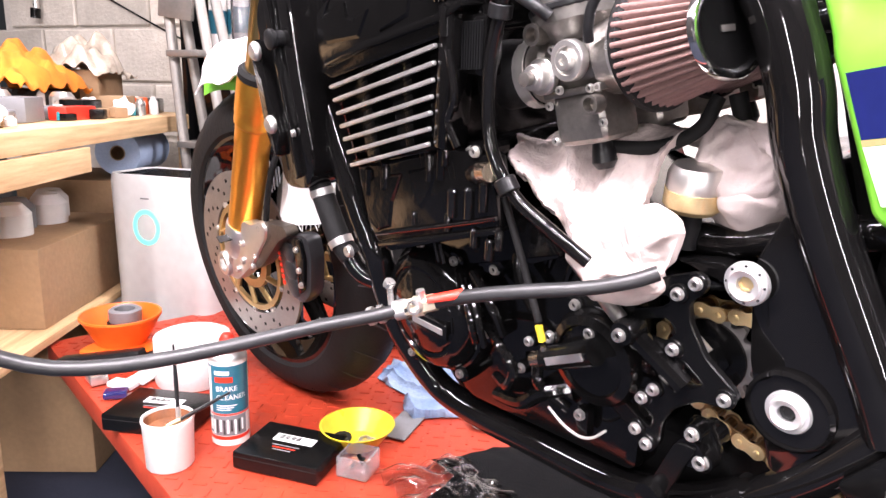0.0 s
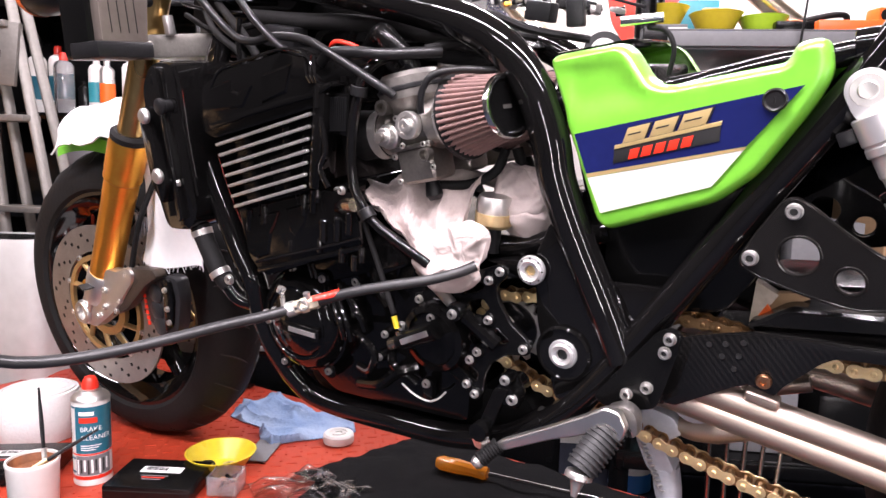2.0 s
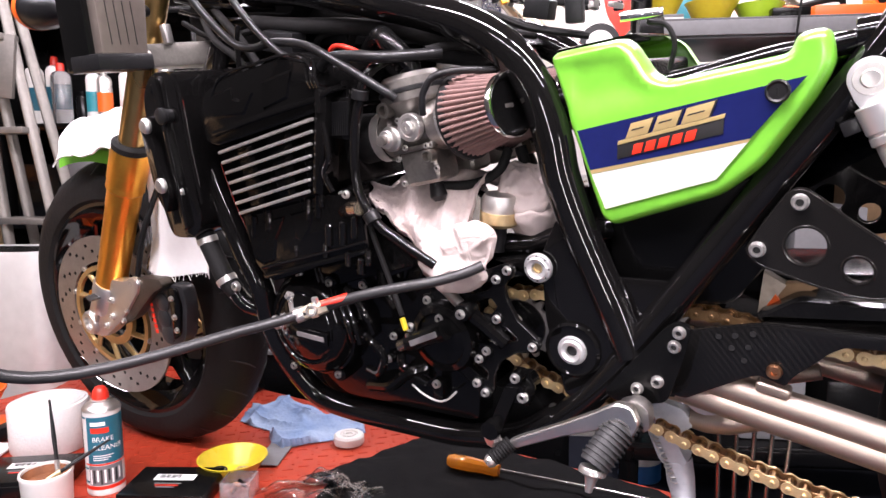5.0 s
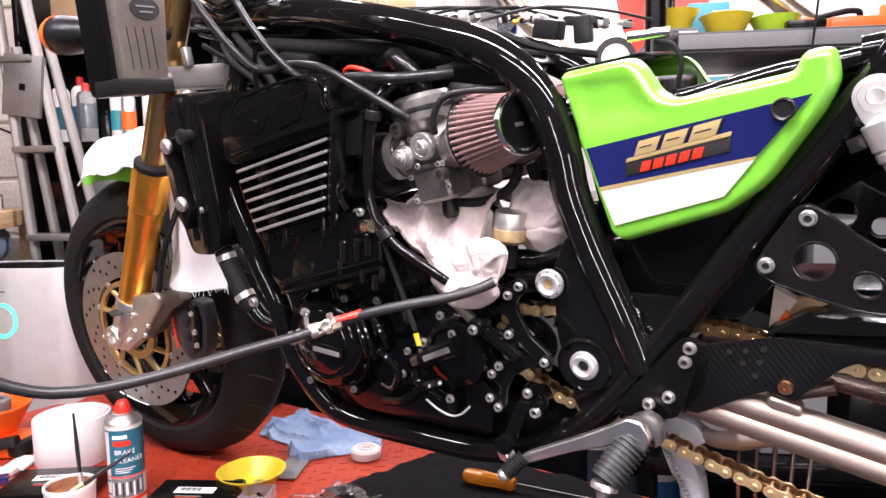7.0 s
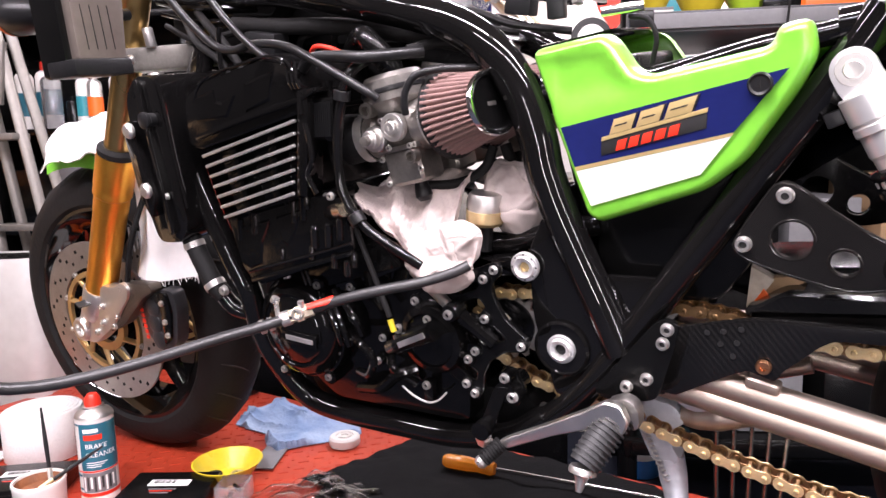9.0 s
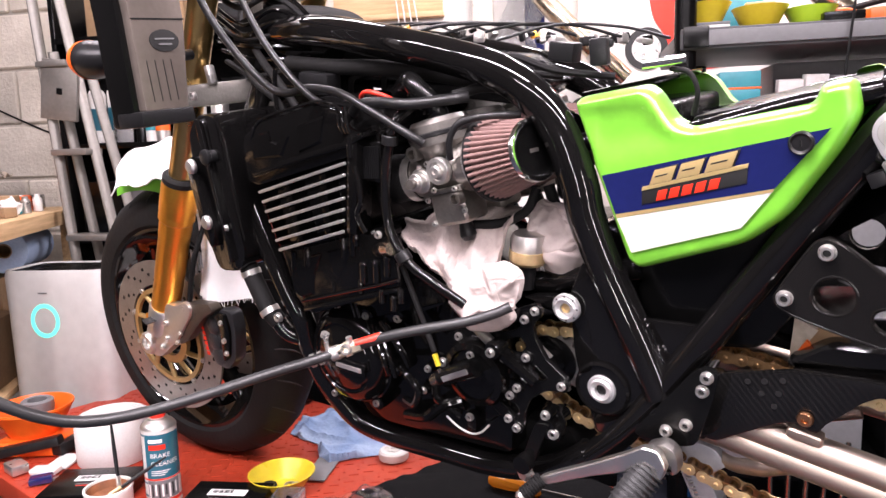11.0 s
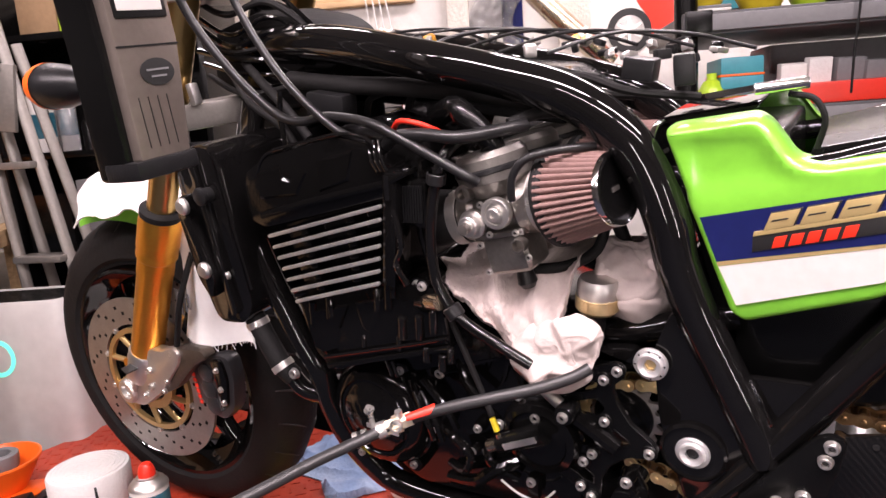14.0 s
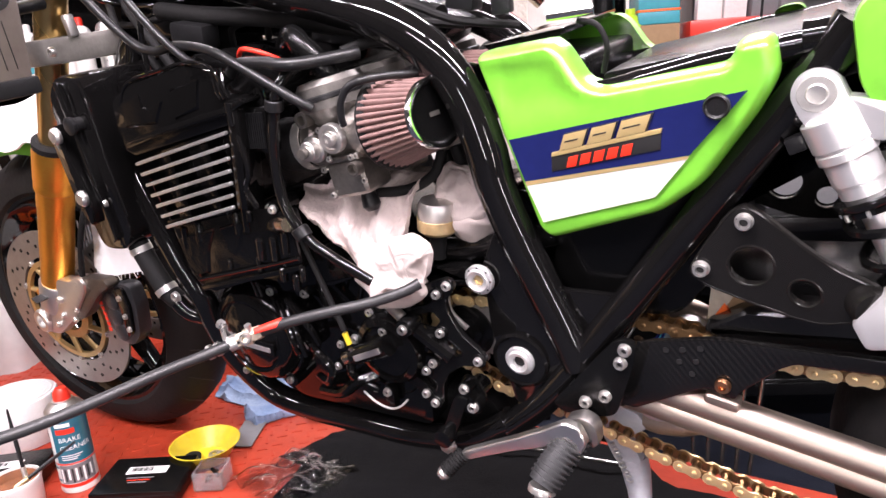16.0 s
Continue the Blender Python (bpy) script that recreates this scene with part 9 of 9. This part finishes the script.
# more small things strewn over the bench
random.seed(23)
KINDS = ((WHITE_PL, "white plastic scrap on the bench"), (STEEL, "bright steel part on the bench"), (SATIN, "black plastic part on the bench"), (CARD, "small brown carton on the bench"), (RED, "red-handled tool on the bench"), (PAPER, "crumpled white paper on the bench"), (GREY_PL, "grey plastic part on the bench"), (TEAL, "teal packet on the bench"))
for k in range(46):
    mat, la = KINDS[k % 8]
    x, y = random.uniform(0.0, 1.25), random.uniform(0.04, 0.2)
    a = random.uniform(0, 180)
    if k % 8 == 4:
        bm = tube(bmesh.new(), [(-0.06, 0, 0.009), (0.0, 0.004, 0.011), (0.06, 0, 0.009)], [0.005, 0.009, 0.008], 10)
    elif k % 8 == 5:
        bm = bmesh.new()
        bmesh.ops.create_icosphere(bm, subdivisions=3, radius=0.028)
        for v in bm.verts:
            v.co = v.co * (1 + 0.5 * noise.noise(v.co * 60 + Vector((k, 0, 0)))) + Vector((0, 0, 0.026))
    elif k % 8 in (0, 1):
        r, h = random.uniform(0.012, 0.026), random.uniform(0.02, 0.06)
        bm = lathe(bmesh.new(), [(0, 0), (r, 0), (r, h * 0.7), (r * 0.6, h * 0.85), (r * 0.6, h), (0, h)], seg=16)
    else:
        sx, sy, sz = random.uniform(0.03, 0.09), random.uniform(0.02, 0.05), random.uniform(0.012, 0.045)
        bm = box(bmesh.new(), (sx, sy, sz), pose(0, 0, sz / 2), 0.004)
    single("workshop_oddment", bm, mat, la, "oddment", BENCH @ pose(x, y, BT + 0.0012, 0, 0, a), "oddments on the bench")

# dark chest added against the back wall, standing in for the darkness there
chest = thing("added_dark_chest", ROOM @ pose(-0.55, 1.45, FLOOR), "low black chest added for the darkness along the back wall", "tool chest")
part("body", box(bmesh.new(), (1.3, 0.34, 0.66), pose(0, 0, 0.331), 0.006), SATIN, chest)
for row in range(3):
    for col in range(2):
        drawer = part("drawer", box(bmesh.new(), (0.62, 0.014, 0.19), pose(-0.32 + 0.64 * col, -0.176, 0.13 + 0.205 * row), 0.004), SATIN, chest)
        part("handle", box(bmesh.new(), (0.5, 0.012, 0.016), pose(-0.32 + 0.64 * col, -0.188, 0.205 + 0.205 * row), 0.003), GREY_PL, drawer)

# ---------------------------------------------------------------- concrete blocks of the wall
block_mesh = finish("block", box(bmesh.new(), (0.388, 0.03, 0.208), Matrix(), 0.006, 1), CONCRETE)
for row in range(11):
    z = 0.842 + 0.22 * (row - 5) + 0.11
    for col in range(7):
        u = -3.05 + 0.4 * col + (0.2 if row % 2 else 0.0)
        if u < -0.95 and FLOOR < z - 0.1 and z + 0.1 < TOP:
            placed("block", block_mesh, pose(u, V1 + 0.012 + random.uniform(-0.0015, 0.0015), z, 0, random.choice((0, 180)), 0), wall_back)
